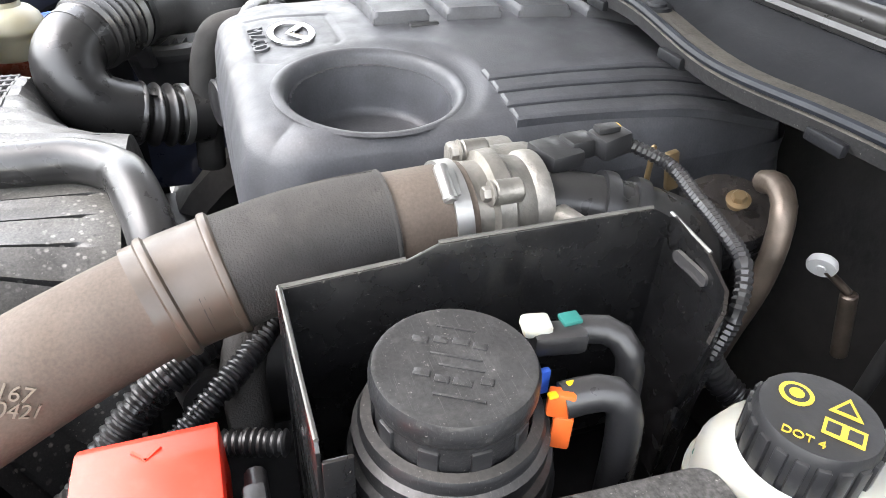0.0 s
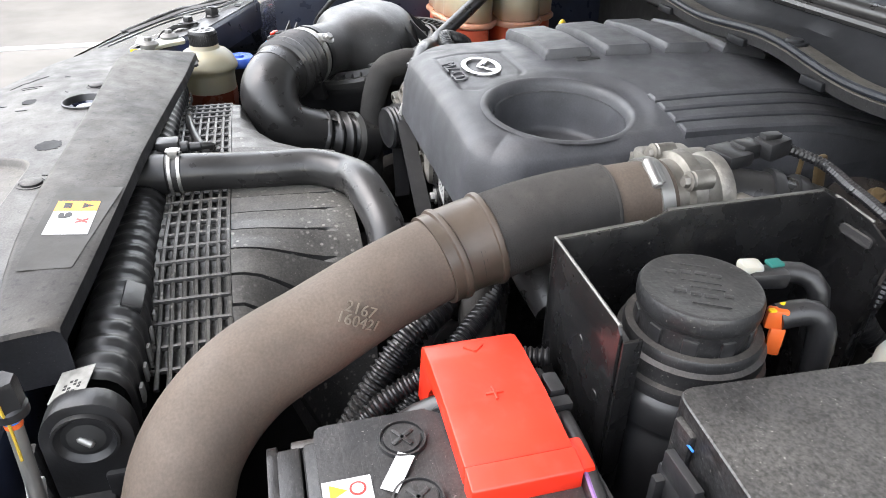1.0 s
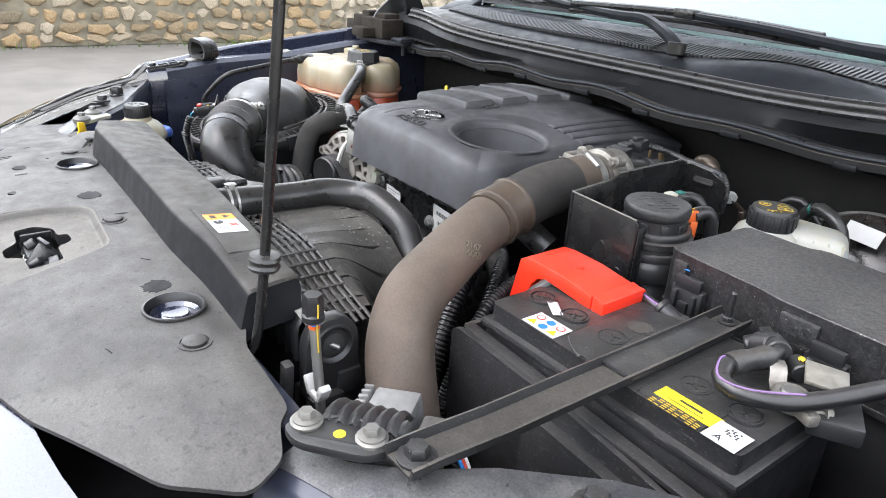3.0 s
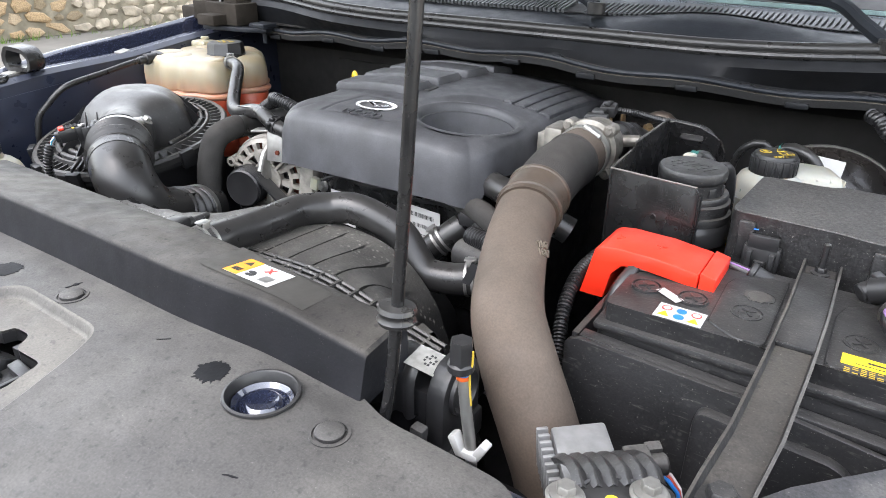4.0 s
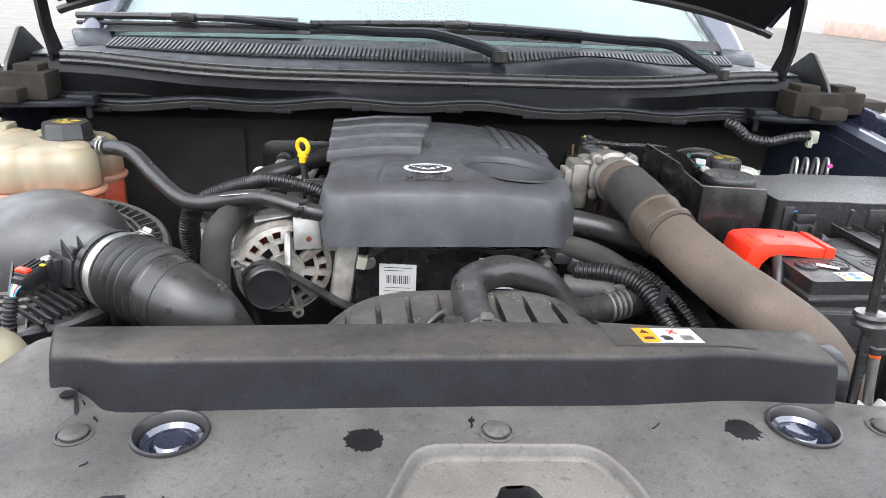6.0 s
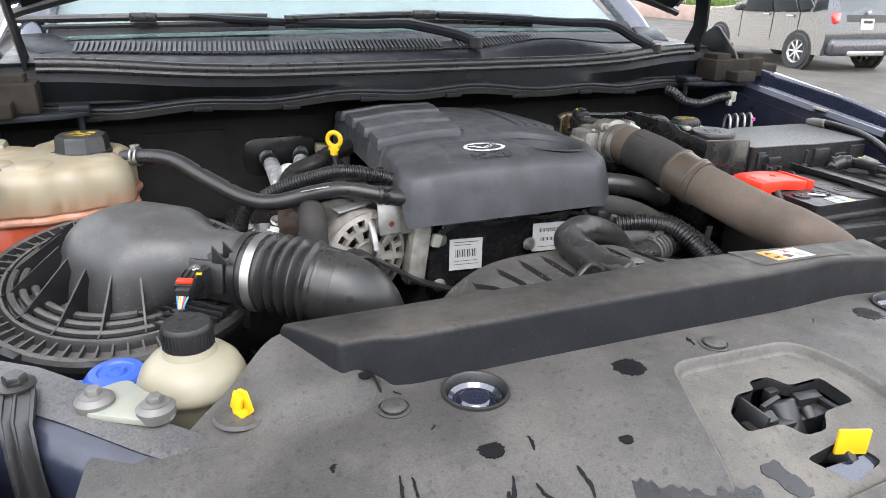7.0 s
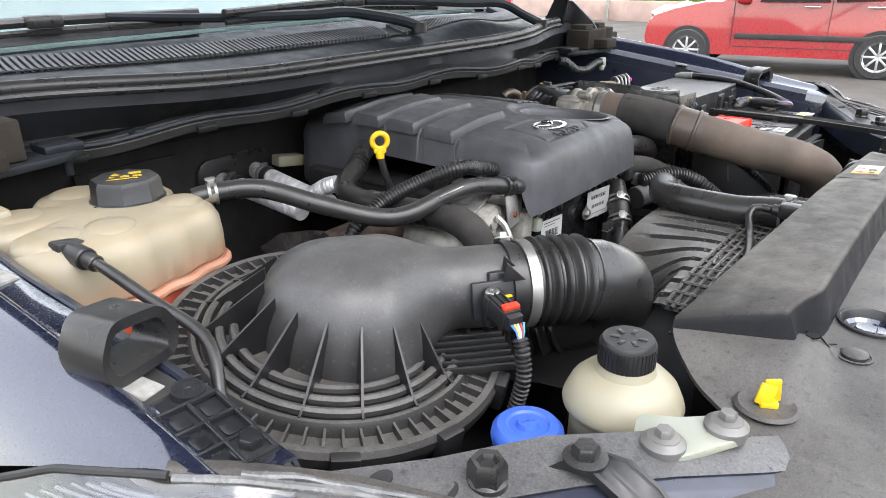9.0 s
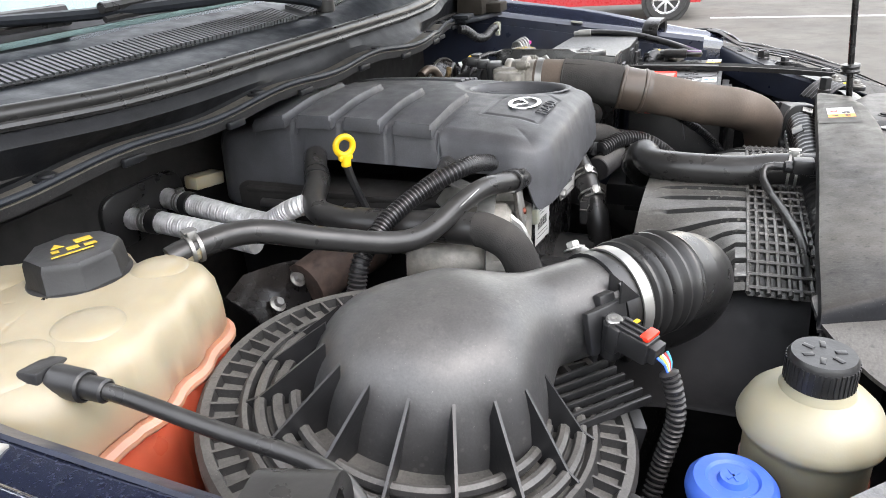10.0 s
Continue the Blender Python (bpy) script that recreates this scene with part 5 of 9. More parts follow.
def cover_top(x, y):
    a, b = cover_span(y)
    z = 1.151 + 0.011 * step01(0.45, 0.75, y) - 0.03 * step01(0.80, 0.99, y)
    z -= 0.85 * max(0.0, x + 0.02) ** 2 * (0.50 + 0.50 * step01(0.50, 0.95, y)) + 0.006 * step01(-0.10, -0.22, x)
    if y > 0.575 and x < 0.0:
        block = 1 if 0.06 < ((y - 0.575) / 0.078) % 1 < 0.92 and y < 0.89 else 0
        z -= 0.004 * step01(-0.13, -0.225, x) + 0.012 * (1 - block) * step01(-0.190, -0.212, x)
    # badge plinth
    d = inside_distance(x, y, [(-0.135, 0.455), (0.0, 0.455), (0.02, 0.475), (0.0, 0.53), (-0.03, 0.545), (-0.12, 0.545)])
    z -= 0.0016 * step01(-0.002, 0.002, d) * (1 - step01(0.004, 0.008, d))
    # the round well
    r = math.hypot(x - BOWL[0], y - BOWL[1])
    k = step01(0.108, 0.088, r)
    z = z * (1 - k) + (1.1460 - 0.085 * (x - BOWL[0])) * k
    z -= 0.013 * step01(0.0835, 0.0745, r)
    return z


def cover_mesh():
    bm = bmesh.new()
    ny, nx = 230, 180
    grid = []
    for j in range(ny + 1):
        y = 0.425 + 0.55 * j / ny
        a, b = cover_span(y)
        row = []
        for i in range(nx + 1):
            u = i / nx
            x = a + (b - a) * u
            e = min(x - a, b - x)
            ef = y - 0.425
            eb = 0.975 - y
            # soft rounding towards the rim; the front corners are pulled in
            q = min(e, ef, eb)
            rad = 0.026 - 0.018 * step01(0.56, 0.59, y) * (1 if x < 0 else 0)
            drop = 0.85 * rad * (1 - math.sqrt(max(0.0, 1 - (1 - min(1.0, q / rad)) ** 2))) + 0.009 * (1 - step01(0, 0.07, ef))
            px, py, R = x, y, 0.055
            if e < R and min(ef, eb) < R:
                ca, cb = R - e, R - min(ef, eb)
                k = max(ca, cb) / math.hypot(ca, cb)
                px = x + (ca - ca * k) * (1 if x < (a + b) / 2 else -1)
                py = y + (cb - cb * k) * (1 if ef < eb else -1)
            row.append(bm.verts.new((px, py, cover_top(x, y) - drop)))
        grid.append(row)
    for j in range(ny):
        for i in range(nx):
            if max(math.hypot(v.co.x - BOWL[0], v.co.y - BOWL[1]) for v in (grid[j][i], grid[j + 1][i + 1])) > 0.0735:
                bm.faces.new((grid[j][i], grid[j][i + 1], grid[j + 1][i + 1], grid[j + 1][i]))
    for v in [v for v in bm.verts if not v.link_faces]:
        bm.verts.remove(v)
    rim = grid[0] + [r[-1] for r in grid[1:]] + grid[-1][-2::-1] + [r[0] for r in grid[-2:0:-1]]

    def base(v):
        x, y = v.co.x, v.co.y
        z = 1.055
        if x > 0.06:
            z += 0.036 * step01(0.447, 0.462, y) * (1 - step01(0.62, 0.70, y))
        if x < -0.1:
            z += 0.050 * step01(0.440, 0.462, y) * (1 - step01(0.79, 0.80, y))
            z -= 0.035 * step01(0.82, 0.83, y)
        z -= 0.008 * (1 - step01(0.0, 0.05, abs(abs(x + 0.03) - 0.19)))
        return min(z, v.co.z - 0.006)

    mid = [bm.verts.new((v.co.x * 1.0, v.co.y, v.co.z - 0.012)) for v in rim]
    c = Vector((-0.03, 0.70))
    for v, m in zip(rim, mid):
        d = (Vector(v.co.xy) - c).normalized()
        m.co.x, m.co.y = v.co.x + d.x * 0.004, v.co.y + d.y * 0.004
    low = []
    for v, m in zip(rim, mid):
        d = (Vector(v.co.xy) - c).normalized()
        low.append(bm.verts.new((v.co.x + d.x * 0.010, v.co.y + d.y * 0.008, base(v))))
    n = len(rim)
    for k in range(n):
        j = (k + 1) % n
        bm.faces.new((rim[k], rim[j], mid[j], mid[k]))
        bm.faces.new((mid[k], mid[j], low[j], low[k]))
    inner = [bm.verts.new((v.co.x * 0.985, 0.7 + (v.co.y - 0.7) * 0.985, v.co.z + 0.001)) for v in low]
    up = [bm.verts.new((v.co.x, v.co.y, max(v.co.z, 1.09))) for v in inner]
    for k in range(n):
        j = (k + 1) % n
        bm.faces.new((low[k], low[j], inner[j], inner[k]))
        bm.faces.new((inner[k], inner[j], up[j], up[k]))
    return bm


part("cover_body", cover_mesh(), M_COVER, cover)


def pad(corners, high, edge):
    """A raised slab on the cover between four corners, with bevelled edges."""
    a, b, c, d = (Vector(p) for p in corners)

    def marks(length, n):
        e = min(0.3, edge / length)
        return [(0.0, -0.006), (0.0, high * 0.55), (e, high)] + [(e + (1 - 2 * e) * i / n, high) for i in range(1, n)] + [(1 - e, high), (1.0, high * 0.55), (1.0, -0.006)]

    rows = []
    for v, hv in marks((d - a).length, 16):
        row = []
        for u, hu in marks((b - a).length, 12):
            p = a.lerp(b, u).lerp(d.lerp(c, u), v)
            row.append((p.x, p.y, cover_top(p.x, p.y) + min(hu, hv)))
        rows.append(row)
    return loft(rows)


for k in range(4):
    y0, y1 = 0.583 + 0.078 * k, 0.642 + 0.078 * k
    part("ridge", pad([(-0.2145, y0), (-0.052 + 0.15 * (y0 - 0.63), y0), (-0.052 + 0.15 * (y1 - 0.63), y1), (-0.2125, y1)], 0.0125, 0.003), M_COVER, cover, "raised ridge over an injector")
for k in range(4):
    x0 = 0.088 + 0.0225 * k
    part("rib", pad([(x0, 0.648), (x0 + 0.0175, 0.648), (x0 + 0.0175, 0.93), (x0, 0.93)], 0.0042, 0.0022), M_COVER, cover)
part("round_well", lathe([(0.0880, -0.0010), (0.0850, 0.0002), (0.0820, 0.0001), (0.0795, -0.0010), (0.0772, -0.0034), (0.0754, -0.0075), (0.0742, -0.0130), (0.0705, -0.0350), (0.0680, -0.0540), (0.0650, -0.0600), (0.0600, -0.0625), (0, -0.0635)], pose(BOWL[0], BOWL[1], 1.1460, 0, 4.85, 0), 72), M_COVER, cover, "round well with a soft rim")
# Black blocks at the ridge ends stand in for shade in the slots.
for s_y in (0.634, 0.715, 0.793):
    part("ridge_slot", box((-0.044 + 0.15 * (s_y - 0.63), s_y, 1.158), (0.010, 0.032, 0.006), 0.002), M_INKSHADE, cover)
em = frame_at((-0.056, 0.496, 1.1528), (1, 0, -0.005), (0, 1, 0.05))
badge = part("badge", moved(sheet(circle(0, 0, 0.037, 40, 0.0235), [circle(0, 0, 0.0305, 36, 0.0175)], lambda x, y: 0.002, 0.002, 0.05), em), M_CHROME, cover, "oval chrome badge ring")
for s in (-1, 1):
    part("badge_wing", moved(prism([(0, -0.006), (s * 0.012, 0.001), (s * 0.024, 0.010), (s * 0.031, 0.008), (s * 0.031, 0.0145), (s * 0.019, 0.0155), (s * 0.007, 0.008), (0, 0.0015)][::s], 0.0, 0.002, 0.0006), em), M_CHROME, badge)
lettering("MZ-CD", 0.023, frame_at((-0.057, 0.462, 1.1484), (1, 0, 0), (0, 1, 0.20)), M_COVER, cover, depth=0.0013, label="raised dark grey model letters")

# ---- engine front, with its timing cover ----
engine = thing("engine_block", (0, 0.7, 0.6), "black engine front cover with white bar code labels", "engine")
part("block", box((-0.02, 0.72, 0.84), (0.34, 0.50, 0.36), 0.02, seg=3), M_DARK, engine)
part("timing_cover", prism(rounded([(-0.170, 0.86), (0.16, 0.86), (0.165, 0.98), (0.145, 1.040), (0.02, 1.052), (-0.14, 1.045), (-0.168, 0.99)], 0.02), 0, 0.05, 0.006, m=frame_at((0, 0.515, 0), (1, 0.02, 0), (0, 0, 1))), M_BAREMETAL, engine)
part("gasket_wave", tube([(-0.16, 0.462, 1.015), (-0.11, 0.462, 1.035), (-0.05, 0.46, 1.030), (0.0, 0.458, 1.038), (0.05, 0.458, 1.030), (0.10, 0.456, 1.034), (0.14, 0.456, 1.018), (0.15, 0.456, 0.97)], 0.0035, seg=6), M_BLACK, engine)
for at in ((-0.147, 0.462, 1.012), (0.133, 0.460, 1.024), (0.02, 0.457, 0.985), (-0.148, 0.462, 0.93)):
    part("cover_bolt", hexbolt(at, 0.0075, (0, -1, 0)), M_STEEL, engine)
q1 = frame_at((-0.101, 0.4585, 0.982), (1, -0.12, 0), (0, 0, 1))
lb = label_plate(0.058, 0.056, q1, engine, "barcode_label", M_WHITE, "white bar code label")
ink(lb, q1, [(M_INKSHADE, rect(-0.018 + 0.003 * k, 0.002, 0.0008 + 0.0007 * (k * 5 % 3), 0.014)) for k in range(13)] + [(M_INKSHADE, rect(0, 0.022, 0.044, 0.0012)), (M_INKSHADE, rect(-0.006, 0.017, 0.030, 0.0010)), (M_INKSHADE, rect(0, -0.012, 0.04, 0.0008)), (M_INKSHADE, rect(0, -0.018, 0.044, 0.0008))])
q2 = frame_at((0.062, 0.4535, 0.995), (1, -0.12, 0), (0, 0, 1))
lb = label_plate(0.072, 0.052, q2, engine, "barcode_label", M_WHITE, "white bar code label")
ink(lb, q2, [(M_INKSHADE, rect(-0.024 + 0.0026 * k, 0.013, 0.0006 + 0.0006 * (k * 5 % 3), 0.007)) for k in range(19)] + [(M_INKSHADE, rect(-0.02 + 0.0026 * k, -0.004, 0.0006 + 0.0006 * (k * 7 % 3), 0.006)) for k in range(16)] + [(M_INKSHADE, rect(0, -0.018, 0.05, 0.0009))])
part("cylinder_head", join(box((-0.185, 0.70, 1.020), (0.075, 0.44, 0.070), 0.010), box((-0.222, 0.70, 0.992), (0.030, 0.42, 0.020), 0.005), box((-0.214, 0.70, 1.048), (0.020, 0.40, 0.010), 0.003)), M_BULK, engine)
part("fuel_rail", join(tube([(-0.240, 0.52, 1.030), (-0.242, 0.60, 1.034), (-0.240, 0.70, 1.032), (-0.240, 0.86, 1.034)], 0.008, seg=10), *[box((-0.243, 0.56 + 0.075 * k, 1.034), (0.026, 0.018, 0.018), 0.003) for k in range(4)]), M_BLACK, engine)
part("front_tensioner", join(cyl((-0.09, 0.47, 0.86), (-0.09, 0.40, 0.86), 0.055, seg=28), cyl((0.05, 0.47, 0.82), (0.05, 0.40, 0.82), 0.075, seg=28)), M_BLACK, engine)
part("plastic_lattice", join(*[box((0.03 + 0.012 * i, 0.42, 0.950), (0.002, 0.012, 0.040), 0.001) for i in range(4)], box((0.05, 0.42, 0.955), (0.05, 0.012, 0.003), 0.001)), M_PANEL, engine)

# ---- alternator ----
alt = thing("alternator", (-0.255, 0.47, 0.9), "cast aluminium alternator with copper windings and black pulley", "alternator")
AX = frame_at((-0.275, 0.464, 1.001), (1, 0.25, 0), (0, 0, 1))
part("rear_housing", moved(lathe([(0.0, -0.12), (0.060, -0.12), (0.068, -0.10), (0.070, -0.03), (0.066, -0.022), (0, -0.022)], None, 36), AX), M_ALUDULL, alt)
part("inner_core", moved(lathe([(0.0, -0.016), (0.0665, -0.016), (0.0665, -0.0215), (0, -0.0215)], None, 36), AX), M_INKSHADE, alt)
part("copper_winding", moved(lathe([(0.046, -0.020), (0.062, -0.020), (0.064, -0.012), (0.058, -0.007), (0.048, -0.009)], None, 36), AX), M_COPPER, alt)


def sector(r0, r1, a, half):
    """A rounded slot between two radii about the direction a."""
    pts = [(r0, a - half * 0.9), (r0, a + half * 0.9), (r1, a + half), (r1, a), (r1, a - half)]
    return [(r * math.cos(b), r * math.sin(b)) for r, b in pts]


SLOTS = [sector(0.0515, 0.0640, 2 * math.pi * k / 18, 0.105) for k in range(18)] + [sector(0.0300, 0.0455, 2 * math.pi * k / 9 + 0.2, 0.20) for k in range(9)]
part("front_housing", moved(sheet(circle(0, 0, 0.0735, 54), SLOTS, lambda x, y: 0.010 - 3.2 * max(0.0, math.hypot(x, y) - 0.040) ** 2 - 0.006 * step01(0.066, 0.0735, math.hypot(x, y)), 0.009, 0.05), AX), M_ALUPALE, alt)
part("outer_ring", moved(lathe([(0.071, -0.020), (0.0745, -0.020), (0.0745, -0.002), (0.0725, 0.003), (0.069, 0.003)], None, 48), AX), M_ALUPALE, alt)
part("hub_ring", moved(lathe([(0.020, 0.008), (0.0275, 0.013), (0.0290, 0.013), (0.0300, 0.009)], None, 32), AX), M_ALUPALE, alt)
for k in range(3):
    a = 0.75 + 2 * math.pi * k / 3
    part("housing_rib", moved(box((0.050 * math.cos(a), 0.050 * math.sin(a), 0.010), (0.040, 0.0055, 0.010), 0.002, (0, 6, math.degrees(a))), AX), M_ALUPALE, alt)
    part("housing_lug", moved(lathe([(0.004, 0.012), (0.009, 0.011), (0.010, -0.012), (0, -0.012)], pose(0.0745 * math.cos(a), 0.0745 * math.sin(a), 0), 18), AX), M_ALUPALE, alt)
part("pulley", moved(lathe([(0.0, 0.008), (0.030, 0.008)] + [(0.033 + (0.002 if k % 2 else 0), 0.010 + 0.003 * k) for k in range(9)] + [(0.034, 0.038), (0.031, 0.041), (0.029, 0.040), (0.012, 0.041), (0, 0.041)], None, 36), frame_at((-0.304, 0.454, 0.988), (1, 0.25, 0), (0, 0, 1))), M_BLACK, alt, "black domed pulley cap")
part("bracket", join(box((-0.238, 0.452, 1.064), (0.040, 0.003, 0.050), 0.001, (-8, 0, 10)), box((-0.247, 0.466, 1.088), (0.024, 0.030, 0.003), 0.001, (0, 6, 10)), box((-0.285, 0.484, 1.080), (0.07, 0.022, 0.004), 0.0015, (0, -6, 14))), M_ALU, alt, "bright zinc plated bracket")
part("side_bracket", join(prism([(0.562, 1.070), (0.548, 1.090), (0.506, 1.101), (0.492, 1.080), (0.448, 1.049), (0.434, 1.016), (0.450, 0.998), (0.500, 1.030), (0.535, 1.046)], 0, 0.003, 0.001, m=frame_at((-0.266, 0, 0), (0, 1, 0), (0, 0, 1))), tube([(-0.268, 0.498, 1.080), (-0.268, 0.470, 1.064), (-0.267, 0.447, 1.048), (-0.266, 0.434, 1.020)], 0.0055, seg=8), box((-0.262, 0.522, 1.094), (0.026, 0.034, 0.004), 0.001, (20, 0, 0))), M_ALU, alt, "pressed zinc plated side bracket")
part("side_casting", join(box((-0.288, 0.535, 0.998), (0.034, 0.085, 0.030), 0.006, (0, 10, 0)), cyl((-0.300, 0.520, 1.012), (-0.300, 0.548, 1.014), 0.009), cyl((-0.292, 0.560, 1.010), (-0.320, 0.562, 1.016), 0.011), box((-0.285, 0.592, 1.012), (0.030, 0.030, 0.018), 0.004, (8, 0, 12))), M_ALUDULL, alt, "stained cast mounting ears")
part("bracket_bolt", hexbolt((-0.236, 0.4515, 1.055), 0.0045, (0.17, -1, 0.14)), M_COPPER, alt)
part("mount_lug", join(box((-0.185, 0.475, 0.99), (0.035, 0.04, 0.11), 0.01, (0, 8, 0)), box((-0.20, 0.49, 1.05), (0.04, 0.05, 0.05), 0.012)), M_ALUPALE, alt)
belt = [(-0.304 + 0.036 * math.cos(a), 0.440, 0.988 + 0.036 * math.sin(a)) for a in (2.6, 2.1, 1.6, 1.1, 0.8)]
solo("drive_belt", thick(loft([[(x, y - 0.012, z), (x, y + 0.012, z)] for x, y, z in [(-0.30, 0.44, 0.86)] + belt + [(-0.19, 0.44, 0.955), (-0.09, 0.435, 0.915), (-0.04, 0.435, 0.86)]]), 0.004), M_BLACK, (-0.2, 0.44, 0.86), "black ribbed rubber drive belt on pulleys", "belt")

# ---- throttle body ----
th = thing("throttle_body", (0.25, 0.60, 1.0), "cast aluminium throttle body with black sensor plugs", "throttle body")
TB = axis_pose((0.2698, 0.560, 1.123), (0.268, 0.64, 1.121))
part("housing", lathe([(0, 0), (0.0355, 0), (0.0355, 0.014), (0.042, 0.016), (0.043, 0.027), (0.038, 0.031), (0.036, 0.046), (0.039, 0.050), (0.039, 0.058), (0, 0.058)], TB, 36), M_ALUDULL, th)
part("body_block", join(box((0.213, 0.60, 1.105), (0.030, 0.055, 0.080), 0.006), box((0.235, 0.612, 1.135), (0.03, 0.05, 0.03), 0.008)), M_ALUDULL, th)
part("side_stub", join(cyl((0.300, 0.602, 1.096), (0.338, 0.600, 1.092), 0.011), cyl((0.300, 0.625, 1.128), (0.330, 0.628, 1.132), 0.009)), M_ALUDULL, th)
for dx, dz in ((-0.031, 0.031), (0.031, 0.031), (0.031, -0.031), (-0.031, -0.031)):
    at = (0.269 + dx, 0.573, 1.1225 + dz)
    part("flange_lug", join(cyl(at, (at[0], at[1] + 0.020, at[2]), 0.0085), hexbolt((at[0], at[1] - 0.001, at[2]), 0.0055, (0, -1, 0))), M_ALUDULL, th)
for k in range(5):
    part("fin", box((0.194, 0.58 + 0.008 * k, 1.098), (0.014, 0.003, 0.07), 0.001), M_ALUDULL, th)
part("sensor", join(box((0.253, 0.642, 1.150), (0.034, 0.030, 0.014), 0.003, (0, 0, 12)), cyl((0.243, 0.645, 1.10), (0.243, 0.645, 1.15), 0.009), box((0.249, 0.662, 1.153), (0.020, 0.024, 0.016), 0.003, (0, 0, 8)), box((0.256, 0.684, 1.157), (0.024, 0.026, 0.018), 0.003, (8, 0, 10)), box((0.256, 0.680, 1.168), (0.010, 0.018, 0.005), 0.001)), M_BLACK, th, "black sensor with plug")
part("plug_tag", box((0.252, 0.690, 1.167), (0.007, 0.006, 0.003), 0.001), M_YELLOW, th)
part("outlet_elbow", tube([(0.27, 0.612, 1.12), (0.276, 0.645, 1.119), (0.286, 0.675, 1.114), (0.296, 0.71, 1.105), (0.300, 0.74, 1.085), (0.298, 0.755, 1.04)], 0.026, seg=18), M_RUBBER, th, "dusty black rubber elbow")
for f0, f1 in (((0.284, 0.668, 1.1155), (0.288, 0.680, 1.113)), ((0.290, 0.690, 1.1105), (0.295, 0.702, 1.107))):
    part("elbow_ring", lathe([(0.025, -0.005), (0.0300, -0.005), (0.0305, 0.0), (0.0300, 0.005), (0.025, 0.005)], axis_pose(f0, f1), 26), M_BLACK, th)
EGR = axis_pose((0.268, 0.800, 1.045), (0.285, 0.787, 1.105))
part("egr_valve", lathe([(0, 0.0), (0.036, 0.0), (0.038, 0.004), (0.038, 0.042), (0.040, 0.044), (0.040, 0.052), (0.036, 0.058), (0.020, 0.061), (0, 0.061)], EGR, 32), M_BAREMETAL, th, "dusty black round valve")
part("valve_ribs", join(*[moved(box((0.039 * math.cos(a), 0.039 * math.sin(a), 0.022), (0.006, 0.010, 0.040), 0.0015, (0, 0, math.degrees(a))), EGR) for a in (0.3, 1.6, 2.7, 3.8, 5.2)]), M_BLACK, th)
part("brass_union", join(cyl((0.290, 0.787, 1.103), (0.292, 0.788, 1.113), 0.006), hexbolt((0.292, 0.788, 1.111), 0.006, (0.3, -0.3, 0.9))), M_BRASS, th, "small brass union")
part("egr_pipe", tube([(0.288, 0.812, 1.122), (0.306, 0.806, 1.130), (0.326, 0.798, 1.124), (0.338, 0.790, 1.098), (0.340, 0.785, 1.06), (0.334, 0.78, 1.015), (0.325, 0.775, 0.95)], 0.0095, seg=12), M_CASTBROWN, th, "heat-stained curved metal pipe")
part("stay", join(box((0.262, 0.742, 1.128), (0.006, 0.010, 0.034), 0.001, (12, 0, 0)), cyl((0.244, 0.735, 1.10), (0.244, 0.735, 1.142), 0.0025)), M_BRASS, th)
part("wire", tube([(0.256, 0.698, 1.155), (0.290, 0.716, 1.150), (0.330, 0.711, 1.147), (0.370, 0.701, 1.148), (0.405, 0.690, 1.146), (0.424, 0.676, 1.126), (0.420, 0.670, 1.08), (0.412, 0.672, 1.03)], corrugated(0.0050, 0.0006, 0.004), step=0.002, seg=8), M_LOOM, th)

# ---- intercooler hose ----
ih = thing("intercooler_hose", (0.4, 0.15, 0.75), "thick brown-grey rubber intercooler hose with a black woven sleeve", "hose")
IH = [(0.270, 0.563, 1.123), (0.272, 0.516, 1.122), (0.274, 0.448, 1.117), (0.280, 0.375, 1.102), (0.297, 0.310, 1.086), (0.319, 0.252, 1.070), (0.348, 0.192, 1.055), (0.384, 0.152, 1.028), (0.415, 0.136, 0.983), (0.440, 0.130, 0.924), (0.450, 0.123, 0.85), (0.452, 0.12, 0.74)]
part("hose_body", tube(IH, lambda f, s: 0.0365 + 0.0015 * step01(0.25, 0.6, f), seg=32, step=0.006), M_HOSE, ih)
part("woven_sleeve", tube([(0.2722, 0.509, 1.1216)] + IH[2:4], lambda f, s: 0.0385 + (0.0010 if f < 0.02 else 0.0) + 0.00006 * math.sin(2 * math.pi * s / 0.0030), seg=32, step=0.0010), M_SLEEVE, ih, "black woven heat sleeve")
part("sleeve_seam", tube([(0.2535, 0.505, 1.1548), (0.2550, 0.46, 1.1515), (0.2590, 0.415, 1.1430)], 0.0011, seg=6), M_SLEEVE, ih)
part("collar", tube([(0.277, 0.402, 1.1075), (0.280, 0.375, 1.102), (0.2855, 0.352, 1.0965)], lambda f, s: 0.0398 - 0.0009 * math.sin(math.pi * f), seg=32, step=0.003), M_COLLAR, ih, "worn brown moulded collar")
for q0, q1 in (((0.277, 0.400, 1.1072), (0.278, 0.392, 1.1055)), ((0.2825, 0.364, 1.0995), (0.2845, 0.356, 1.0975))):
    part("collar_ridge", lathe([(0.0385, -0.004), (0.0412, -0.0022), (0.0417, 0.0), (0.0412, 0.0022), (0.0385, 0.004)], axis_pose(q0, q1), 40), M_COLLAR, ih)
part("band_clamp", lathe([(0.0365, -0.006), (0.0390, -0.006), (0.0390, 0.006), (0.0365, 0.006)], axis_pose((0.2705, 0.552, 1.1228), (0.272, 0.516, 1.122)), 36), M_STEEL, ih)
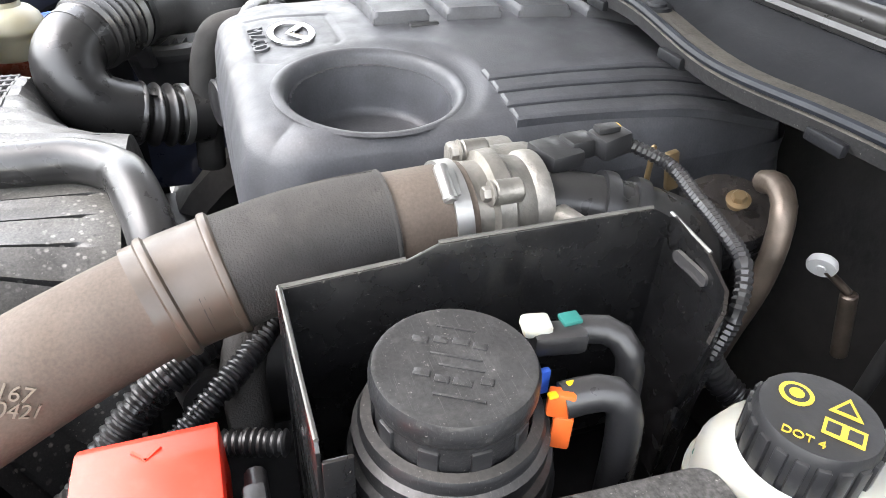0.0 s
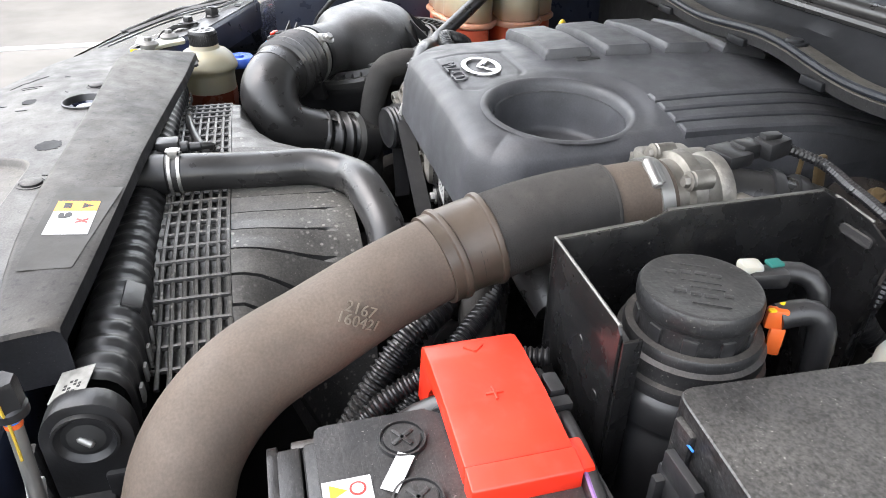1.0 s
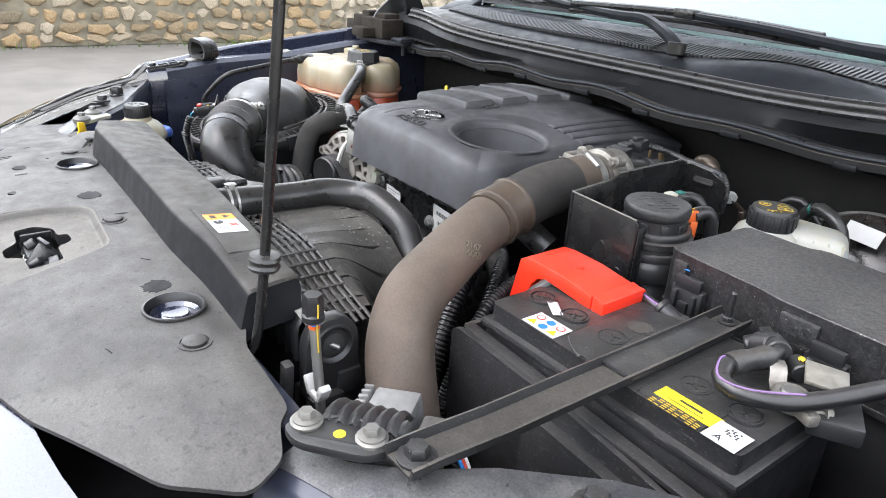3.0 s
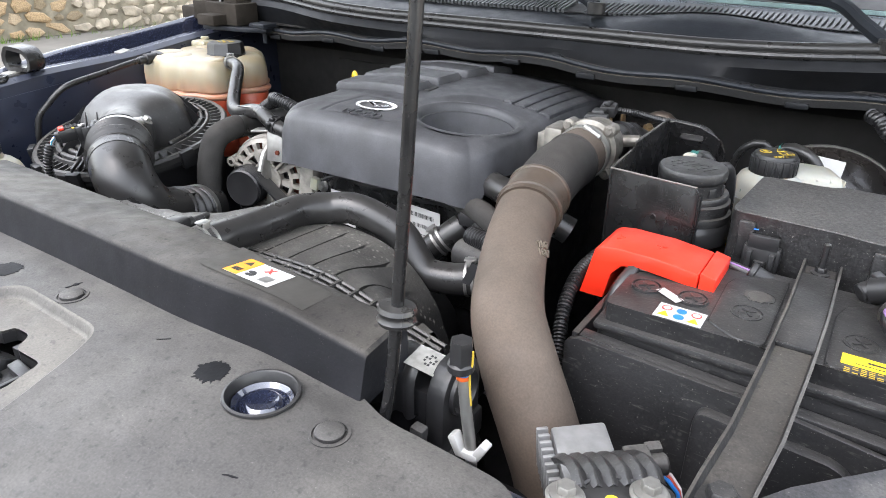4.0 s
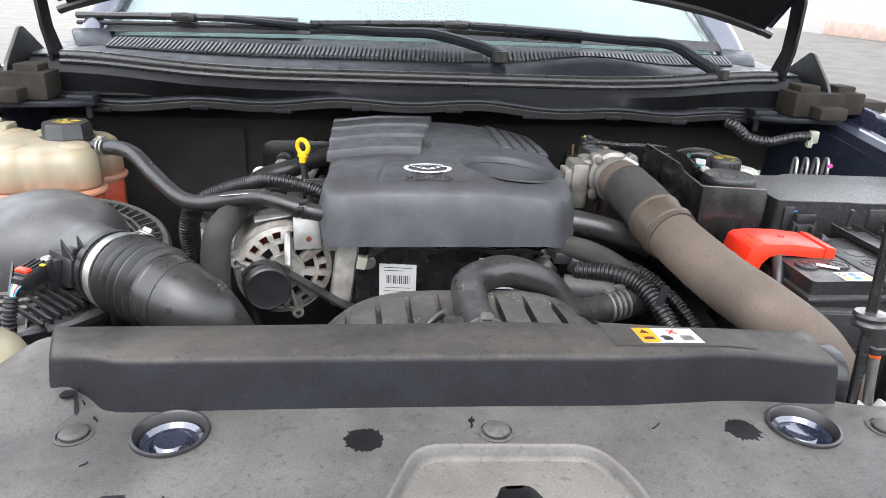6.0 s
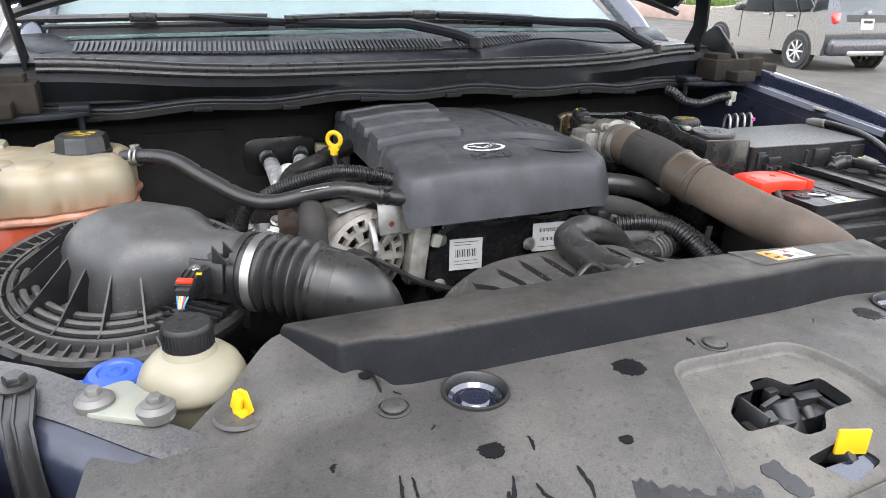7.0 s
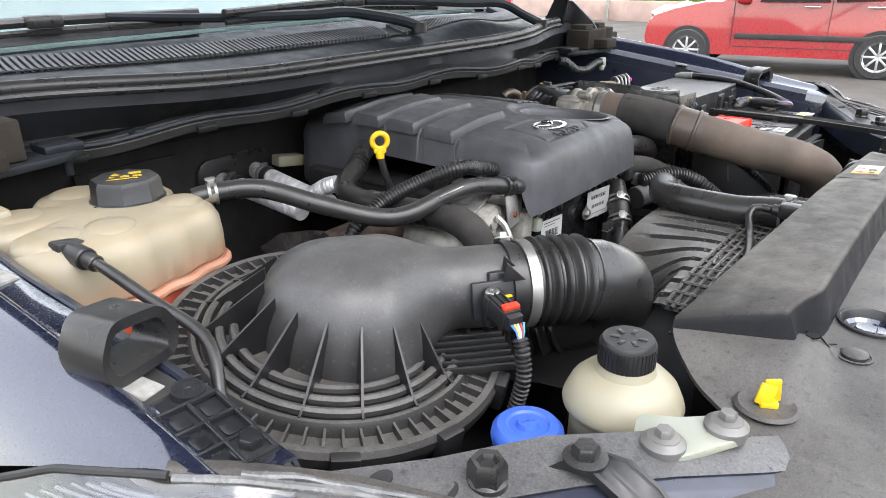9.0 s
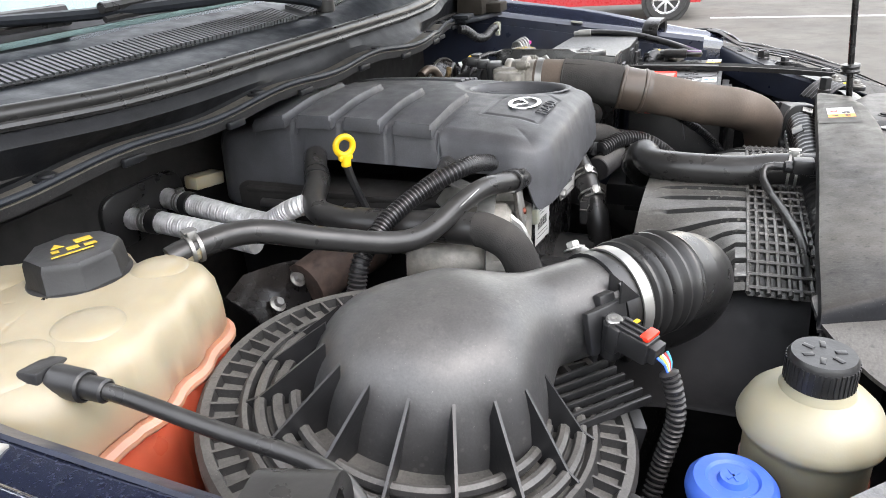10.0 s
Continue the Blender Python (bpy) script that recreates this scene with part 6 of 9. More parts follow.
part("clamp_screw", join(box((0.285, 0.547, 1.155), (0.022, 0.012, 0.010), 0.002, (0, 30, 0)), cyl((0.272, 0.545, 1.163), (0.298, 0.545, 1.15), 0.005)), M_STEEL, ih)
for t_, at, up in (("2167", (0.3413, 0.2825, 1.0971), (-0.555, 0.425, 0.723)), ("160421", (0.3460, 0.2803, 1.0889), (-0.40, 0.40, 0.83))):
    stamp = lettering(t_, 0.0125, frame_at(at, (0.13, 0.90, -0.43), up), M_HOSEINK, ih, "stamped_number", 0.0004)
    foot, along = Vector((0.297, 0.310, 1.086)), (Vector((0.319, 0.252, 1.070)) - Vector((0.297, 0.310, 1.086))).normalized()
    face = (Vector((0.13, 0.90, -0.43)).cross(Vector(up))).normalized()
    for v in stamp.data.vertices:
        w = v.co + ORIGIN[ih]
        front = (w - Vector(at)).dot(face) > 0
        axis = foot + along * (w - foot).dot(along)
        v.co = axis + (w - axis).normalized() * (0.0383 if front else 0.0368) - ORIGIN[ih]

# ---- air filter ----
af = thing("air_filter_housing", (-0.62, 0.455, 0.85), "large round black ribbed plastic air filter housing", "air filter")
FC = Vector((-0.621, 0.433, 1.034))
FM = Matrix.Translation(FC) @ pose(0, 0, 0, 10.6, 0.5, 0)
part("base", lathe([(0, -0.16), (0.15, -0.16), (0.163, -0.03), (0.178, -0.026), (0.180, -0.020), (0.178, -0.014), (0.174, -0.012)], FM, 64), M_BLACK, af)
part("lid", lathe([(0.183, -0.014), (0.184, -0.004), (0.180, 0.001), (0.173, 0.001), (0.170, -0.007), (0.154, -0.007), (0.151, 0.001), (0.148, 0.005), (0.144, 0.005), (0.140, -0.002), (0.05, 0.002), (0, 0.002)], FM, 72), M_LID, af)
DC = Vector((-0.598, 0.436, 1.034))
DO = Vector((DC.x - FC.x, DC.y - FC.y))


def lid_reach(a, radius):
    """Distance from the dome's axis to a circle round the lid's axis, along the direction a."""
    b = DO.x * math.cos(a) + DO.y * math.sin(a)
    k = b * b - DO.length_squared + radius ** 2
    return -b + math.sqrt(k) if k > 0 else 0.0


for k in range(18):
    a = 2 * math.pi * k / 18 + 0.16
    c, s = math.cos(a), math.sin(a)
    out = lid_reach(a, 0.147)
    if c * 0.727 - s * 0.687 < 0.80 and out > 0.105:
        h = min(0.050, 0.022 + 0.40 * (out - 0.10))
        part("web", prism([(0.090, -0.004), (out, -0.004), (out - 0.002, 0.006), (out - 0.012, 0.009), (0.094, 0.012 + h)], -0.0012, 0.0012, 0, m=FM @ Matrix.Translation((DO.x, DO.y, 0)) @ frame_at((0, 0, 0), (c, s, 0), (0, 0, 1))), M_BLACK, af)


def ring_runs(radius):
    """The stretches of a ring on the lid that stay clear of the dome and its duct."""
    runs, run = [], []
    for i in range(145):
        a = 2 * math.pi * i / 144 + 0.9
        p = Vector((radius * math.cos(a), radius * math.sin(a)))
        q = p - DO
        duct = q.x * 0.727 - q.y * 0.687 > 0.0 and abs(q.x * 0.687 + q.y * 0.727) < 0.060
        if q.length > 0.106 and not duct:
            run.append(p)
        elif run:
            runs.append(run)
            run = []
    return [r for r in runs + [run] if len(r) > 3]


for rr, hz in ((0.134, 0.004), (0.120, 0.006), (0.106, 0.008)):
    for run in ring_runs(rr):
        part("ring_rib", moved(tube([(p.x, p.y, hz) for p in run], lambda f, s_: 0.0054 * (0.6 if f < 0.02 or f > 0.98 else 1.0), seg=8, step=0.008), FM), M_LID, af)
for k in range(60):
    a = 2 * math.pi * k / 60
    part("rim_tooth", moved(box((0.162 * math.cos(a), 0.162 * math.sin(a), -0.003), (0.024, 0.0024, 0.009), 0.0, (0, 0, math.degrees(a))), FM), M_LID, af)
for k in range(6):
    part("flat_slat", box((-0.536 - 0.0065 * k, 0.325 - 0.0085 * k, 1.024 - 0.0016 * k), (0.085, 0.004, 0.008), 0.001, (0, 0, -43)), M_BLACK, af)
for k in range(5):
    a = -2.3 + 0.55 * k
    part("clip_tab", moved(box((0.186 * math.cos(a), 0.186 * math.sin(a), -0.012), (0.012, 0.026, 0.032), 0.002, (0, 0, math.degrees(a))), FM), M_BLACK, af)
# smooth dome that runs into the outlet duct
def dome_rows():
    d, rows = Vector((0.727, -0.687)), []
    for i in range(61):
        s = -0.1045 + (0.1045 + 0.190) * i / 60
        k = step01(0.035, 0.118, s)
        back = (max(0.0, 1 - (abs(min(0, s)) / 0.1048) ** 2)) ** 0.5
        w = (0.104 * back) * (1 - k) + 0.0455 * k
        crown = (max(0.0, 1 - (abs(min(0, s)) / 0.1048) ** 3.0)) ** (1 / 2.6)
        zt = 1.0 + (0.1245 - 0.0125 * k) * crown
        zc, zb = 1.0 + 0.066 * k, 0.995 + 0.025 * k
        p = 2.7 - 0.7 * k
        row = []
        for j in range(40):
            a = 2 * math.pi * j / 40
            c, n_ = math.cos(a), math.sin(a)
            u = w * math.copysign(abs(c) ** (2 / p), c)
            v = zc + (zt - zc) * abs(n_) ** (2 / p) if n_ >= 0 else zc - (zc - zb) * abs(n_) ** (2 / p)
            row.append((-0.598 + d.x * s - d.y * u, 0.436 + d.y * s + d.x * u, v))
        rows.append(row)
    return rows


part("dome", loft(dome_rows(), True), mat("matt_black_dome_plastic", (0.038, 0.0375, 0.038), 0.40, dust=0.40, dustcol=(0.125, 0.119, 0.112), bump=0.08, patch=0.25, speck=0.35, grain=0.12, drops=0.12), af, "smooth black dome and outlet duct")
part("duct_flange", lathe([(0.045, -0.005), (0.050, -0.005), (0.050, 0.005), (0.045, 0.005)], axis_pose((-0.47, 0.314, 1.066), (-0.455, 0.302, 1.066)), 32), M_BLACK, af)
ms = thing("air_flow_sensor", (-0.535, 0.283, 1.05), "black air flow sensor with a red locking tab", "sensor")
part("flange", join(box((-0.524, 0.296, 1.074), (0.046, 0.008, 0.040), 0.002, (-12, 0, -36)), box((-0.512, 0.300, 1.090), (0.018, 0.010, 0.020), 0.002, (-12, 0, -36))), M_BLACK, ms)
part("screw_barrel", join(cyl((-0.536, 0.290, 1.052), (-0.537, 0.288, 1.088), 0.0088), box((-0.530, 0.288, 1.070), (0.014, 0.020, 0.036), 0.002, (0, 0, -36))), M_BLACK, ms)
part("screw", join(lathe([(0, 0.0), (0.0072, 0.0), (0.0074, 0.0018), (0.0058, 0.0035), (0.0026, 0.0035), (0.0020, 0.0018), (0, 0.0018)], frame_at((-0.537, 0.2878, 1.0885), (1, 0, 0.15), (0, 1, 0.1)), 18)), M_STEEL, ms, "bright star head screw")
part("plug_body", join(box((-0.5455, 0.270, 1.077), (0.022, 0.036, 0.022), 0.003, (8, 0, -24.7)), box((-0.5395, 0.283, 1.077), (0.026, 0.012, 0.026), 0.003, (8, 0, -24.7)), box((-0.5520, 0.254, 1.0745), (0.017, 0.014, 0.016), 0.002, (8, 0, -24.7))), M_BLACK, ms)
for k in range(3):
    part("plug_rib", box((-0.5530 + 0.0062 * k, 0.2735 - 0.0028 * k, 1.0890), (0.0018, 0.026, 0.0030), 0.0005, (8, 0, -24.7)), M_BLACK, ms)
part("locking_tab", box((-0.5505, 0.2575, 1.0880), (0.019, 0.0090, 0.0045), 0.0018, (8, 0, -24.7)), M_RED, ms, "red locking tab")
part("code_plate", box((-0.5445, 0.2840, 1.0805), (0.006, 0.002, 0.012), 0.0004, (8, 0, -36)), M_PANEL, ms)
for k, c in enumerate(((0.05, 0.15, 0.6), (0.6, 0.5, 0.05), (0.5, 0.5, 0.5), (0.35, 0.02, 0.02), (0.05, 0.30, 0.45))):
    part("wire", tube([(-0.561 + 0.003 * k, 0.2495 - 0.0016 * k, 1.074), (-0.561 + 0.0018 * k, 0.243 - 0.001 * k, 1.068), (-0.562 + 0.001 * k, 0.239, 1.056)], 0.0012, seg=6), mat("sensor_wire_%s" % ("blue", "yellow", "grey", "red", "teal")[k], c, 0.4), ms)
for k in range(2):
    part("sensor_fin", prism([(0.0, 0.0), (0.024, 0.0), (0.002, 0.022)], 0, 0.0025, 0.0006, m=frame_at((-0.516 + 0.014 * k, 0.288 + 0.012 * k, 1.094), (0.75, -0.62, 0), (0, 0, 1))), M_BLACK, ms)
part("paint_mark", box((-0.534, 0.270, 1.0892), (0.007, 0.004, 0.0016), 0.0005, (8, 0, -24.7)), M_YELLOW, ms)
solo("sensor_loom", tube([(-0.560, 0.240, 1.062), (-0.562, 0.235, 1.048), (-0.566, 0.231, 1.02), (-0.575, 0.24, 0.97), (-0.60, 0.25, 0.92)], corrugated(0.0075, 0.0009, 0.005), step=0.0012, seg=10), M_LOOM, (-0.575, 0.24, 0.92), "black corrugated wiring loom below a sensor", "cable")
bl = thing("intake_hose", (-0.36, 0.24, 0.9), "black rubber intake bellows with a steel band clamp", "hose")
BL = [(-0.468, 0.312, 1.066), (-0.44, 0.291, 1.065), (-0.405, 0.266, 1.062), (-0.375, 0.246, 1.056), (-0.350, 0.236, 1.040), (-0.334, 0.242, 1.010), (-0.332, 0.264, 0.985), (-0.341, 0.305, 0.966), (-0.354, 0.345, 0.953), (-0.372, 0.400, 0.942)]
part("bellows", tube(BL[:4], lambda f, s: 0.0485 + (0.0043 * math.sin(2 * math.pi * (f - 0.22) * 8.65) if 0.22 < f < 0.80 else -0.0012), seg=40, step=0.0018), M_RUBBER, bl)
part("elbow", tube(BL[2:8], lambda f, s: 0.0469 - 0.004 * f, seg=36, step=0.006), M_RUBBER, bl)
part("lower_bellows", tube(BL[6:], lambda f, s: 0.0415 + (0.0045 * math.sin(2 * math.pi * (f - 0.30) * 7.0) if 0.30 < f < 0.75 else 0.0), seg=36, step=0.0022), M_RUBBER, bl)
part("lower_clamp", lathe([(0.0425, -0.005), (0.0450, -0.005), (0.0450, 0.005), (0.0425, 0.005)], axis_pose((-0.3605, 0.366, 0.9490), (-0.372, 0.400, 0.942)), 36), M_STEEL, bl)
part("band_clamp", lathe([(0.0485, -0.006), (0.0505, -0.006), (0.0505, 0.006), (0.0485, 0.006)], axis_pose((-0.456, 0.303, 1.0655), (-0.44, 0.291, 1.065)), 40), M_STEEL, bl)
part("clamp_screw", join(hexbolt((-0.434, 0.343, 1.102), 0.007, (0.4, 0.4, 0.8)), box((-0.442, 0.334, 1.103), (0.02, 0.012, 0.010), 0.002, (0, 0, 45))), M_STEEL, bl)


# ---- battery corner ----
batt = thing("battery", (0.58, 0.32, 0.87), "dusty black car battery with coloured labels", "battery")
part("case", box((0.580, 0.318, 0.962), (0.306, 0.172, 0.185), 0.008, seg=3), M_BATT, batt)
part("lid_rim", box((0.580, 0.317, 1.052), (0.312, 0.178, 0.010), 0.004), M_BATT, batt)
part("lid", sheet(rounded([(0.432, 0.236), (0.728, 0.236), (0.728, 0.400), (0.432, 0.400)], 0.008, 3), [], lambda x, y: 1.0765, 0.020, 0.05), M_BATT, batt)
for x in (0.456, 0.503, 0.554, 0.602, 0.651, 0.700):
    plug = part("cell_plug", lathe([(0, 0.0022), (0.0118, 0.0022), (0.0124, 0.0008), (0.0136, 0.0008), (0.0140, 0.0026), (0.0152, 0.0026), (0.0156, 0.0), (0.0156, -0.002)], pose(x, 0.290, 1.0768), 26), M_BATT, batt)
    part("slot", join(box((x, 0.290, 1.0794), (0.017, 0.003, 0.0014), 0.0004, (0, 0, 35)), box((x, 0.290, 1.0794), (0.003, 0.017, 0.0014), 0.0004, (0, 0, 35))), M_BATT, plug)
part("filler_eye", lathe([(0.004, 0), (0.011, 0.001), (0.013, 0.0025), (0.0135, 0)], pose(0.560, 0.331, 1.0766), 22), M_BATT, batt)
for panel_loop in ([(0.553, 0.2375), (0.526, 0.256), (0.524, 0.345), (0.530, 0.366), (0.553, 0.381), (0.578, 0.381), (0.578, 0.2375)], [(0.627, 0.2375), (0.627, 0.335), (0.634, 0.362), (0.655, 0.372), (0.690, 0.366), (0.690, 0.2375)]):
    part("lid_panel", prism(rounded(panel_loop[::-1], 0.006, 3), 1.0745, 1.0785, 0.0012), M_BATT, batt)
    # Thin black line on the lid paints the shade of a groove.
    part("lid_groove", tube([(x, y, 1.0768) for x, y in rounded(panel_loop, 0.008, 3)], 0.0013, seg=6), M_INKSHADE, batt)
part("dirt_splash", prism([(0.556 + 0.013 * math.cos(0.3 * k) * (1 + 0.10 * math.sin(2.3 * k)), 0.331 + 0.013 * math.sin(0.3 * k) * (1 + 0.10 * math.sin(2.3 * k))) for k in range(21)], 1.0784, 1.0789), M_BARDUST, batt, "pale dried dirt splash")
lm = frame_at((0.501, 0.2515, 1.0772), (1, 0, 0), (0, 1, 0))
bl_ = label_plate(0.045, 0.029, lm, batt, "hazard_label", M_WHITE, "white hazard symbol label")
ink(bl_, lm, [(M_LBLYELLOW, tri(-0.014, -0.006, 0.011)), (M_LBLYELLOW, tri(0.014, -0.006, 0.011)), (M_LBLBLUE, circle(0, 0.006, 0.005, 16)), (M_LBLBLUE, circle(0, -0.006, 0.005, 16)),
              (M_LBLRED, circle(-0.014, 0.006, 0.005, 16)), (M_LBLRED, circle(0.014, 0.006, 0.005, 16))])
for x in (-0.014, 0.014):
    part("print", moved(prism(circle(x, 0.006, 0.0037, 14), 0.0004, 0.0007), lm), M_WHITE, bl_)
lm = frame_at((0.482, 0.2822, 1.0790), (0.845, -0.535, 0), (0.535, 0.845, 0))
label_plate(0.029, 0.011, lm, batt, "paper_strip", M_WHITE, "small torn white paper strip")
lm = frame_at((0.667, 0.2555, 1.0790), (1, 0, 0), (0, 1, 0))
yl = label_plate(0.058, 0.018, lm, batt, "yellow_label", M_LBLYELLOW, "yellow maker's label")
ink(yl, lm, [(M_INKSHADE, rect(0.002, 0.0015, 0.022, 0.0026)), (M_INKSHADE, rect(0, -0.0045, 0.036, 0.0008))])
ink(yl, frame_at((0.665, 0.2395, 1.0790), (1, 0, 0), (0, 1, 0)), [(M_DIMYELLOW, rect(-0.0215 + 0.0062 * k, y, 0.0045, 0.0012)) for k in range(8) for y in (0.0035, 0.0005, -0.0025, -0.0055) if (k * 5 + int(y * 2000)) % 7])
lm = frame_at((0.709, 0.248, 1.0792), (1, 0, 0), (0, 1, 0))
ql = label_plate(0.030, 0.030, lm, batt, "white_label", M_WHITE, "white code label with a letter A")
ink(ql, lm, [(M_INKSHADE, rect(-0.004 + 0.0026 * (k % 5), 0.010 - 0.0026 * (k // 5), 0.0016, 0.0016)) for k in range(0, 20, 1) if (k * 7) % 3])
lettering("A", 0.011, lm @ pose(-0.004, -0.008, 0.0004), M_INKSHADE, ql, "letter", 0.0001)
part("positive_post", join(cyl((0.445, 0.352, 1.07), (0.445, 0.352, 1.088), 0.009), box((0.432, 0.33, 1.082), (0.03, 0.02, 0.008), 0.002)), M_ALU, batt)
part("negative_post", cyl((0.714, 0.333, 1.072), (0.714, 0.333, 1.095), 0.0092), M_ALU, batt)

tray = thing("battery_box", (0.57, 0.32, 0.8), "dusty black plastic battery box", "box")
part("front_wall", prism(rounded([(0.408, 0.80), (0.60, 0.80), (0.735, 0.80), (0.735, 1.020), (0.66, 1.030), (0.57, 1.040), (0.418, 1.046), (0.406, 1.040)], 0.008), 0, 0.007, 0.002, m=frame_at((0, 0.211, 0), (1, 0, 0), (0, 0, 1))), M_BATT, tray)
part("side_wall", box((0.411, 0.31, 0.925), (0.008, 0.18, 0.235), 0.002), M_DUSTY, tray)
part("rim_ledge", box((0.575, 0.2185, 1.036), (0.315, 0.016, 0.006), 0.002, (0, 3, 0)), M_BATT, tray)
part("front_bulge", prism(rounded([(0.540, 0.80), (0.672, 0.80), (0.672, 1.000), (0.655, 1.012), (0.540, 1.020)], 0.012, 4), 0, 0.014, 0.004, m=frame_at((0, 0.2045, 0), (1, 0, 0), (0, 0, 1))), M_BATT, tray)
part("floor_plate", box((0.57, 0.32, 0.845), (0.34, 0.24, 0.05), 0.005), M_BLACK, tray)

red = thing("terminal_cover", (0.45, 0.355, 1.03), "bright red plastic battery terminal cover", "terminal cover")
RC = [(0.374, 1.034), (0.384, 1.078), (0.387, 1.0915), (0.394, 1.0960), (0.410, 1.0980), (0.455, 1.0970), (0.499, 1.0915), (0.499, 1.0745), (0.437, 1.081), (0.418, 1.078), (0.408, 1.066), (0.402, 1.034)]
part("top", prism(RC, -0.386, -0.318, 0.0016, 2, m=frame_at((0, 0, 0), (1, 0, 0), (0, 0, 1))), M_RED, red)
part("end_block", prism([(0.5005, 1.0735), (0.5165, 1.0715), (0.5165, 1.0905), (0.5005, 1.0940)], -0.3855, -0.3175, 0.0014, 2, m=frame_at((0, 0, 0), (1, 0, 0), (0, 0, 1))), M_RED, red)
part("plus_mark", join(box((0.450, 0.352, 1.0978), (0.012, 0.0018, 0.0015), 0.0004), box((0.450, 0.352, 1.0978), (0.0018, 0.012, 0.0015), 0.0004)), M_RED, red)
part("arrow_mark", join(box((0.405, 0.3485, 1.0977), (0.010, 0.0015, 0.0015), 0, (0, 0, 45)), box((0.405, 0.3548, 1.0977), (0.010, 0.0015, 0.0015), 0, (0, 0, -45))), M_RED, red)
part("hinge_clip", box((0.500, 0.391, 1.081), (0.026, 0.010, 0.012), 0.003), M_RED, red)

hd = thing("battery_hold_down", (0.604, 0.2, 1.05), "black painted steel battery hold-down bar", "bracket")
part("bar", thick(loft([[(x - 0.019, y, z + 0.010), (x - 0.0165, y, z), (x + 0.0165, y, z), (x + 0.019, y, z + 0.010)] for x, y, z in ((0.589, 0.012, 1.070), (0.591, 0.04, 1.072), (0.597, 0.10, 1.075), (0.601, 0.20, 1.0790), (0.603, 0.30, 1.0800), (0.602, 0.43, 1.0800))]), 0.0025), M_BARDUST, hd)
part("pad", box((0.6028, 0.318, 1.0845), (0.036, 0.162, 0.006), 0.002), M_BATT, hd)
part("stud", join(cyl((0.602, 0.415, 1.05), (0.602, 0.415, 1.118), 0.0035), hexbolt((0.602, 0.415, 1.083), 0.006)), M_BATT, hd)
part("bar_bolt", hexbolt((0.590, 0.028, 1.0735), 0.010), M_BATT, hd)
nc = thing("battery_cable", (0.72, 0.35, 1.07), "black battery cable with a purple stripe", "cable")
part("cable", tube([(0.814, 0.572, 1.128), (0.818, 0.541, 1.129), (0.802, 0.455, 1.126), (0.768, 0.374, 1.114), (0.732, 0.314, 1.101), (0.700, 0.288, 1.097), (0.678, 0.283, 1.099), (0.666, 0.302, 1.102), (0.671, 0.335, 1.102), (0.678, 0.360, 1.100), (0.673, 0.380, 1.098), (0.656, 0.389, 1.092), (0.646, 0.392, 1.065)], 0.0078, seg=12), M_LOOM, nc)
part("stripe", tube([(0.732, 0.313, 1.1085), (0.700, 0.286, 1.1045), (0.675, 0.279, 1.1055), (0.661, 0.301, 1.1085), (0.663, 0.315, 1.1085)], 0.0011, seg=6, step=0.003), mat("purple_stripe", (0.17, 0.10, 0.22), 0.6), nc)
part("heat_shrink", tube([(0.6665, 0.308, 1.102), (0.669, 0.325, 1.102), (0.674, 0.345, 1.101), (0.677, 0.357, 1.100)], lambda f, d: 0.0105 + 0.0008 * math.sin(f * 9.0), seg=14), M_BARDUST, nc)
part("plug", join(cyl((0.678, 0.374, 1.099), (0.668, 0.386, 1.096), 0.0120), cyl((0.669, 0.384, 1.098), (0.650, 0.391, 1.088), 0.0135), cyl((0.650, 0.391, 1.090), (0.640, 0.384, 1.085), 0.0095), box((0.654, 0.394, 1.102), (0.014, 0.012, 0.005), 0.001, (0, 20, -30))), M_BLACK, nc, "black angled plug")
part("code_plate", box((0.724, 0.370, 1.1000), (0.036, 0.028, 0.004), 0.0008, (14, 6, 30)), M_OLDTAG, nc, "soiled white code plate")
for k in range(4):
    part("code_bar", box((0.7215 + 0.0016 * k, 0.3765 - 0.004 * k, 1.1028 - 0.0009 * k), (0.018 - 0.003 * (k % 2), 0.0012, 0.0008), 0, (14, 6, 30)), M_INKSHADE, nc)
part("brass_lug", thick(loft([[(x - 0.006, y - 0.004, z), (x + 0.006, y + 0.004, z)] for x, y, z in ((0.683, 0.358, 1.1015), (0.689, 0.352, 1.1012), (0.6925, 0.348, 1.0975), (0.6955, 0.345, 1.0885), (0.6990, 0.341, 1.0860), (0.7080, 0.332, 1.0860))]), 0.0022), M_ALUDULL, nc, "bent pale metal lug")
part("connector", join(cyl((0.690, 0.384, 1.092), (0.706, 0.366, 1.094), 0.0095), cyl((0.690, 0.385, 1.091), (0.684, 0.393, 1.083), 0.0075), box((0.700, 0.376, 1.1035), (0.010, 0.008, 0.003), 0.001, (0, 0, 40))), M_BLACK, nc)
part("paint_dot", cyl((0.6985, 0.3735, 1.1025), (0.6985, 0.3735, 1.1058), 0.0032), M_LBLYELLOW, nc)
part("clamp_body", join(lathe([(0.0095, 0), (0.0165, 0), (0.0175, 0.003), (0.0165, 0.012), (0.0140, 0.014), (0.0095, 0.013)], pose(0.714, 0.333, 1.080), 24), box((0.732, 0.322, 1.087), (0.026, 0.012, 0.012), 0.003, (0, 0, -25)), cyl((0.722, 0.316, 1.088), (0.742, 0.336, 1.088), 0.0042), hexbolt((0.741, 0.335, 1.088), 0.006, (0.7, 0.7, 0))), M_ALUDULL, nc, "cast battery clamp")
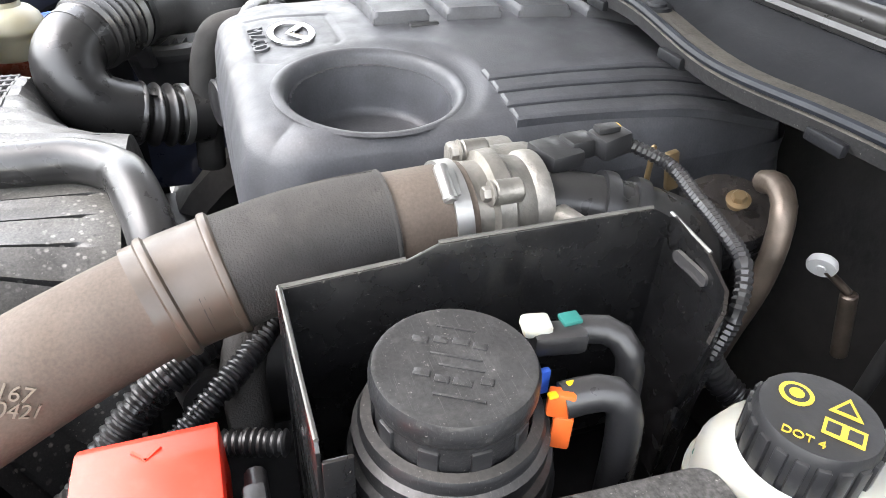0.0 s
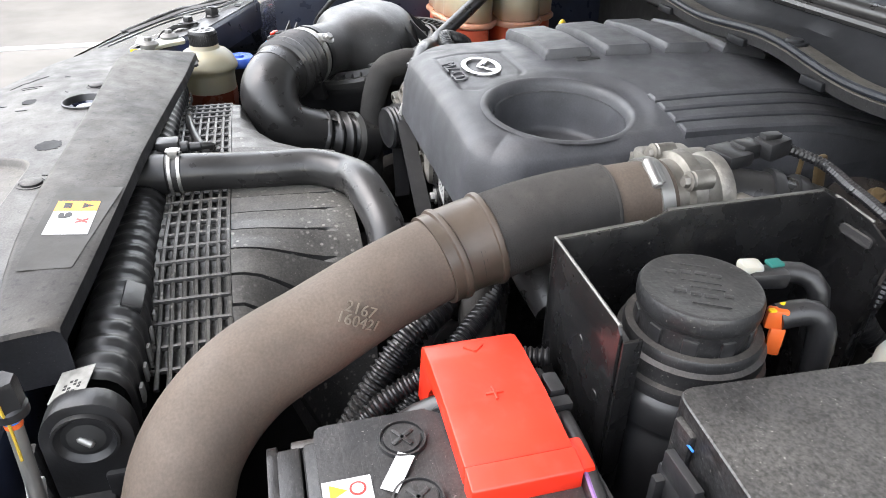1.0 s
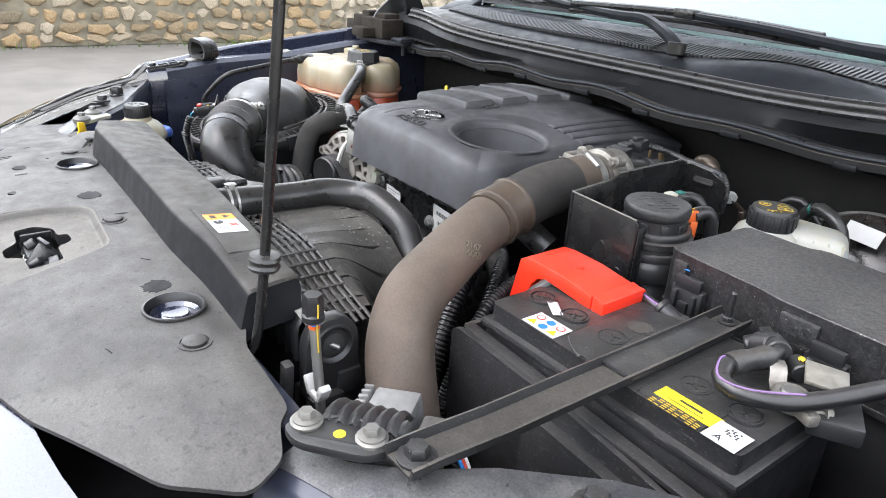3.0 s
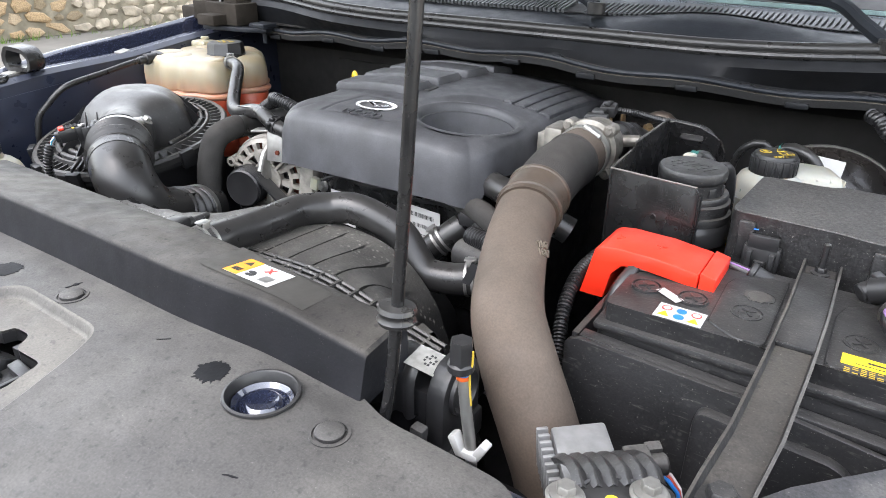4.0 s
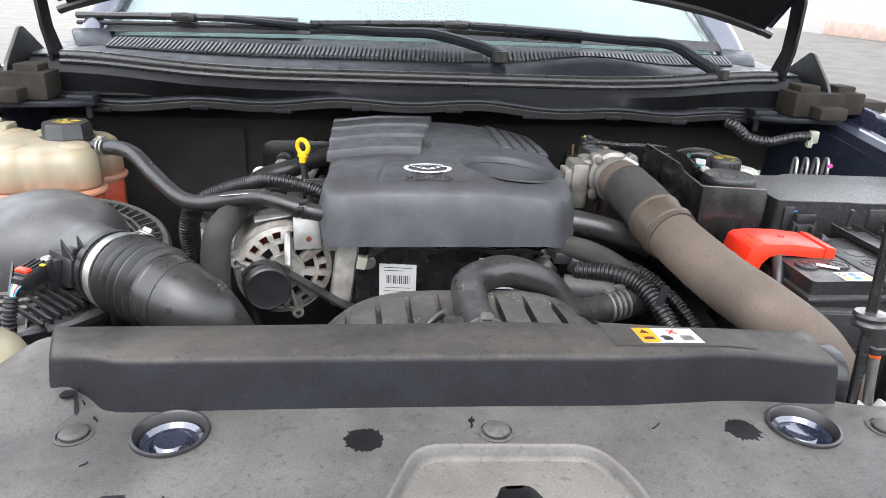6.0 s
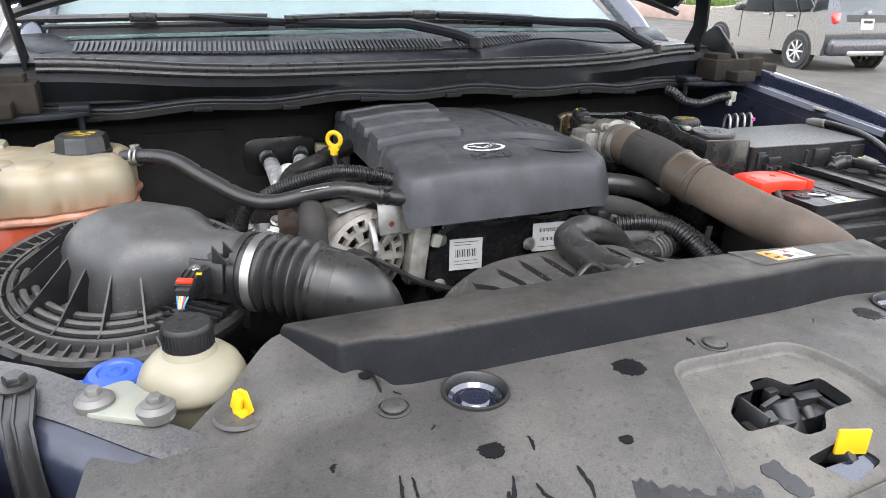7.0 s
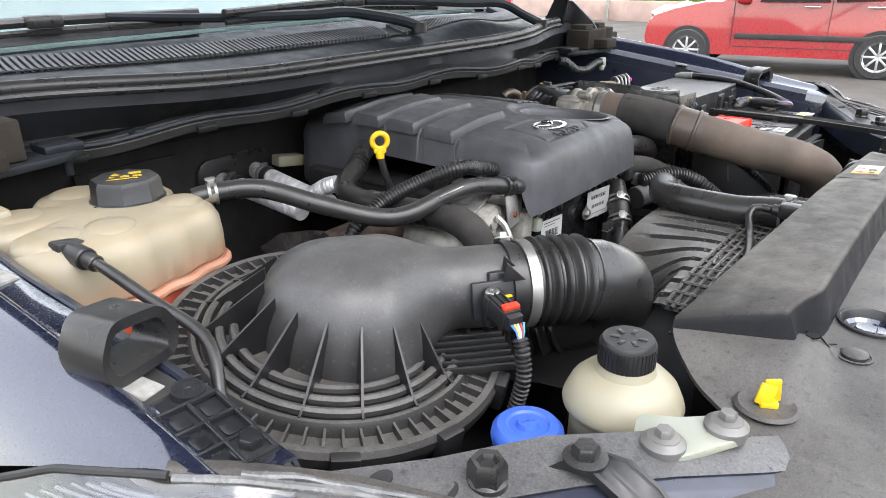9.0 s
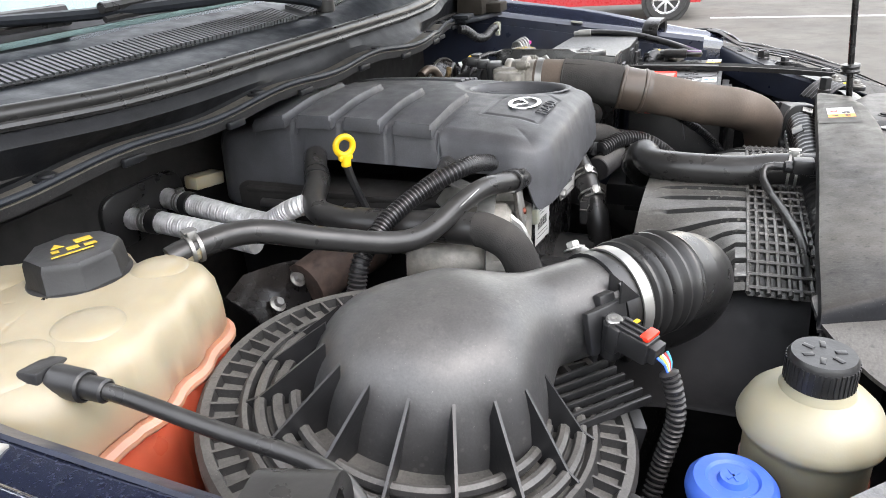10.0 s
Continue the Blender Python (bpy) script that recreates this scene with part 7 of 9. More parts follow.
part("sensor_block", box((0.745, 0.350, 1.080), (0.042, 0.050, 0.018), 0.003, (0, 0, 28)), M_BLACK, nc)
pc = thing("positive_cable", (0.44, 0.42, 0.9), "black positive cable with a purple stripe beside the battery", "cable")
part("cable", tube([(0.432, 0.325, 1.078), (0.424, 0.300, 1.06), (0.420, 0.285, 1.03), (0.418, 0.275, 0.97), (0.418, 0.275, 0.88)], 0.008, seg=10), M_LOOM, pc)
PURPLE = [(0.405, 0.400, 1.064), (0.444, 0.400, 1.070), (0.485, 0.397, 1.075), (0.512, 0.392, 1.078), (0.535, 0.390, 1.075), (0.556, 0.392, 1.070), (0.575, 0.396, 1.058), (0.590, 0.402, 1.03)]
part("side_cable", tube(PURPLE, 0.0062, seg=10), M_LOOM, pc)
part("stripe", tube([(x, y - 0.0030, z + 0.0050) for x, y, z in PURPLE[3:6]], 0.0014, seg=6, step=0.004), mat("purple_wire", (0.19, 0.10, 0.25), 0.6), pc, "purple stripe")
part("sleeve", join(cyl((0.540, 0.390, 1.0765), (0.572, 0.395, 1.061), 0.0100), cyl((0.536, 0.390, 1.0780), (0.543, 0.390, 1.0755), 0.0112), cyl((0.566, 0.394, 1.0640), (0.572, 0.395, 1.0610), 0.0112)), M_BLACK, pc, "black plastic cable sleeve")
part("side_clip", join(box((0.436, 0.399, 1.080), (0.020, 0.012, 0.012), 0.003), box((0.452, 0.398, 1.079), (0.010, 0.016, 0.008), 0.002)), M_BLACK, pc)

# ---- fuse box ----
fb = thing("fuse_box", (0.64, 0.53, 0.9), "dusty black plastic fuse box with a clipped lid", "fuse box")
FB = rounded([(0.497, 0.449), (0.612, 0.441), (0.640, 0.434), (0.795, 0.434), (0.800, 0.600), (0.60, 0.612), (0.585, 0.600), (0.505, 0.600)], 0.012, 4)
part("lid", prism(FB, 1.055, 1.122, 0.008, 1), M_FUSE, fb)
part("base", prism([(0.648 + (x - 0.648) * 0.96, 0.525 + (y - 0.525) * 0.94) for x, y in FB], 0.90, 1.057, 0.004), M_BLACK, fb)
for x, y, w in ((0.665, 0.4325, 0.040), (0.765, 0.4325, 0.040), (0.518, 0.4460, 0.018)):
    part("lid_step", box((x, y, 1.090), (w, 0.006, 0.045), 0.002), M_FUSE, fb)
part("marker_line", tube([(0.520, 0.4440, 1.100), (0.524, 0.4438, 1.105), (0.531, 0.4434, 1.106)], 0.0008, seg=6), M_LBLBLUE, fb, "blue pen mark")
part("marker_line", tube([(0.656, 0.4315, 1.088), (0.662, 0.4310, 1.094), (0.671, 0.4310, 1.095)], 0.0008, seg=6), M_LBLBLUE, fb, "blue pen mark")
part("lid_lip", prism([(0.648 + (x - 0.648) * 1.012, 0.525 + (y - 0.525) * 1.02) for x, y in FB], 1.050, 1.057, 0.002), M_FUSE, fb)
for x, y in ((0.540, 0.437), (0.702, 0.424)):
    lt = part("latch", box((x, y, 1.066), (0.040, 0.014, 0.050), 0.003), M_BLACK, fb)
    part("latch_rib", join(box((x - 0.012, y - 0.009, 1.064), (0.006, 0.008, 0.044), 0.001), box((x + 0.012, y - 0.009, 1.064), (0.006, 0.008, 0.044), 0.001), box((x, y - 0.008, 1.060), (0.012, 0.006, 0.030), 0.001), box((x, y - 0.004, 1.096), (0.032, 0.006, 0.016), 0.001)), M_BLACK, lt)

# ---- fuel filter in its sheet metal guard ----
gd = thing("filter_guard", (0.40, 0.54, 0.95), "open black sheet metal guard with worn edges", "guard")
BACK, GX = 0.670, 0.357
part("side_wall", prism([(0.425, 0.97), (BACK, 0.97), (BACK, 1.154), (0.655, 1.163), (0.516, 1.162), (0.497, 1.154), (0.425, 1.149)], 0, 0.0022, 0.0006, m=frame_at((GX, 0, 0), (0, 1, 0), (0, 0, 1))), M_BAREMETAL, gd)
part("front_wall", prism([(GX, 0.96), (0.463, 0.96), (0.463, 1.140), (0.458, 1.1455), (GX, 1.150)], 0, 0.0022, 0.0006, m=frame_at((0, 0.429, 0), (1, 0, 0), (0, 0, 1))), M_BAREMETAL, gd)
part("front_flange", box((0.464, 0.436, 1.05), (0.0025, 0.014, 0.17), 0.0008), M_BAREMETAL, gd)
part("back_wall", thick(loft([[(x, y, 0.97), (x, y, 1.10), (x, y, zt)] for x, y, zt in ((GX, BACK, 1.154), (0.363, BACK, 1.158), (0.40, 0.668, 1.155), (0.425, 0.664, 1.147), (0.436, 0.655, 1.143), (0.446, 0.640, 1.132), (0.449, 0.628, 1.105), (0.455, 0.620, 1.09))]), 0.0022), M_BAREMETAL, gd)
for p0, p1 in (((GX, 0.427, 1.1500), (0.460, 0.428, 1.1450)), ((GX, 0.427, 1.1497), (GX, 0.497, 1.1545)), ((GX, 0.516, 1.1625), (GX, 0.655, 1.1635)), ((GX, BACK, 1.1570), (0.400, 0.668, 1.1555))):
    part("worn_edge", tube([p0, p1], 0.0013, seg=6), M_EDGE, gd)
for at in ((0.415, 0.428, 1.10), (0.445, 0.428, 1.075)):
    part("rivet", cyl(at, (at[0], at[1] - 0.002, at[2]), 0.004), M_BAREMETAL, gd)
for x, y, z in ((0.392, 0.6655, 1.140),):
    part("slot_edge", prism(rounded([(x - 0.016, z - 0.004), (x + 0.016, z - 0.004), (x + 0.016, z + 0.004), (x - 0.016, z + 0.004)], 0.004, 3), 0, 0.003, m=frame_at((0, y, 0), (1, 0, 0), (0, 0, 1))), M_PANEL, gd)
ff = thing("fuel_filter", (0.433, 0.505, 0.95), "black plastic fuel filter canister with a flat screw cap", "filter")
FX = pose(0.437, 0.498, -0.014)
part("canister", lathe([(0, 0.96), (0.050, 0.96), (0.054, 1.00), (0.054, 1.062), (0.051, 1.066), (0.051, 1.072), (0.055, 1.075), (0.056, 1.092), (0.052, 1.100), (0.047, 1.103)], FX, 44), M_BLACK, ff)
part("collar", lathe([(0.047, 1.100), (0.0525, 1.1005), (0.0535, 1.106), (0.0525, 1.110), (0.0485, 1.111), (0.0485, 1.116), (0.0500, 1.117), (0.0500, 1.124), (0.0465, 1.126), (0.0470, 1.131), (0.0455, 1.134), (0.040, 1.134)], FX, 44), M_DUSTY, ff)
cp = part("cap", lathe([(0.038, 1.116), (0.0385, 1.148), (0.0405, 1.150), (0.0412, 1.153), (0.0412, 1.160), (0.0395, 1.1635), (0.0375, 1.1638), (0.035, 1.1630), (0, 1.1632)], FX, 48), M_BATT, ff)
for k, (u, v, w) in enumerate(((-0.020, 0.012, 0.008), (-0.010, 0.014, 0.007), (0.0, 0.015, 0.008), (0.010, 0.014, 0.007), (-0.014, -0.010, 0.008), (-0.004, -0.012, 0.007), (0.006, -0.012, 0.009), (0.017, -0.009, 0.006))):
    part("raised_mark", box((0.437 + 0.5 * u - 0.85 * v, 0.498 + 0.85 * u + 0.5 * v, 1.1494), (w, 0.0045, 0.0008), 0.0003, (0, 0, 60)), M_BATT, cp)
for u, v, w in ((-0.004, 0.024, 0.020), (0.0, 0.004, 0.026), (0.004, -0.003, 0.022), (0.006, -0.022, 0.024)):
    part("raised_line", box((0.437 + 0.5 * u - 0.85 * v, 0.498 + 0.85 * u + 0.5 * v, 1.1494), (w, 0.0012, 0.0008), 0.0002, (0, 0, 60)), M_BATT, cp)
for k in range(10):
    a = 2 * math.pi * k / 10
    part("grip_tooth", box((0.437 + 0.0385 * math.cos(a), 0.498 + 0.0385 * math.sin(a), 1.122), (0.003, 0.010, 0.018), 0.001, (0, 0, math.degrees(a))), M_BLACK, cp)
part("fuel_union", join(box((0.424, 0.560, 1.138), (0.016, 0.030, 0.014), 0.004, (0, 0, -10)), tube([(0.421, 0.565, 1.138), (0.424, 0.588, 1.137), (0.436, 0.598, 1.128), (0.440, 0.600, 1.09)], 0.008, seg=10)), M_LOOM, ff)
part("union_cap", box((0.419, 0.549, 1.145), (0.014, 0.016, 0.008), 0.003, (0, 0, -10)), M_BRAKE, ff)
part("union_mark", box((0.420, 0.568, 1.146), (0.009, 0.011, 0.003), 0.001), M_GREEN, ff)
part("orange_clip", join(box((0.458, 0.546, 1.129), (0.007, 0.014, 0.016), 0.002, (0, 0, -28)), box((0.461, 0.547, 1.112), (0.005, 0.010, 0.022), 0.0015, (0, 0, -28))), M_ORANGE, ff, "orange locking clip")
part("blue_clip", box((0.436, 0.547, 1.122), (0.004, 0.008, 0.016), 0.001), M_BLUE, ff)
for at_ in ((0.459, 0.540, 1.137), (0.455, 0.552, 1.137)):
    part("paint_dot", box(at_, (0.004, 0.005, 0.002), 0.0008), M_YELLOW, ff)
part("second_union", tube([(0.456, 0.548, 1.128), (0.459, 0.566, 1.131), (0.464, 0.577, 1.126), (0.468, 0.580, 1.10), (0.470, 0.580, 1.03)], 0.0095, seg=10), M_LOOM, ff)
part("sticker", box((0.487, 0.525, 1.056), (0.003, 0.03, 0.018), 0.0005, (0, 0, 20)), M_LBLYELLOW, ff)

# ---- brake fluid reservoir and servo ----
br = thing("brake_reservoir", (0.53, 0.67, 1.0), "white brake fluid reservoir with a black warning cap", "reservoir")
part("reservoir_body", join(lathe([(0, 1.04), (0.040, 1.04), (0.045, 1.06), (0.0455, 1.096), (0.040, 1.108), (0.031, 1.114)], pose(0.508, 0.653, 0), 36), box((0.550, 0.690, 1.092), (0.085, 0.075, 0.050), 0.018, (0, 6, 25), 4)), M_BRAKE, br)
part("seam", join(prism(rounded([(0.500, 0.640), (0.585, 0.668), (0.612, 0.705), (0.590, 0.738), (0.520, 0.722), (0.490, 0.690)], 0.012, 4), 1.074, 1.0785, 0.001), lathe([(0.0452, 1.076), (0.0485, 1.076), (0.0485, 1.080), (0.0452, 1.080)], pose(0.508, 0.653, 0), 36)), M_BRAKE, br)
for k in range(4):
    part("body_rib", box((0.545 + 0.016 * k, 0.6545 + 0.008 * k, 1.094), (0.003, 0.010, 0.034), 0.001, (0, 6, 25)), M_BRAKE, br)
part("filler_collar", lathe([(0.0300, 1.104), (0.0345, 1.105), (0.0345, 1.109), (0.0300, 1.110)], pose(0.508, 0.653, 0), 36), M_BRAKE, br)
part("lower_chamber", box((0.560, 0.690, 1.050), (0.10, 0.085, 0.055), 0.015, (0, 8, 20), 4), M_AMBER, br, "amber stained lower chamber")
bc = part("cap", lathe([(0.026, 1.108), (0.0288, 1.109), (0.0292, 1.114), (0.0288, 1.136), (0.027, 1.140), (0, 1.1405)], pose(0.508, 0.653, 0), 40), M_BLACK, br)
for k in range(20):
    a = 2 * math.pi * k / 20
    part("grip", box((0.508 + 0.0288 * math.cos(a), 0.653 + 0.0288 * math.sin(a), 1.124), (0.004, 0.006, 0.022), 0.001, (0, 0, math.degrees(a))), M_BLACK, bc)
cm = frame_at((0.508, 0.653, 1.1408), (0.8, 0.6, 0), (-0.6, 0.8, 0))
for material, outline in ((M_DIMYELLOW, circle(-0.012, 0.006, 0.008, 20)), (M_BLACK, circle(-0.012, 0.006, 0.0058, 18)), (M_DIMYELLOW, circle(-0.012, 0.006, 0.0035, 14)), (M_DIMYELLOW, tri(0.010, 0.010, 0.015)), (M_BLACK, tri(0.010, 0.0098, 0.009)), (M_DIMYELLOW, rect(0.011, -0.007, 0.018, 0.011)), (M_BLACK, rect(0.0065, -0.007, 0.006, 0.007)), (M_BLACK, rect(0.0155, -0.007, 0.006, 0.007))):
    part("symbol", moved(prism(outline, 0, 0.0004 + 0.0002 * (material is M_BLACK) + 0.0004 * (len(outline) == 14)), cm), material, bc)
lettering("DOT 4", 0.0065, cm @ pose(-0.004, -0.020, 0), M_DIMYELLOW, bc, "fluid_grade", 0.0003)
part("level_mark", box((0.478, 0.622, 1.09), (0.002, 0.006, 0.004), 0.0005), M_GREEN, br)
part("level_plug", join(box((0.600, 0.655, 1.090), (0.024, 0.020, 0.016), 0.003, (0, 0, 20)), tube([(0.612, 0.655, 1.09), (0.622, 0.65, 1.075), (0.624, 0.65, 1.04)], 0.005)), M_LOOM, br)
sv = thing("brake_servo", (0.57, 0.88, 0.84), "round black brake servo drum with a pale paper tag", "brake servo")
SVM = frame_at((0.565, 0.872, 0.972), (1, 0, 0), (0, 0.06, 1))
part("drum", lathe([(0, 0.075), (0.055, 0.072), (0.085, 0.058), (0.118, 0.030), (0.130, 0.008), (0.134, 0.0), (0.130, -0.01), (0.115, -0.05), (0.0, -0.07)], SVM, 48), M_BAREMETAL, sv)
part("rim", lathe([(0.130, -0.003), (0.1355, -0.003), (0.1355, 0.003), (0.130, 0.003)], SVM, 48), M_EDGE, sv)
part("paper_tag", moved(box((0.0, 0.0, 0.0), (0.050, 0.026, 0.0006), 0), frame_at((0.562, 0.818, 1.089), (1, 0.05, -0.1), (0.1, 0.62, 0.8))), M_WHITE, sv, "pale paper tag")
part("servo_stud", cyl((0.66, 0.85, 1.04), (0.66, 0.825, 1.04), 0.006), M_STEEL, sv)
solo("vacuum_hose", tube([(0.60, 0.84, 1.17), (0.615, 0.825, 1.165), (0.64, 0.81, 1.145), (0.68, 0.80, 1.140), (0.73, 0.80, 1.150), (0.765, 0.80, 1.152)], corrugated(0.0105, 0.0008, 0.007), step=0.002, seg=10), M_LOOM, (0.68, 0.81, 1.12), "ribbed black vacuum hose along the bulkhead", "hose")
solo("hose_clip", join(box((0.772, 0.797, 1.152), (0.020, 0.016, 0.026), 0.004), box((0.764, 0.793, 1.138), (0.012, 0.012, 0.014), 0.003)), M_WHITEPL, (0.772, 0.797, 1.14), "white plastic hose clip", "clip")
bc_ = thing("bulkhead_hose", (0.60, 0.78, 1.05), "thin black hose with teal paint marks at the bulkhead", "hose")
part("hose_body", tube([(0.47, 0.80, 1.02), (0.485, 0.79, 1.09), (0.505, 0.78, 1.115), (0.53, 0.765, 1.118), (0.555, 0.76, 1.10), (0.565, 0.765, 1.05)], 0.009, seg=12), M_RUBBER, bc_)
part("paint_mark", lathe([(0.0093, -0.003), (0.0093, 0.003)], axis_pose((0.503, 0.781, 1.113), (0.53, 0.765, 1.118)), 16), M_GREEN, bc_)
part("side_hose", tube([(0.42, 0.83, 1.0), (0.43, 0.82, 1.07), (0.445, 0.81, 1.10), (0.47, 0.81, 1.11), (0.50, 0.82, 1.08)], 0.006, seg=10), M_RUBBER, bc_)
bs_ = thing("pressure_sensor", (0.340, 0.85, 0.98), "small white round sensor cap on a brass stem", "sensor")
part("sensor_cap", lathe([(0, 0.004), (0.003, 0.004), (0.004, 0.003), (0.011, 0.003), (0.012, 0.0), (0.011, -0.004), (0, -0.004)], frame_at((0.338, 0.847, 1.068), (0.80, 0.6, 0), (0.25, -0.33, 0.9)), 24), M_WHITE, bs_)
part("sensor_stem", join(cyl((0.340, 0.850, 1.065), (0.352, 0.872, 1.045), 0.0035), cyl((0.352, 0.872, 1.045), (0.358, 0.885, 0.98), 0.007)), M_CASTBROWN, bs_)
solo("bulkhead_loom", tube([(0.385, 0.70, 1.06), (0.40, 0.72, 1.03), (0.43, 0.74, 1.02), (0.47, 0.76, 1.03), (0.52, 0.78, 1.04), (0.58, 0.79, 1.03)], corrugated(0.010, 0.001, 0.005), step=0.0015, seg=10), M_LOOM, (0.47, 0.76, 1.0), "corrugated wiring loom along the bulkhead", "cable")
bp = thing("brake_pipes", (0.72, 0.72, 1.0), "row of thin bent steel brake pipes", "pipes")
for k in range(4):
    x = 0.69 + 0.022 * k
    part("pipe", tube([(x, 0.705, 1.02), (x, 0.705, 1.10), (x + 0.002, 0.712, 1.122), (x + 0.006, 0.725, 1.124), (x + 0.010, 0.735, 1.11), (x + 0.010, 0.735, 1.03)], 0.0032, seg=8), M_STEEL, bp)
part("pipe_mark", cyl((0.759, 0.705, 1.11), (0.759, 0.705, 1.118), 0.0045), mat("magenta_mark", (0.6, 0.05, 0.3), 0.5), bp)
part("pipe_block", box((0.725, 0.72, 1.02), (0.09, 0.05, 0.05), 0.006), M_ALU, bp)
part("cable_end", join(cyl((0.812, 0.590, 1.127), (0.815, 0.556, 1.129), 0.0095), cyl((0.811, 0.600, 1.126), (0.812, 0.589, 1.127), 0.007)), M_WASHER, nc, "grey cable end fitting")


# ---- front corner, driver module and filler tube ----
md = thing("control_module", (0.48, 0.07, 0.98), "grey finned aluminium control module", "module")
mm = pose(0.484, 0.076, 1.012, 6, -6, 36)
part("module_body", moved(box((0, 0, 0), (0.046, 0.058, 0.042), 0.003), mm), M_HEATSINK, md)
for k in range(8):
    part("side_fin", moved(box((-0.030, -0.0262 + 0.0075 * k, 0.0), (0.010, 0.0036, 0.046), 0.0012), mm), M_HEATSINK, md)
part("connector", moved(join(box((0.042, -0.004, 0.0), (0.022, 0.026, 0.026), 0.003), cyl((0.050, -0.004, 0.0), (0.066, -0.004, 0.0), 0.009), box((0.058, 0.008, 0.004), (0.014, 0.010, 0.012), 0.002)), mm), M_PANEL, md)
for k, c in enumerate(((0.02, 0.2, 0.6), (0.5, 0.05, 0.03), (0.6, 0.6, 0.6))):
    part("wire", tube([(0.522, 0.100 + 0.004 * k, 1.012), (0.535, 0.106 + 0.004 * k, 1.010), (0.552, 0.110 + 0.003 * k, 0.995), (0.56, 0.11, 0.96)], 0.0018, seg=6), mat("wire_%s" % ("blue", "red", "grey")[k], c, 0.4), md)
mb = thing("module_bracket", (0.52, 0.01, 1.06), "black ribbed plastic bracket with two steel bolts", "bracket")
part("foot", prism(rounded([(0.492, -0.036), (0.518, -0.038), (0.566, 0.002), (0.566, 0.028), (0.536, 0.034), (0.502, 0.008)], 0.012, 4), 1.060, 1.068, 0.003), M_BLACK, mb)
FOOT_RIM = [(0.500, -0.024), (0.516, -0.030), (0.556, 0.006), (0.550, 0.024), (0.514, 0.016)]
part("foot_rim", tube([(x, y, 1.068) for x, y in FOOT_RIM + FOOT_RIM[:1]], 0.0022, seg=6, smooth=False), M_BLACK, mb)
RIBROW = [(0.530, 0.012, 1.066), (0.522, 0.022, 1.070), (0.512, 0.034, 1.066), (0.502, 0.046, 1.056), (0.494, 0.056, 1.044)]
part("ribbed_arm", thick(loft([[(x + 0.78 * w, y + 0.62 * w, z + (0.0042 if k % 3 else 0.0)) for k, w in enumerate([-0.032 + 0.0036 * q + (0.0012 if q % 3 == 1 else -0.0012 if q % 3 == 2 else 0.0) for q in range(19)])] for x, y, z in RIBROW]), 0.005), M_BATT, mb, "dusty ribbed rubber arm")
part("paint_dot", cyl((0.530, -0.004, 1.068), (0.530, -0.004, 1.0688), 0.005), M_LBLYELLOW, mb)
for at in ((0.503, -0.019, 1.068), (0.549, 0.014, 1.068)):
    part("bolt", join(lathe([(0, 0), (0.0130, 0), (0.0134, 0.0025), (0.0095, 0.005), (0, 0.005)], pose(*at), 26), hexbolt((at[0], at[1], at[2] + 0.004), 0.0070)), M_ZINCDULL, mb)
ft = thing("filler_tube", (0.38, 0.05, 0.95), "thin grey tube with a black hexagon cap and yellow streak", "tube")
part("tube", tube([(0.380, 0.050, 1.090), (0.386, 0.050, 1.04), (0.392, 0.050, 1.00), (0.396, 0.050, 0.93)], 0.0052, seg=12), M_STEEL, ft)
part("cap", join(lathe([(0.008, 1.084), (0.0105, 1.086), (0.0105, 1.106), (0.0092, 1.110), (0, 1.110)], pose(0.379, 0.050, 0), 6), lathe([(0.009, 1.080), (0.0112, 1.082), (0.0112, 1.088), (0.009, 1.090)], pose(0.379, 0.050, 0), 24)), M_BLACK, ft)
part("streak", tube([(0.3900, 0.0500, 1.103), (0.3898, 0.0500, 1.090), (0.3875, 0.0500, 1.078), (0.3900, 0.0500, 1.05)], 0.0010, seg=6), M_DIMYELLOW, ft)
part("orange_band", lathe([(0.0058, 0), (0.0058, 0.004)], pose(0.3815, 0.050, 1.074), 16), M_ORANGE, ft)
part("blue_band", lathe([(0.0058, 0), (0.0058, 0.003)], pose(0.3812, 0.050, 1.078), 16), M_LBLBLUE, ft)
part("tube_clip", join(box((0.381, 0.046, 1.010), (0.008, 0.012, 0.02), 0.002, (0, -28, 0)), box((0.403, 0.048, 1.010), (0.008, 0.012, 0.02), 0.002, (0, 28, 0)), box((0.392, 0.047, 1.003), (0.02, 0.012, 0.008), 0.002)), M_WHITE, ft)
cn = thing("condenser_bracket", (0.34, 0.08, 0.9), "black plastic mounting bracket beside the radiator", "bracket")
part("bracket_body", join(prism(rounded([(0.050, 0.90), (0.112, 0.90), (0.112, 1.045), (0.098, 1.066), (0.066, 1.066), (0.050, 1.045)], 0.014, 4), 0, 0.018, 0.003, m=frame_at((0.345, 0, 0), (0, 1, 0), (0, 0, 1))), box((0.352, 0.070, 0.955), (0.045, 0.04, 0.05), 0.004), box((0.35, 0.10, 0.985), (0.035, 0.03, 0.03), 0.004)), M_BLACK, cn)
part("bracket_ring", lathe([(0.013, -0.002), (0.018, 0.0), (0.0205, 0.004), (0.0225, 0.004), (0.023, 0.0)], frame_at((0.3635, 0.081, 1.036), (0, 1, 0), (0, 0, 1)), 30), M_BLACK, cn)
# Black dish fills the ring in place of the hole's shade.
part("ring_core", lathe([(0, 0.003), (0.006, 0.002), (0.013, 0.0005)], frame_at((0.3635, 0.081, 1.036), (0, 1, 0), (0, 0, 1)), 24), M_INKSHADE, cn)
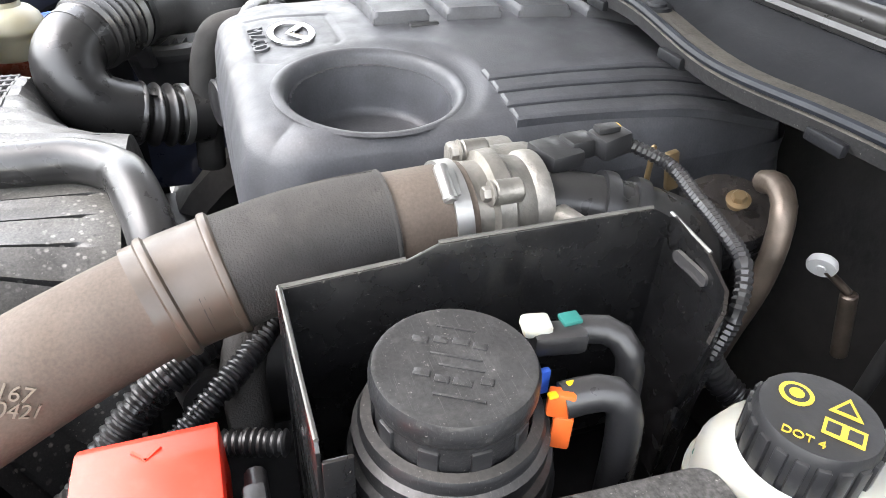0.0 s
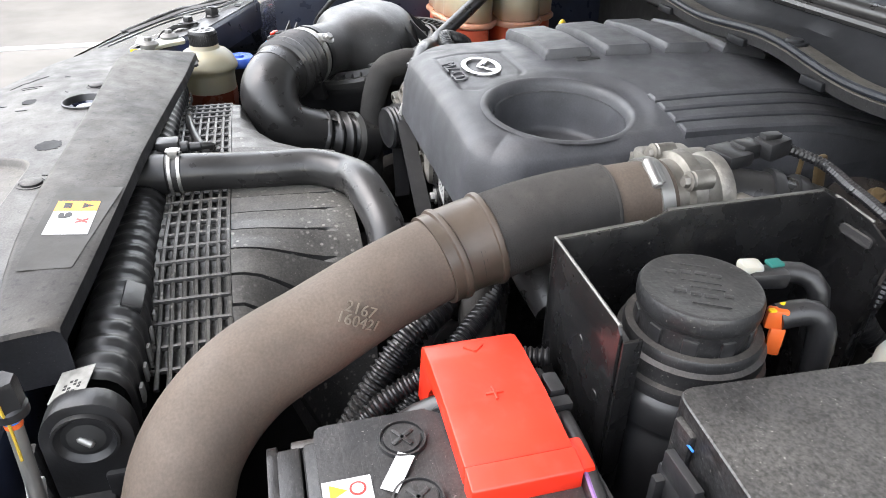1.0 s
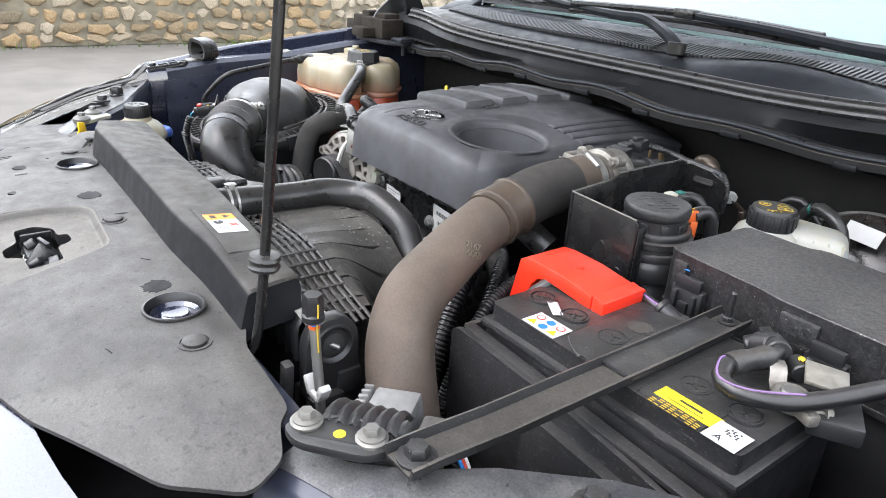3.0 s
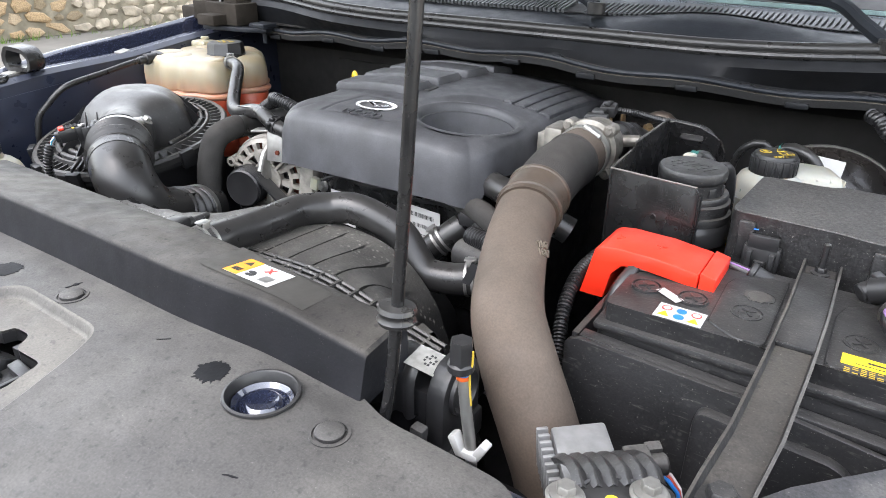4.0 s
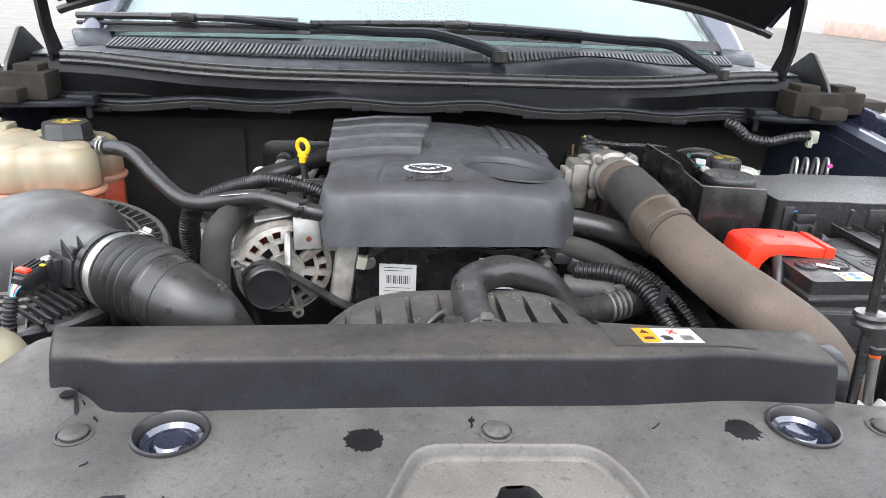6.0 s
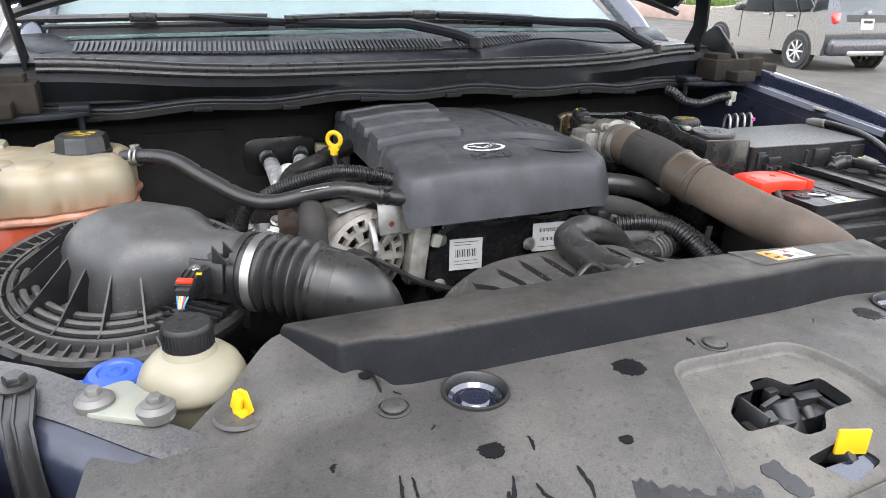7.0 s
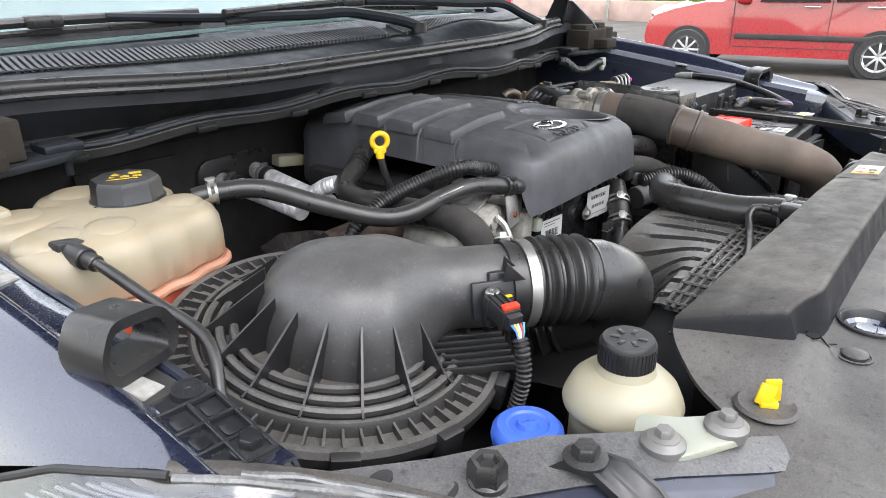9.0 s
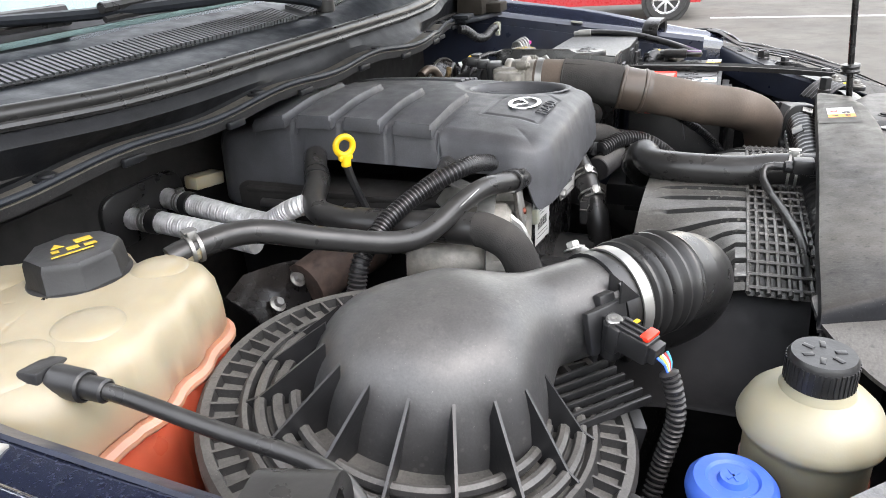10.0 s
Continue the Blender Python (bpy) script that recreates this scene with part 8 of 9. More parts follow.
part("core_pin", cyl((0.364, 0.076, 1.038), (0.368, 0.086, 1.032), 0.003), M_STEEL, cn)
lm = frame_at((0.331, 0.072, 1.060), (1, -0.1, 0), (0.1, 1, 0.25))
cl = label_plate(0.034, 0.026, lm, cn, "code_label", M_TAG, "small white code label")
ink(cl, lm, [(M_INKSHADE, rect(-0.002 + 0.0035 * (k % 4), 0.006 - 0.0035 * (k // 4), 0.0022, 0.0022)) for k in range(16) if (k * 5) % 3])
part("grey_arm", box((0.345, 0.035, 0.985), (0.014, 0.012, 0.07), 0.003, (0, 6, 0)), M_PANEL, cn)
part("metal_foot", box((0.352, 0.03, 0.945), (0.05, 0.03, 0.02), 0.003), M_ALU, cn)

# ---- bonnet prop ----
rod = thing("bonnet_prop", (0.335, 0.012, 1.03), "black steel bonnet prop rod with a rubber grommet", "prop rod")
part("rod", tube([(0.325, -0.012, 1.030), (0.331, 0.004, 1.036), (0.3345, 0.010, 1.055), (0.337, 0.020, 1.134), (0.3405, 0.043, 1.38), (0.346, 0.080, 1.80), (0.349, 0.10, 2.02)], 0.0052, seg=12), M_BAREMETAL, rod)
part("grommet", lathe([(0.005, -0.008), (0.0145, -0.0075), (0.016, -0.004), (0.014, -0.001), (0.014, 0.001), (0.016, 0.004), (0.0145, 0.0075), (0.005, 0.008)], axis_pose((0.337, 0.020, 1.134), (0.3405, 0.043, 1.38)), 26), M_RUBBER, rod)


# ---- coolant tank ----
tk = thing("coolant_tank", (-0.72, 0.72, 0.95), "milky coolant expansion tank with red coolant", "coolant tank")


def tank_shell(z0, z1, grow, top_round):
    lobes = [(-0.763, 0.6525, 0.0425), (-0.710, 0.650, 0.0355), (-0.660, 0.656, 0.0315), (-0.792, 0.655, 0.045), (-0.735, 0.648, 0.042), (-0.683, 0.645, 0.030), (-0.637, 0.662, 0.034), (-0.80, 0.76, 0.05), (-0.70, 0.80, 0.05), (-0.64, 0.76, 0.04)]
    n = 96
    out = []
    cx, cy = -0.715, 0.722
    for i in range(n):
        a = 2 * math.pi * i / n
        d = Vector((math.cos(a), math.sin(a)))
        best = 0
        for lx, ly, lr in lobes:
            p = Vector((cx - lx, cy - ly))
            b_ = p.dot(d)
            disc = b_ * b_ - (p.length_squared - (lr + grow) ** 2)
            if disc > 0:
                best = max(best, -b_ + math.sqrt(disc))
        out.append((a, best))
    rows = []
    for z, k in ([(z0, 0.97), (z0 + 0.004, 1.0)] + ([(z1 - 0.040, 1.0), (z1 - 0.022, 0.985), (z1 - 0.010, 0.94), (z1 - 0.003, 0.86), (z1, 0.70), (z1 + 0.001, 0.30), (z1 + 0.001, 0.02)] if top_round else [(z1 - 0.004, 1.0), (z1, 0.97)])):
        rows.append([(cx + r * k * math.cos(a), cy + r * k * math.sin(a), z) for a, r in out])
    bm = loft(rows, True)
    for row in (0,) if top_round else (0, -1):
        bm.verts.ensure_lookup_table()
        ring = [bm.verts[i] for i in (range(n) if row == 0 else range(len(rows) * n - n, len(rows) * n))]
        bm.faces.new(ring)
    return bm


part("upper_shell", tank_shell(1.072, 1.142, 0.004, True), M_TANK, tk)
part("seam_flange", tank_shell(1.060, 1.072, 0.010, False), M_TANKMID, tk)
part("lower_shell", tank_shell(0.93, 1.061, 0.002, False), M_TANKRED, tk, "lower half red with coolant")
for x, y, r in ((-0.793, 0.668, 0.040), (-0.735, 0.655, 0.034), (-0.640, 0.672, 0.030), (-0.70, 0.80, 0.04), (-0.785, 0.765, 0.035)):
    part("top_lobe", lathe([(r, 1.118), (r * 0.98, 1.132), (r * 0.88, 1.1400), (r * 0.70, 1.1435), (r * 0.4, 1.1448), (0, 1.145)], pose(x, y, 0), 28), M_TANK, tk)
part("corner_lug", join(box((-0.812, 0.785, 1.142), (0.05, 0.045, 0.022), 0.006), cyl((-0.815, 0.79, 1.15), (-0.815, 0.79, 1.160), 0.010)), M_CREAM, tk)
tc_ = part("cap", lathe([(0.036, 1.136), (0.0425, 1.138), (0.0428, 1.142), (0.0415, 1.144), (0.0400, 1.163), (0.0375, 1.168), (0, 1.169)], pose(-0.671, 0.730, 0, 0, 0, 10), 8), M_BLACK, tk)
part("cap_lip", lathe([(0.036, 1.137), (0.0435, 1.138), (0.0435, 1.143), (0.036, 1.144)], pose(-0.671, 0.730, 0), 36), M_BLACK, tc_)
tm = frame_at((-0.671, 0.730, 1.1692), (0.9, -0.45, 0), (0.45, 0.9, 0))
for outline in (tri(-0.010, 0.010, 0.011), rect(0.012, 0.010, 0.014, 0.010), rect(0.0, -0.003, 0.010, 0.007), rect(0.014, -0.005, 0.010, 0.006), rect(-0.003, -0.014, 0.034, 0.0025), rect(-0.014, -0.002, 0.006, 0.006)):
    part("symbol", moved(prism(outline, 0, 0.0005), tm), M_DIMYELLOW, tc_)
part("level_mark", box((-0.689, 0.6145, 1.088), (0.008, 0.002, 0.003), 0.0008), M_GREEN, tk)
part("outlet", cyl((-0.625, 0.690, 1.128), (-0.588, 0.668, 1.138), 0.010), M_TANK, tk)
ch = thing("coolant_hose", (-0.4, 0.55, 1.05), "matt black rubber coolant hose from the expansion tank", "hose")
part("hose_body", tube([(-0.612, 0.684, 1.134), (-0.591, 0.673, 1.138), (-0.540, 0.645, 1.136), (-0.49, 0.59, 1.112), (-0.440, 0.538, 1.091), (-0.40, 0.515, 1.089), (-0.342, 0.495, 1.104), (-0.30, 0.478, 1.110), (-0.256, 0.462, 1.102), (-0.22, 0.456, 1.094), (-0.17, 0.470, 1.086)], 0.0125, seg=16), M_RUBBER, ch)
clamp((-0.592, 0.673, 1.138), (1, -0.55, 0.05), 0.0135, ch, M_STEEL, 0.008)
part("hose_joint", lathe([(0.012, -0.009), (0.0150, -0.009), (0.0155, -0.003), (0.0140, -0.002), (0.0140, 0.002), (0.0155, 0.003), (0.0150, 0.009), (0.012, 0.009)], axis_pose((-0.246, 0.459, 1.1000), (-0.20, 0.457, 1.0925)), 18), M_BLACK, ch)
part("joint_tabs", join(*[box((-0.246 + dx, 0.459 + dy, 1.100 + dz), (0.010, 0.006, 0.006), 0.001) for dx, dy, dz in ((0.0, -0.015, 0.004), (0.004, -0.010, 0.012), (-0.003, 0.013, 0.009))]), M_BLACK, ch)
part("hose_print", box((-0.345, 0.4835, 1.1125), (0.045, 0.001, 0.004), 0, (50, -8, -10)), M_STEEL, ch)
solo("wiring_loom", tube([(-0.20, 0.49, 1.105), (-0.235, 0.505, 1.118), (-0.295, 0.512, 1.129), (-0.335, 0.545, 1.114), (-0.382, 0.571, 1.094), (-0.415, 0.58, 1.076), (-0.437, 0.585, 1.060), (-0.45, 0.59, 1.02), (-0.45, 0.60, 0.96)], corrugated(0.0105, 0.0009, 0.005), step=0.0012, seg=12), M_LOOM, (-0.38, 0.57, 0.96), "black corrugated wiring loom wrapped in tape", "cable")
yh = thing("breather_hose", (-0.33, 0.68, 1.0), "dull black branched rubber hose beside the engine", "hose")
part("hose_body", tube([(-0.215, 0.77, 1.105), (-0.25, 0.75, 1.100), (-0.285, 0.728, 1.090), (-0.325, 0.712, 1.082), (-0.346, 0.69, 1.075), (-0.357, 0.65, 1.073), (-0.358, 0.613, 1.072)], 0.0165, seg=16), M_RUBBER, yh)
LOWER = [(-0.358, 0.630, 1.072), (-0.355, 0.570, 1.072), (-0.352, 0.518, 1.074), (-0.357, 0.460, 1.077), (-0.364, 0.428, 1.064), (-0.366, 0.410, 1.025), (-0.366, 0.402, 0.97), (-0.365, 0.396, 0.86)]
part("lower_hose", tube(LOWER, 0.0195, seg=16), M_RUBBER, yh)
part("fabric_sleeve", tube([(-0.3555, 0.472, 1.0775)] + LOWER[3:], 0.0210, seg=18, step=0.005), M_SLEEVE, yh, "woven black fabric sleeve")
for k in range(2):
    part("joint_line", lathe([(0.016, -0.002), (0.018, -0.002), (0.018, 0.002), (0.016, 0.002)], axis_pose((-0.262 - 0.012 * k, 0.742 - 0.008 * k, 1.0965 - 0.003 * k), (-0.30, 0.72, 1.085)), 18), M_BLACK, yh)
solo("rubber_hose", tube([(-0.30, 0.56, 1.10), (-0.26, 0.55, 1.105), (-0.22, 0.56, 1.105), (-0.18, 0.57, 1.10)], 0.013, seg=12), M_RUBBER, (-0.24, 0.56, 1.09), "short black hose behind the alternator", "hose")
for a, b_, c, d in (((-0.335, 1.04, 1.030), (-0.333, 0.99, 1.029), (-0.338, 0.886, 1.024), (-0.345, 0.80, 1.02)), ((-0.255, 1.04, 1.034), (-0.268, 0.98, 1.033), (-0.284, 0.855, 1.024), (-0.31, 0.77, 1.03))):
    hh = thing("heater_hose", c, "heater hose in a silver foil sleeve", "hose", "heater hoses")
    part("foil_sleeve", tube([a, b_, c, d], lambda f, s: 0.0165 + 0.0006 * math.sin(s * 1400), seg=14, step=0.0015), M_FOIL, hh)
    part("end_ring", lathe([(0.014, -0.012), (0.019, -0.012), (0.019, 0.004), (0.014, 0.004)], axis_pose(b_, a), 18), M_BLACK, hh)
    clamp(tuple(Vector(b_) + (Vector(a) - Vector(b_)) * 0.25), Vector(b_) - Vector(a), 0.0165, hh, M_STEEL, 0.006)
solo("foil_hose", tube([(-0.33, 0.86, 1.02), (-0.34, 0.79, 1.045), (-0.345, 0.735, 1.075), (-0.34, 0.715, 1.082)], lambda f, s: 0.0135 + 0.0006 * math.sin(s * 1400), seg=14, step=0.0015), M_FOIL, (-0.34, 0.79, 1.02), "silver foil sleeve joining a black hose", "hose")
gr = thing("bulkhead_grommet", (-0.30, 1.04, 1.04), "black rubber bulkhead grommet round two pipes", "grommet")
part("grommet_plate", prism(rounded([(-0.385, 0.99), (-0.215, 0.99), (-0.215, 1.075), (-0.385, 1.075)], 0.035, 6), 0, 0.012, 0.004, m=frame_at((0, 1.044, 0), (1, 0, 0), (0, 0, 1))), M_RUBBER, gr)
part("beige_clip", box((-0.20, 1.00, 1.048), (0.060, 0.03, 0.022), 0.004, (0, 6, -8)), M_CREAM, gr, "beige plastic clip")
hs = thing("exhaust_heat_shield", (-0.40, 0.75, 0.95), "dark pressed steel heat shield with bolts", "heat shield")
part("plate", thick(loft([[(-0.46 + 0.05 * i, 0.77 + 0.01 * math.sin(i * 2.0), 1.005 - 0.006 * (i - 1) ** 2), (-0.46 + 0.05 * i, 0.73 + 0.01 * math.sin(i * 2.0), 0.98), (-0.455 + 0.045 * i, 0.70, 0.90)] for i in range(4)]), 0.003), M_BAREMETAL, hs)
for at in ((-0.42, 0.725, 0.975), (-0.37, 0.725, 0.985), (-0.44, 0.715, 0.945)):
    part("bolt", hexbolt(at, 0.007, (0, -0.7, 0.7)), M_STEEL, hs)
part("manifold", tube([(-0.36, 0.72, 0.97), (-0.30, 0.70, 0.98), (-0.24, 0.69, 0.975), (-0.20, 0.70, 0.97)], 0.035, seg=14), M_RUST, hs)
dp = thing("dipstick", (-0.263, 0.693, 1.04), "oil dipstick with a bright yellow ring handle", "dipstick")
part("ring", lathe([(0.0125 + 0.0045 * math.cos(a), 0.0040 * math.sin(a)) for a in (2 * math.pi * i / 12 for i in range(13))], frame_at((-0.262, 0.692, 1.139), (0.8, -0.6, 0), (0, 0, 1)), 32), M_YELLOW, dp)
part("ring_stem", join(cyl((-0.263, 0.692, 1.110), (-0.262, 0.692, 1.126), 0.007), box((-0.2625, 0.692, 1.123), (0.02, 0.008, 0.008), 0.002, (0, 0, -37))), M_YELLOW, dp)
part("rod", tube([(-0.263, 0.692, 1.115), (-0.258, 0.685, 1.08), (-0.245, 0.67, 1.02), (-0.23, 0.66, 0.96)], 0.006, seg=8), M_BLACK, dp)

# ---- power steering reservoir and washer filler ----
ps = thing("power_steering_reservoir", (-0.557, 0.125, 0.95), "cream power steering fluid bottle with ribbed black cap", "reservoir")
PX = pose(-0.556, 0.133, 0)
part("bottle", lathe([(0, 0.935), (0.040, 0.937), (0.046, 0.945), (0.0465, 1.020), (0.049, 1.027), (0.0530, 1.031), (0.0540, 1.035), (0.0525, 1.040), (0.0470, 1.052), (0.0380, 1.061), (0.0270, 1.066), (0.024, 1.074)], PX, 48), M_CREAM, ps)
part("fluid", lathe([(0, 0.934), (0.041, 0.9345), (0.0472, 0.945), (0.0475, 0.992), (0.0, 0.992)], PX, 40), M_PSFLUID, ps, "dark red fluid in the lower half")
pcap = part("cap", lathe([(0.022, 1.070), (0.0240, 1.071), (0.0246, 1.074), (0.0242, 1.094), (0.0222, 1.0975), (0.018, 1.0975), (0, 1.0970)], PX, 48), M_BLACK, ps)
for k in range(40):
    a = 2 * math.pi * k / 40
    part("knurl", box((-0.556 + 0.0244 * math.cos(a), 0.133 + 0.0244 * math.sin(a), 1.083), (0.0016, 0.0018, 0.019), 0.0, (0, 0, math.degrees(a))), M_BLACK, pcap)
for k in range(6):
    part("cap_mark", box((-0.556 + 0.012 * math.cos(k), 0.133 + 0.012 * math.sin(k), 1.0976), (0.008, 0.004, 0.001), 0.0003, (0, 0, 57 * k)), M_BLACK, pcap)
part("mount_plate", prism(rounded([(-0.656, 0.073), (-0.648, 0.053), (-0.592, 0.019), (-0.574, 0.026), (-0.576, 0.046), (-0.598, 0.070), (-0.612, 0.098), (-0.640, 0.090)], 0.009, 4), 1.0600, 1.0665, 0.002), M_WHITEPL, ps)
for at in ((-0.639, 0.067, 1.066), (-0.590, 0.036, 1.066)):
    part("mount_bolt", join(lathe([(0, -0.006), (0.0155, -0.006), (0.0165, 0.0), (0.0165, 0.004), (0.012, 0.008), (0, 0.008)], pose(*at), 28), hexbolt((at[0], at[1], at[2] + 0.007), 0.007)), M_WASHER, ps)
wc = thing("washer_filler", (-0.63, 0.187, 0.95), "blue washer fluid cap on a dark filler neck", "cap")
part("neck", lathe([(0.022, 0.92), (0.022, 1.015), (0.026, 1.018)], pose(-0.63, 0.187, 0), 24), M_BLACK, wc)
bcap = part("cap", lathe([(0.025, 1.010), (0.0315, 1.011), (0.0325, 1.016), (0.0315, 1.022), (0.027, 1.027), (0.019, 1.028), (0.017, 1.026), (0.011, 1.026), (0.009, 1.030), (0, 1.030)], pose(-0.63, 0.187, 0), 36), M_BLUE, wc)
part("tab", box((-0.664, 0.188, 1.017), (0.016, 0.014, 0.006), 0.002), M_BLUE, bcap)
part("symbol", join(box((-0.63, 0.187, 1.0302), (0.012, 0.002, 0.001), 0, (0, 0, 30)), box((-0.63, 0.187, 1.0302), (0.012, 0.002, 0.001), 0, (0, 0, -40))), M_BLUE, bcap)

# ---- fender fittings, both sides ----
for s, dx, dy, dz in ((-1, 0.012, -0.050, 0.024), (1, 0.0, -0.03, 0.0)):
    bs = thing("bonnet_bump_stop", (s * (0.865 + dx), 0.41 + dy, 1.09 + dz), "folded black rubber bump strap on the fender edge", "bump stop", "bump stops")
    loop = rounded([(-0.030, 0.0), (0.030, 0.0), (0.036, 0.022), (0.022, 0.044), (-0.024, 0.050), (-0.038, 0.024)], 0.011, 5)
    axis, across = Vector((s * -0.27, -0.963, 0)), Vector((s * -0.963, 0.27, 0))
    at = Vector((s * (0.858 + dx), 0.432 + dy, 1.108 + dz))
    part("strap", thick(loft([[tuple(at + across * u * k + axis * w + Vector((0, 0, v))) for u, v in loop] for w, k in ((-0.020, 0.98), (-0.018, 1.0), (0.018, 1.0), (0.020, 0.98))], True), 0.008), M_RUBBER, bs)
    part("foot", box((s * (0.868 + dx), 0.412 + dy, 1.099 + dz), (0.05, 0.06, 0.010), 0.003), M_RUBBER, bs)
    gx, gy, gz = dx * 0.4, dy * 0.70, dz * 0.75
    gp = thing("fender_grid_plate", (s * 0.862, 0.30 + gy, 1.08 + gz), "ribbed black plastic plate on the fender flange", "plate", "fender plates")
    GM = frame_at((s * (0.866 + gx), 0.312 + gy, 1.100 + gz), (1, 0.10 * s, 0), (-0.10 * s, 1, 0.1275))
    part("plate", prism(rounded([(-0.022, -0.036), (0.022, -0.036), (0.024, 0.052), (0.012, 0.062), (-0.014, 0.062), (-0.024, 0.050)], 0.006, 3), -0.006, 0.0, 0.0015, m=GM), M_GLOSSBLACK, gp)
    for u in (-0.0215, 0.0, 0.0215):
        part("rib", moved(box((u, 0.002, 0.0022), (0.0032, 0.074, 0.0050), 0.0010), GM), M_GLOSSBLACK, gp)
    for v in (-0.034, -0.010, 0.014, 0.038):
        part("rib", moved(box((0, v, 0.0022), (0.046, 0.0032, 0.0050), 0.0010), GM), M_GLOSSBLACK, gp)
    for u, v in ((-0.0108, -0.022), (-0.0108, 0.002), (0.0108, 0.002), (-0.0108, 0.026), (0.0108, 0.026)):
        part("pocket_pad", moved(prism(rounded(rect(u, v, 0.012, 0.014), 0.004, 3), -0.001, 0.0016, 0.0006), GM), M_GLOSSBLACK, gp)
    part("plate_bolt", moved(lathe([(0.0, 0.0025), (0.003, 0.0025), (0.0035, 0.0035), (0.0085, 0.0035), (0.0090, 0.0050), (0.0115, 0.0050), (0.0120, 0.0)], None, 28), GM @ pose(-0.008 * s, 0.051, 0)), M_GLOSSBLACK, gp)
    part("plate_bolt", moved(hexbolt((0, 0, 0), 0.0085), GM @ pose(0.0108, -0.022, 0.001)), M_GLOSSBLACK, gp)
    bn = thing("rubber_buffer", (s * 0.757, 0.146, 1.065), "hexagonal black rubber bonnet buffer", "buffer", "rubber buffers")
    part("buffer", join(lathe([(0.0132, 1.064), (0.0140, 1.067), (0.0138, 1.078), (0.0118, 1.082), (0.008, 1.081), (0.006, 1.077), (0, 1.077)], pose(s * 0.759, 0.143, 0.012), 6), lathe([(0.0140, 1.060), (0.0142, 1.066), (0.0115, 1.069)], pose(s * 0.759, 0.143, 0.012), 24)), M_RUBBER, bn)
    st = thing("headlight_strap", (s * 0.705, 0.095, 1.06), "black plastic strap bolted over the headlight", "strap", "headlight straps")
    part("strap", thick(loft([[(s * (x - 0.0145), y - 0.009, z - 0.004), (s * (x - 0.014), y - 0.0085, z + 0.0018), (s * (x - 0.011), y - 0.007, z + 0.0018), (s * (x - 0.010), y - 0.006, z), (s * x, y, z), (s * (x + 0.001), y, z + 0.0014), (s * (x + 0.003), y + 0.001, z + 0.0014), (s * (x + 0.004), y + 0.002, z), (s * (x + 0.010), y + 0.006, z), (s * (x + 0.011), y + 0.007, z + 0.0018), (s * (x + 0.014), y + 0.0085, z + 0.0018), (s * (x + 0.0145), y + 0.009, z - 0.004)] for x, y, z in ((0.706, 0.118, 1.064), (0.700, 0.104, 1.076), (0.698, 0.082, 1.077), (0.699, 0.058, 1.066), (0.695, 0.036, 1.040), (0.690, 0.020, 1.008), (0.686, 0.010, 0.97), (0.680, 0.0, 0.90))]), 0.003), M_BLACK, st)
    part("strap_bolt", hexbolt((s * 0.701, 0.100, 1.078), 0.010), M_BATT, st)
for x, y, z in ((-0.878, 0.354, 1.1285), (-0.868, 0.60, 1.142), (0.845, 0.60, 1.152)):
    solo("paper_tag", box((x, y, z), (0.020, 0.030, 0.005), 0.001, (7, 6, 14)), M_TAG, (x, y, z), "small white tag stuck on the fender flange", "tag", "fender tags")
vt = thing("vent_tube", (-0.79, 0.45, 1.0), "thin black vent tube with a ribbed plug", "tube")
part("tube", tube([(-0.789, 0.60, 1.133), (-0.788, 0.568, 1.131), (-0.787, 0.50, 1.120), (-0.785, 0.43, 1.110), (-0.790, 0.40, 1.098), (-0.805, 0.375, 1.07), (-0.815, 0.355, 1.04), (-0.815, 0.345, 0.97)], 0.0058, seg=12), M_RUBBER, vt)
part("plug", join(cyl((-0.789, 0.600, 1.133), (-0.790, 0.628, 1.134), 0.0115), cyl((-0.788, 0.583, 1.132), (-0.789, 0.602, 1.133), 0.0085), box((-0.791, 0.637, 1.134), (0.030, 0.018, 0.022), 0.003, (0, 10, 8))), M_BLACK, vt)
solo("radiator_breather", tube([(-0.058, 0.145, 1.078), (-0.062, 0.158, 1.077), (-0.076, 0.160, 1.066), (-0.10, 0.150, 1.054), (-0.17, 0.132, 1.049), (-0.24, 0.120, 1.046), (-0.31, 0.115, 1.03)], 0.0050, seg=10), M_RUBBER, (-0.2, 0.15, 1.04), "thin black breather hose along the radiator", "hose")

# ---- engine side hoses and harness ----
solo("coolant_pipe", tube([(0.13, 0.50, 1.075), (0.17, 0.47, 1.078), (0.215, 0.455, 1.073), (0.26, 0.45, 1.06), (0.30, 0.46, 1.04)], 0.019, seg=14), M_RUBBER, (0.2, 0.46, 1.04), "black padded hose below the engine cover", "hose")
solo("coolant_pipe", tube([(0.135, 0.455, 1.045), (0.18, 0.435, 1.045), (0.225, 0.415, 1.030), (0.26, 0.40, 1.005), (0.28, 0.40, 0.96)], 0.017, seg=14), M_SLEEVE, (0.2, 0.43, 0.97), "woven black hose leaving the engine front", "hose")
solo("engine_loom", tube([(0.17, 0.42, 1.015), (0.215, 0.395, 1.022), (0.25, 0.365, 1.018), (0.268, 0.33, 1.0), (0.29, 0.29, 0.96), (0.31, 0.25, 0.90)], corrugated(0.013, 0.0014, 0.0065), step=0.0016, seg=12), M_LOOM, (0.26, 0.34, 0.9), "thick corrugated engine wiring loom", "cable")
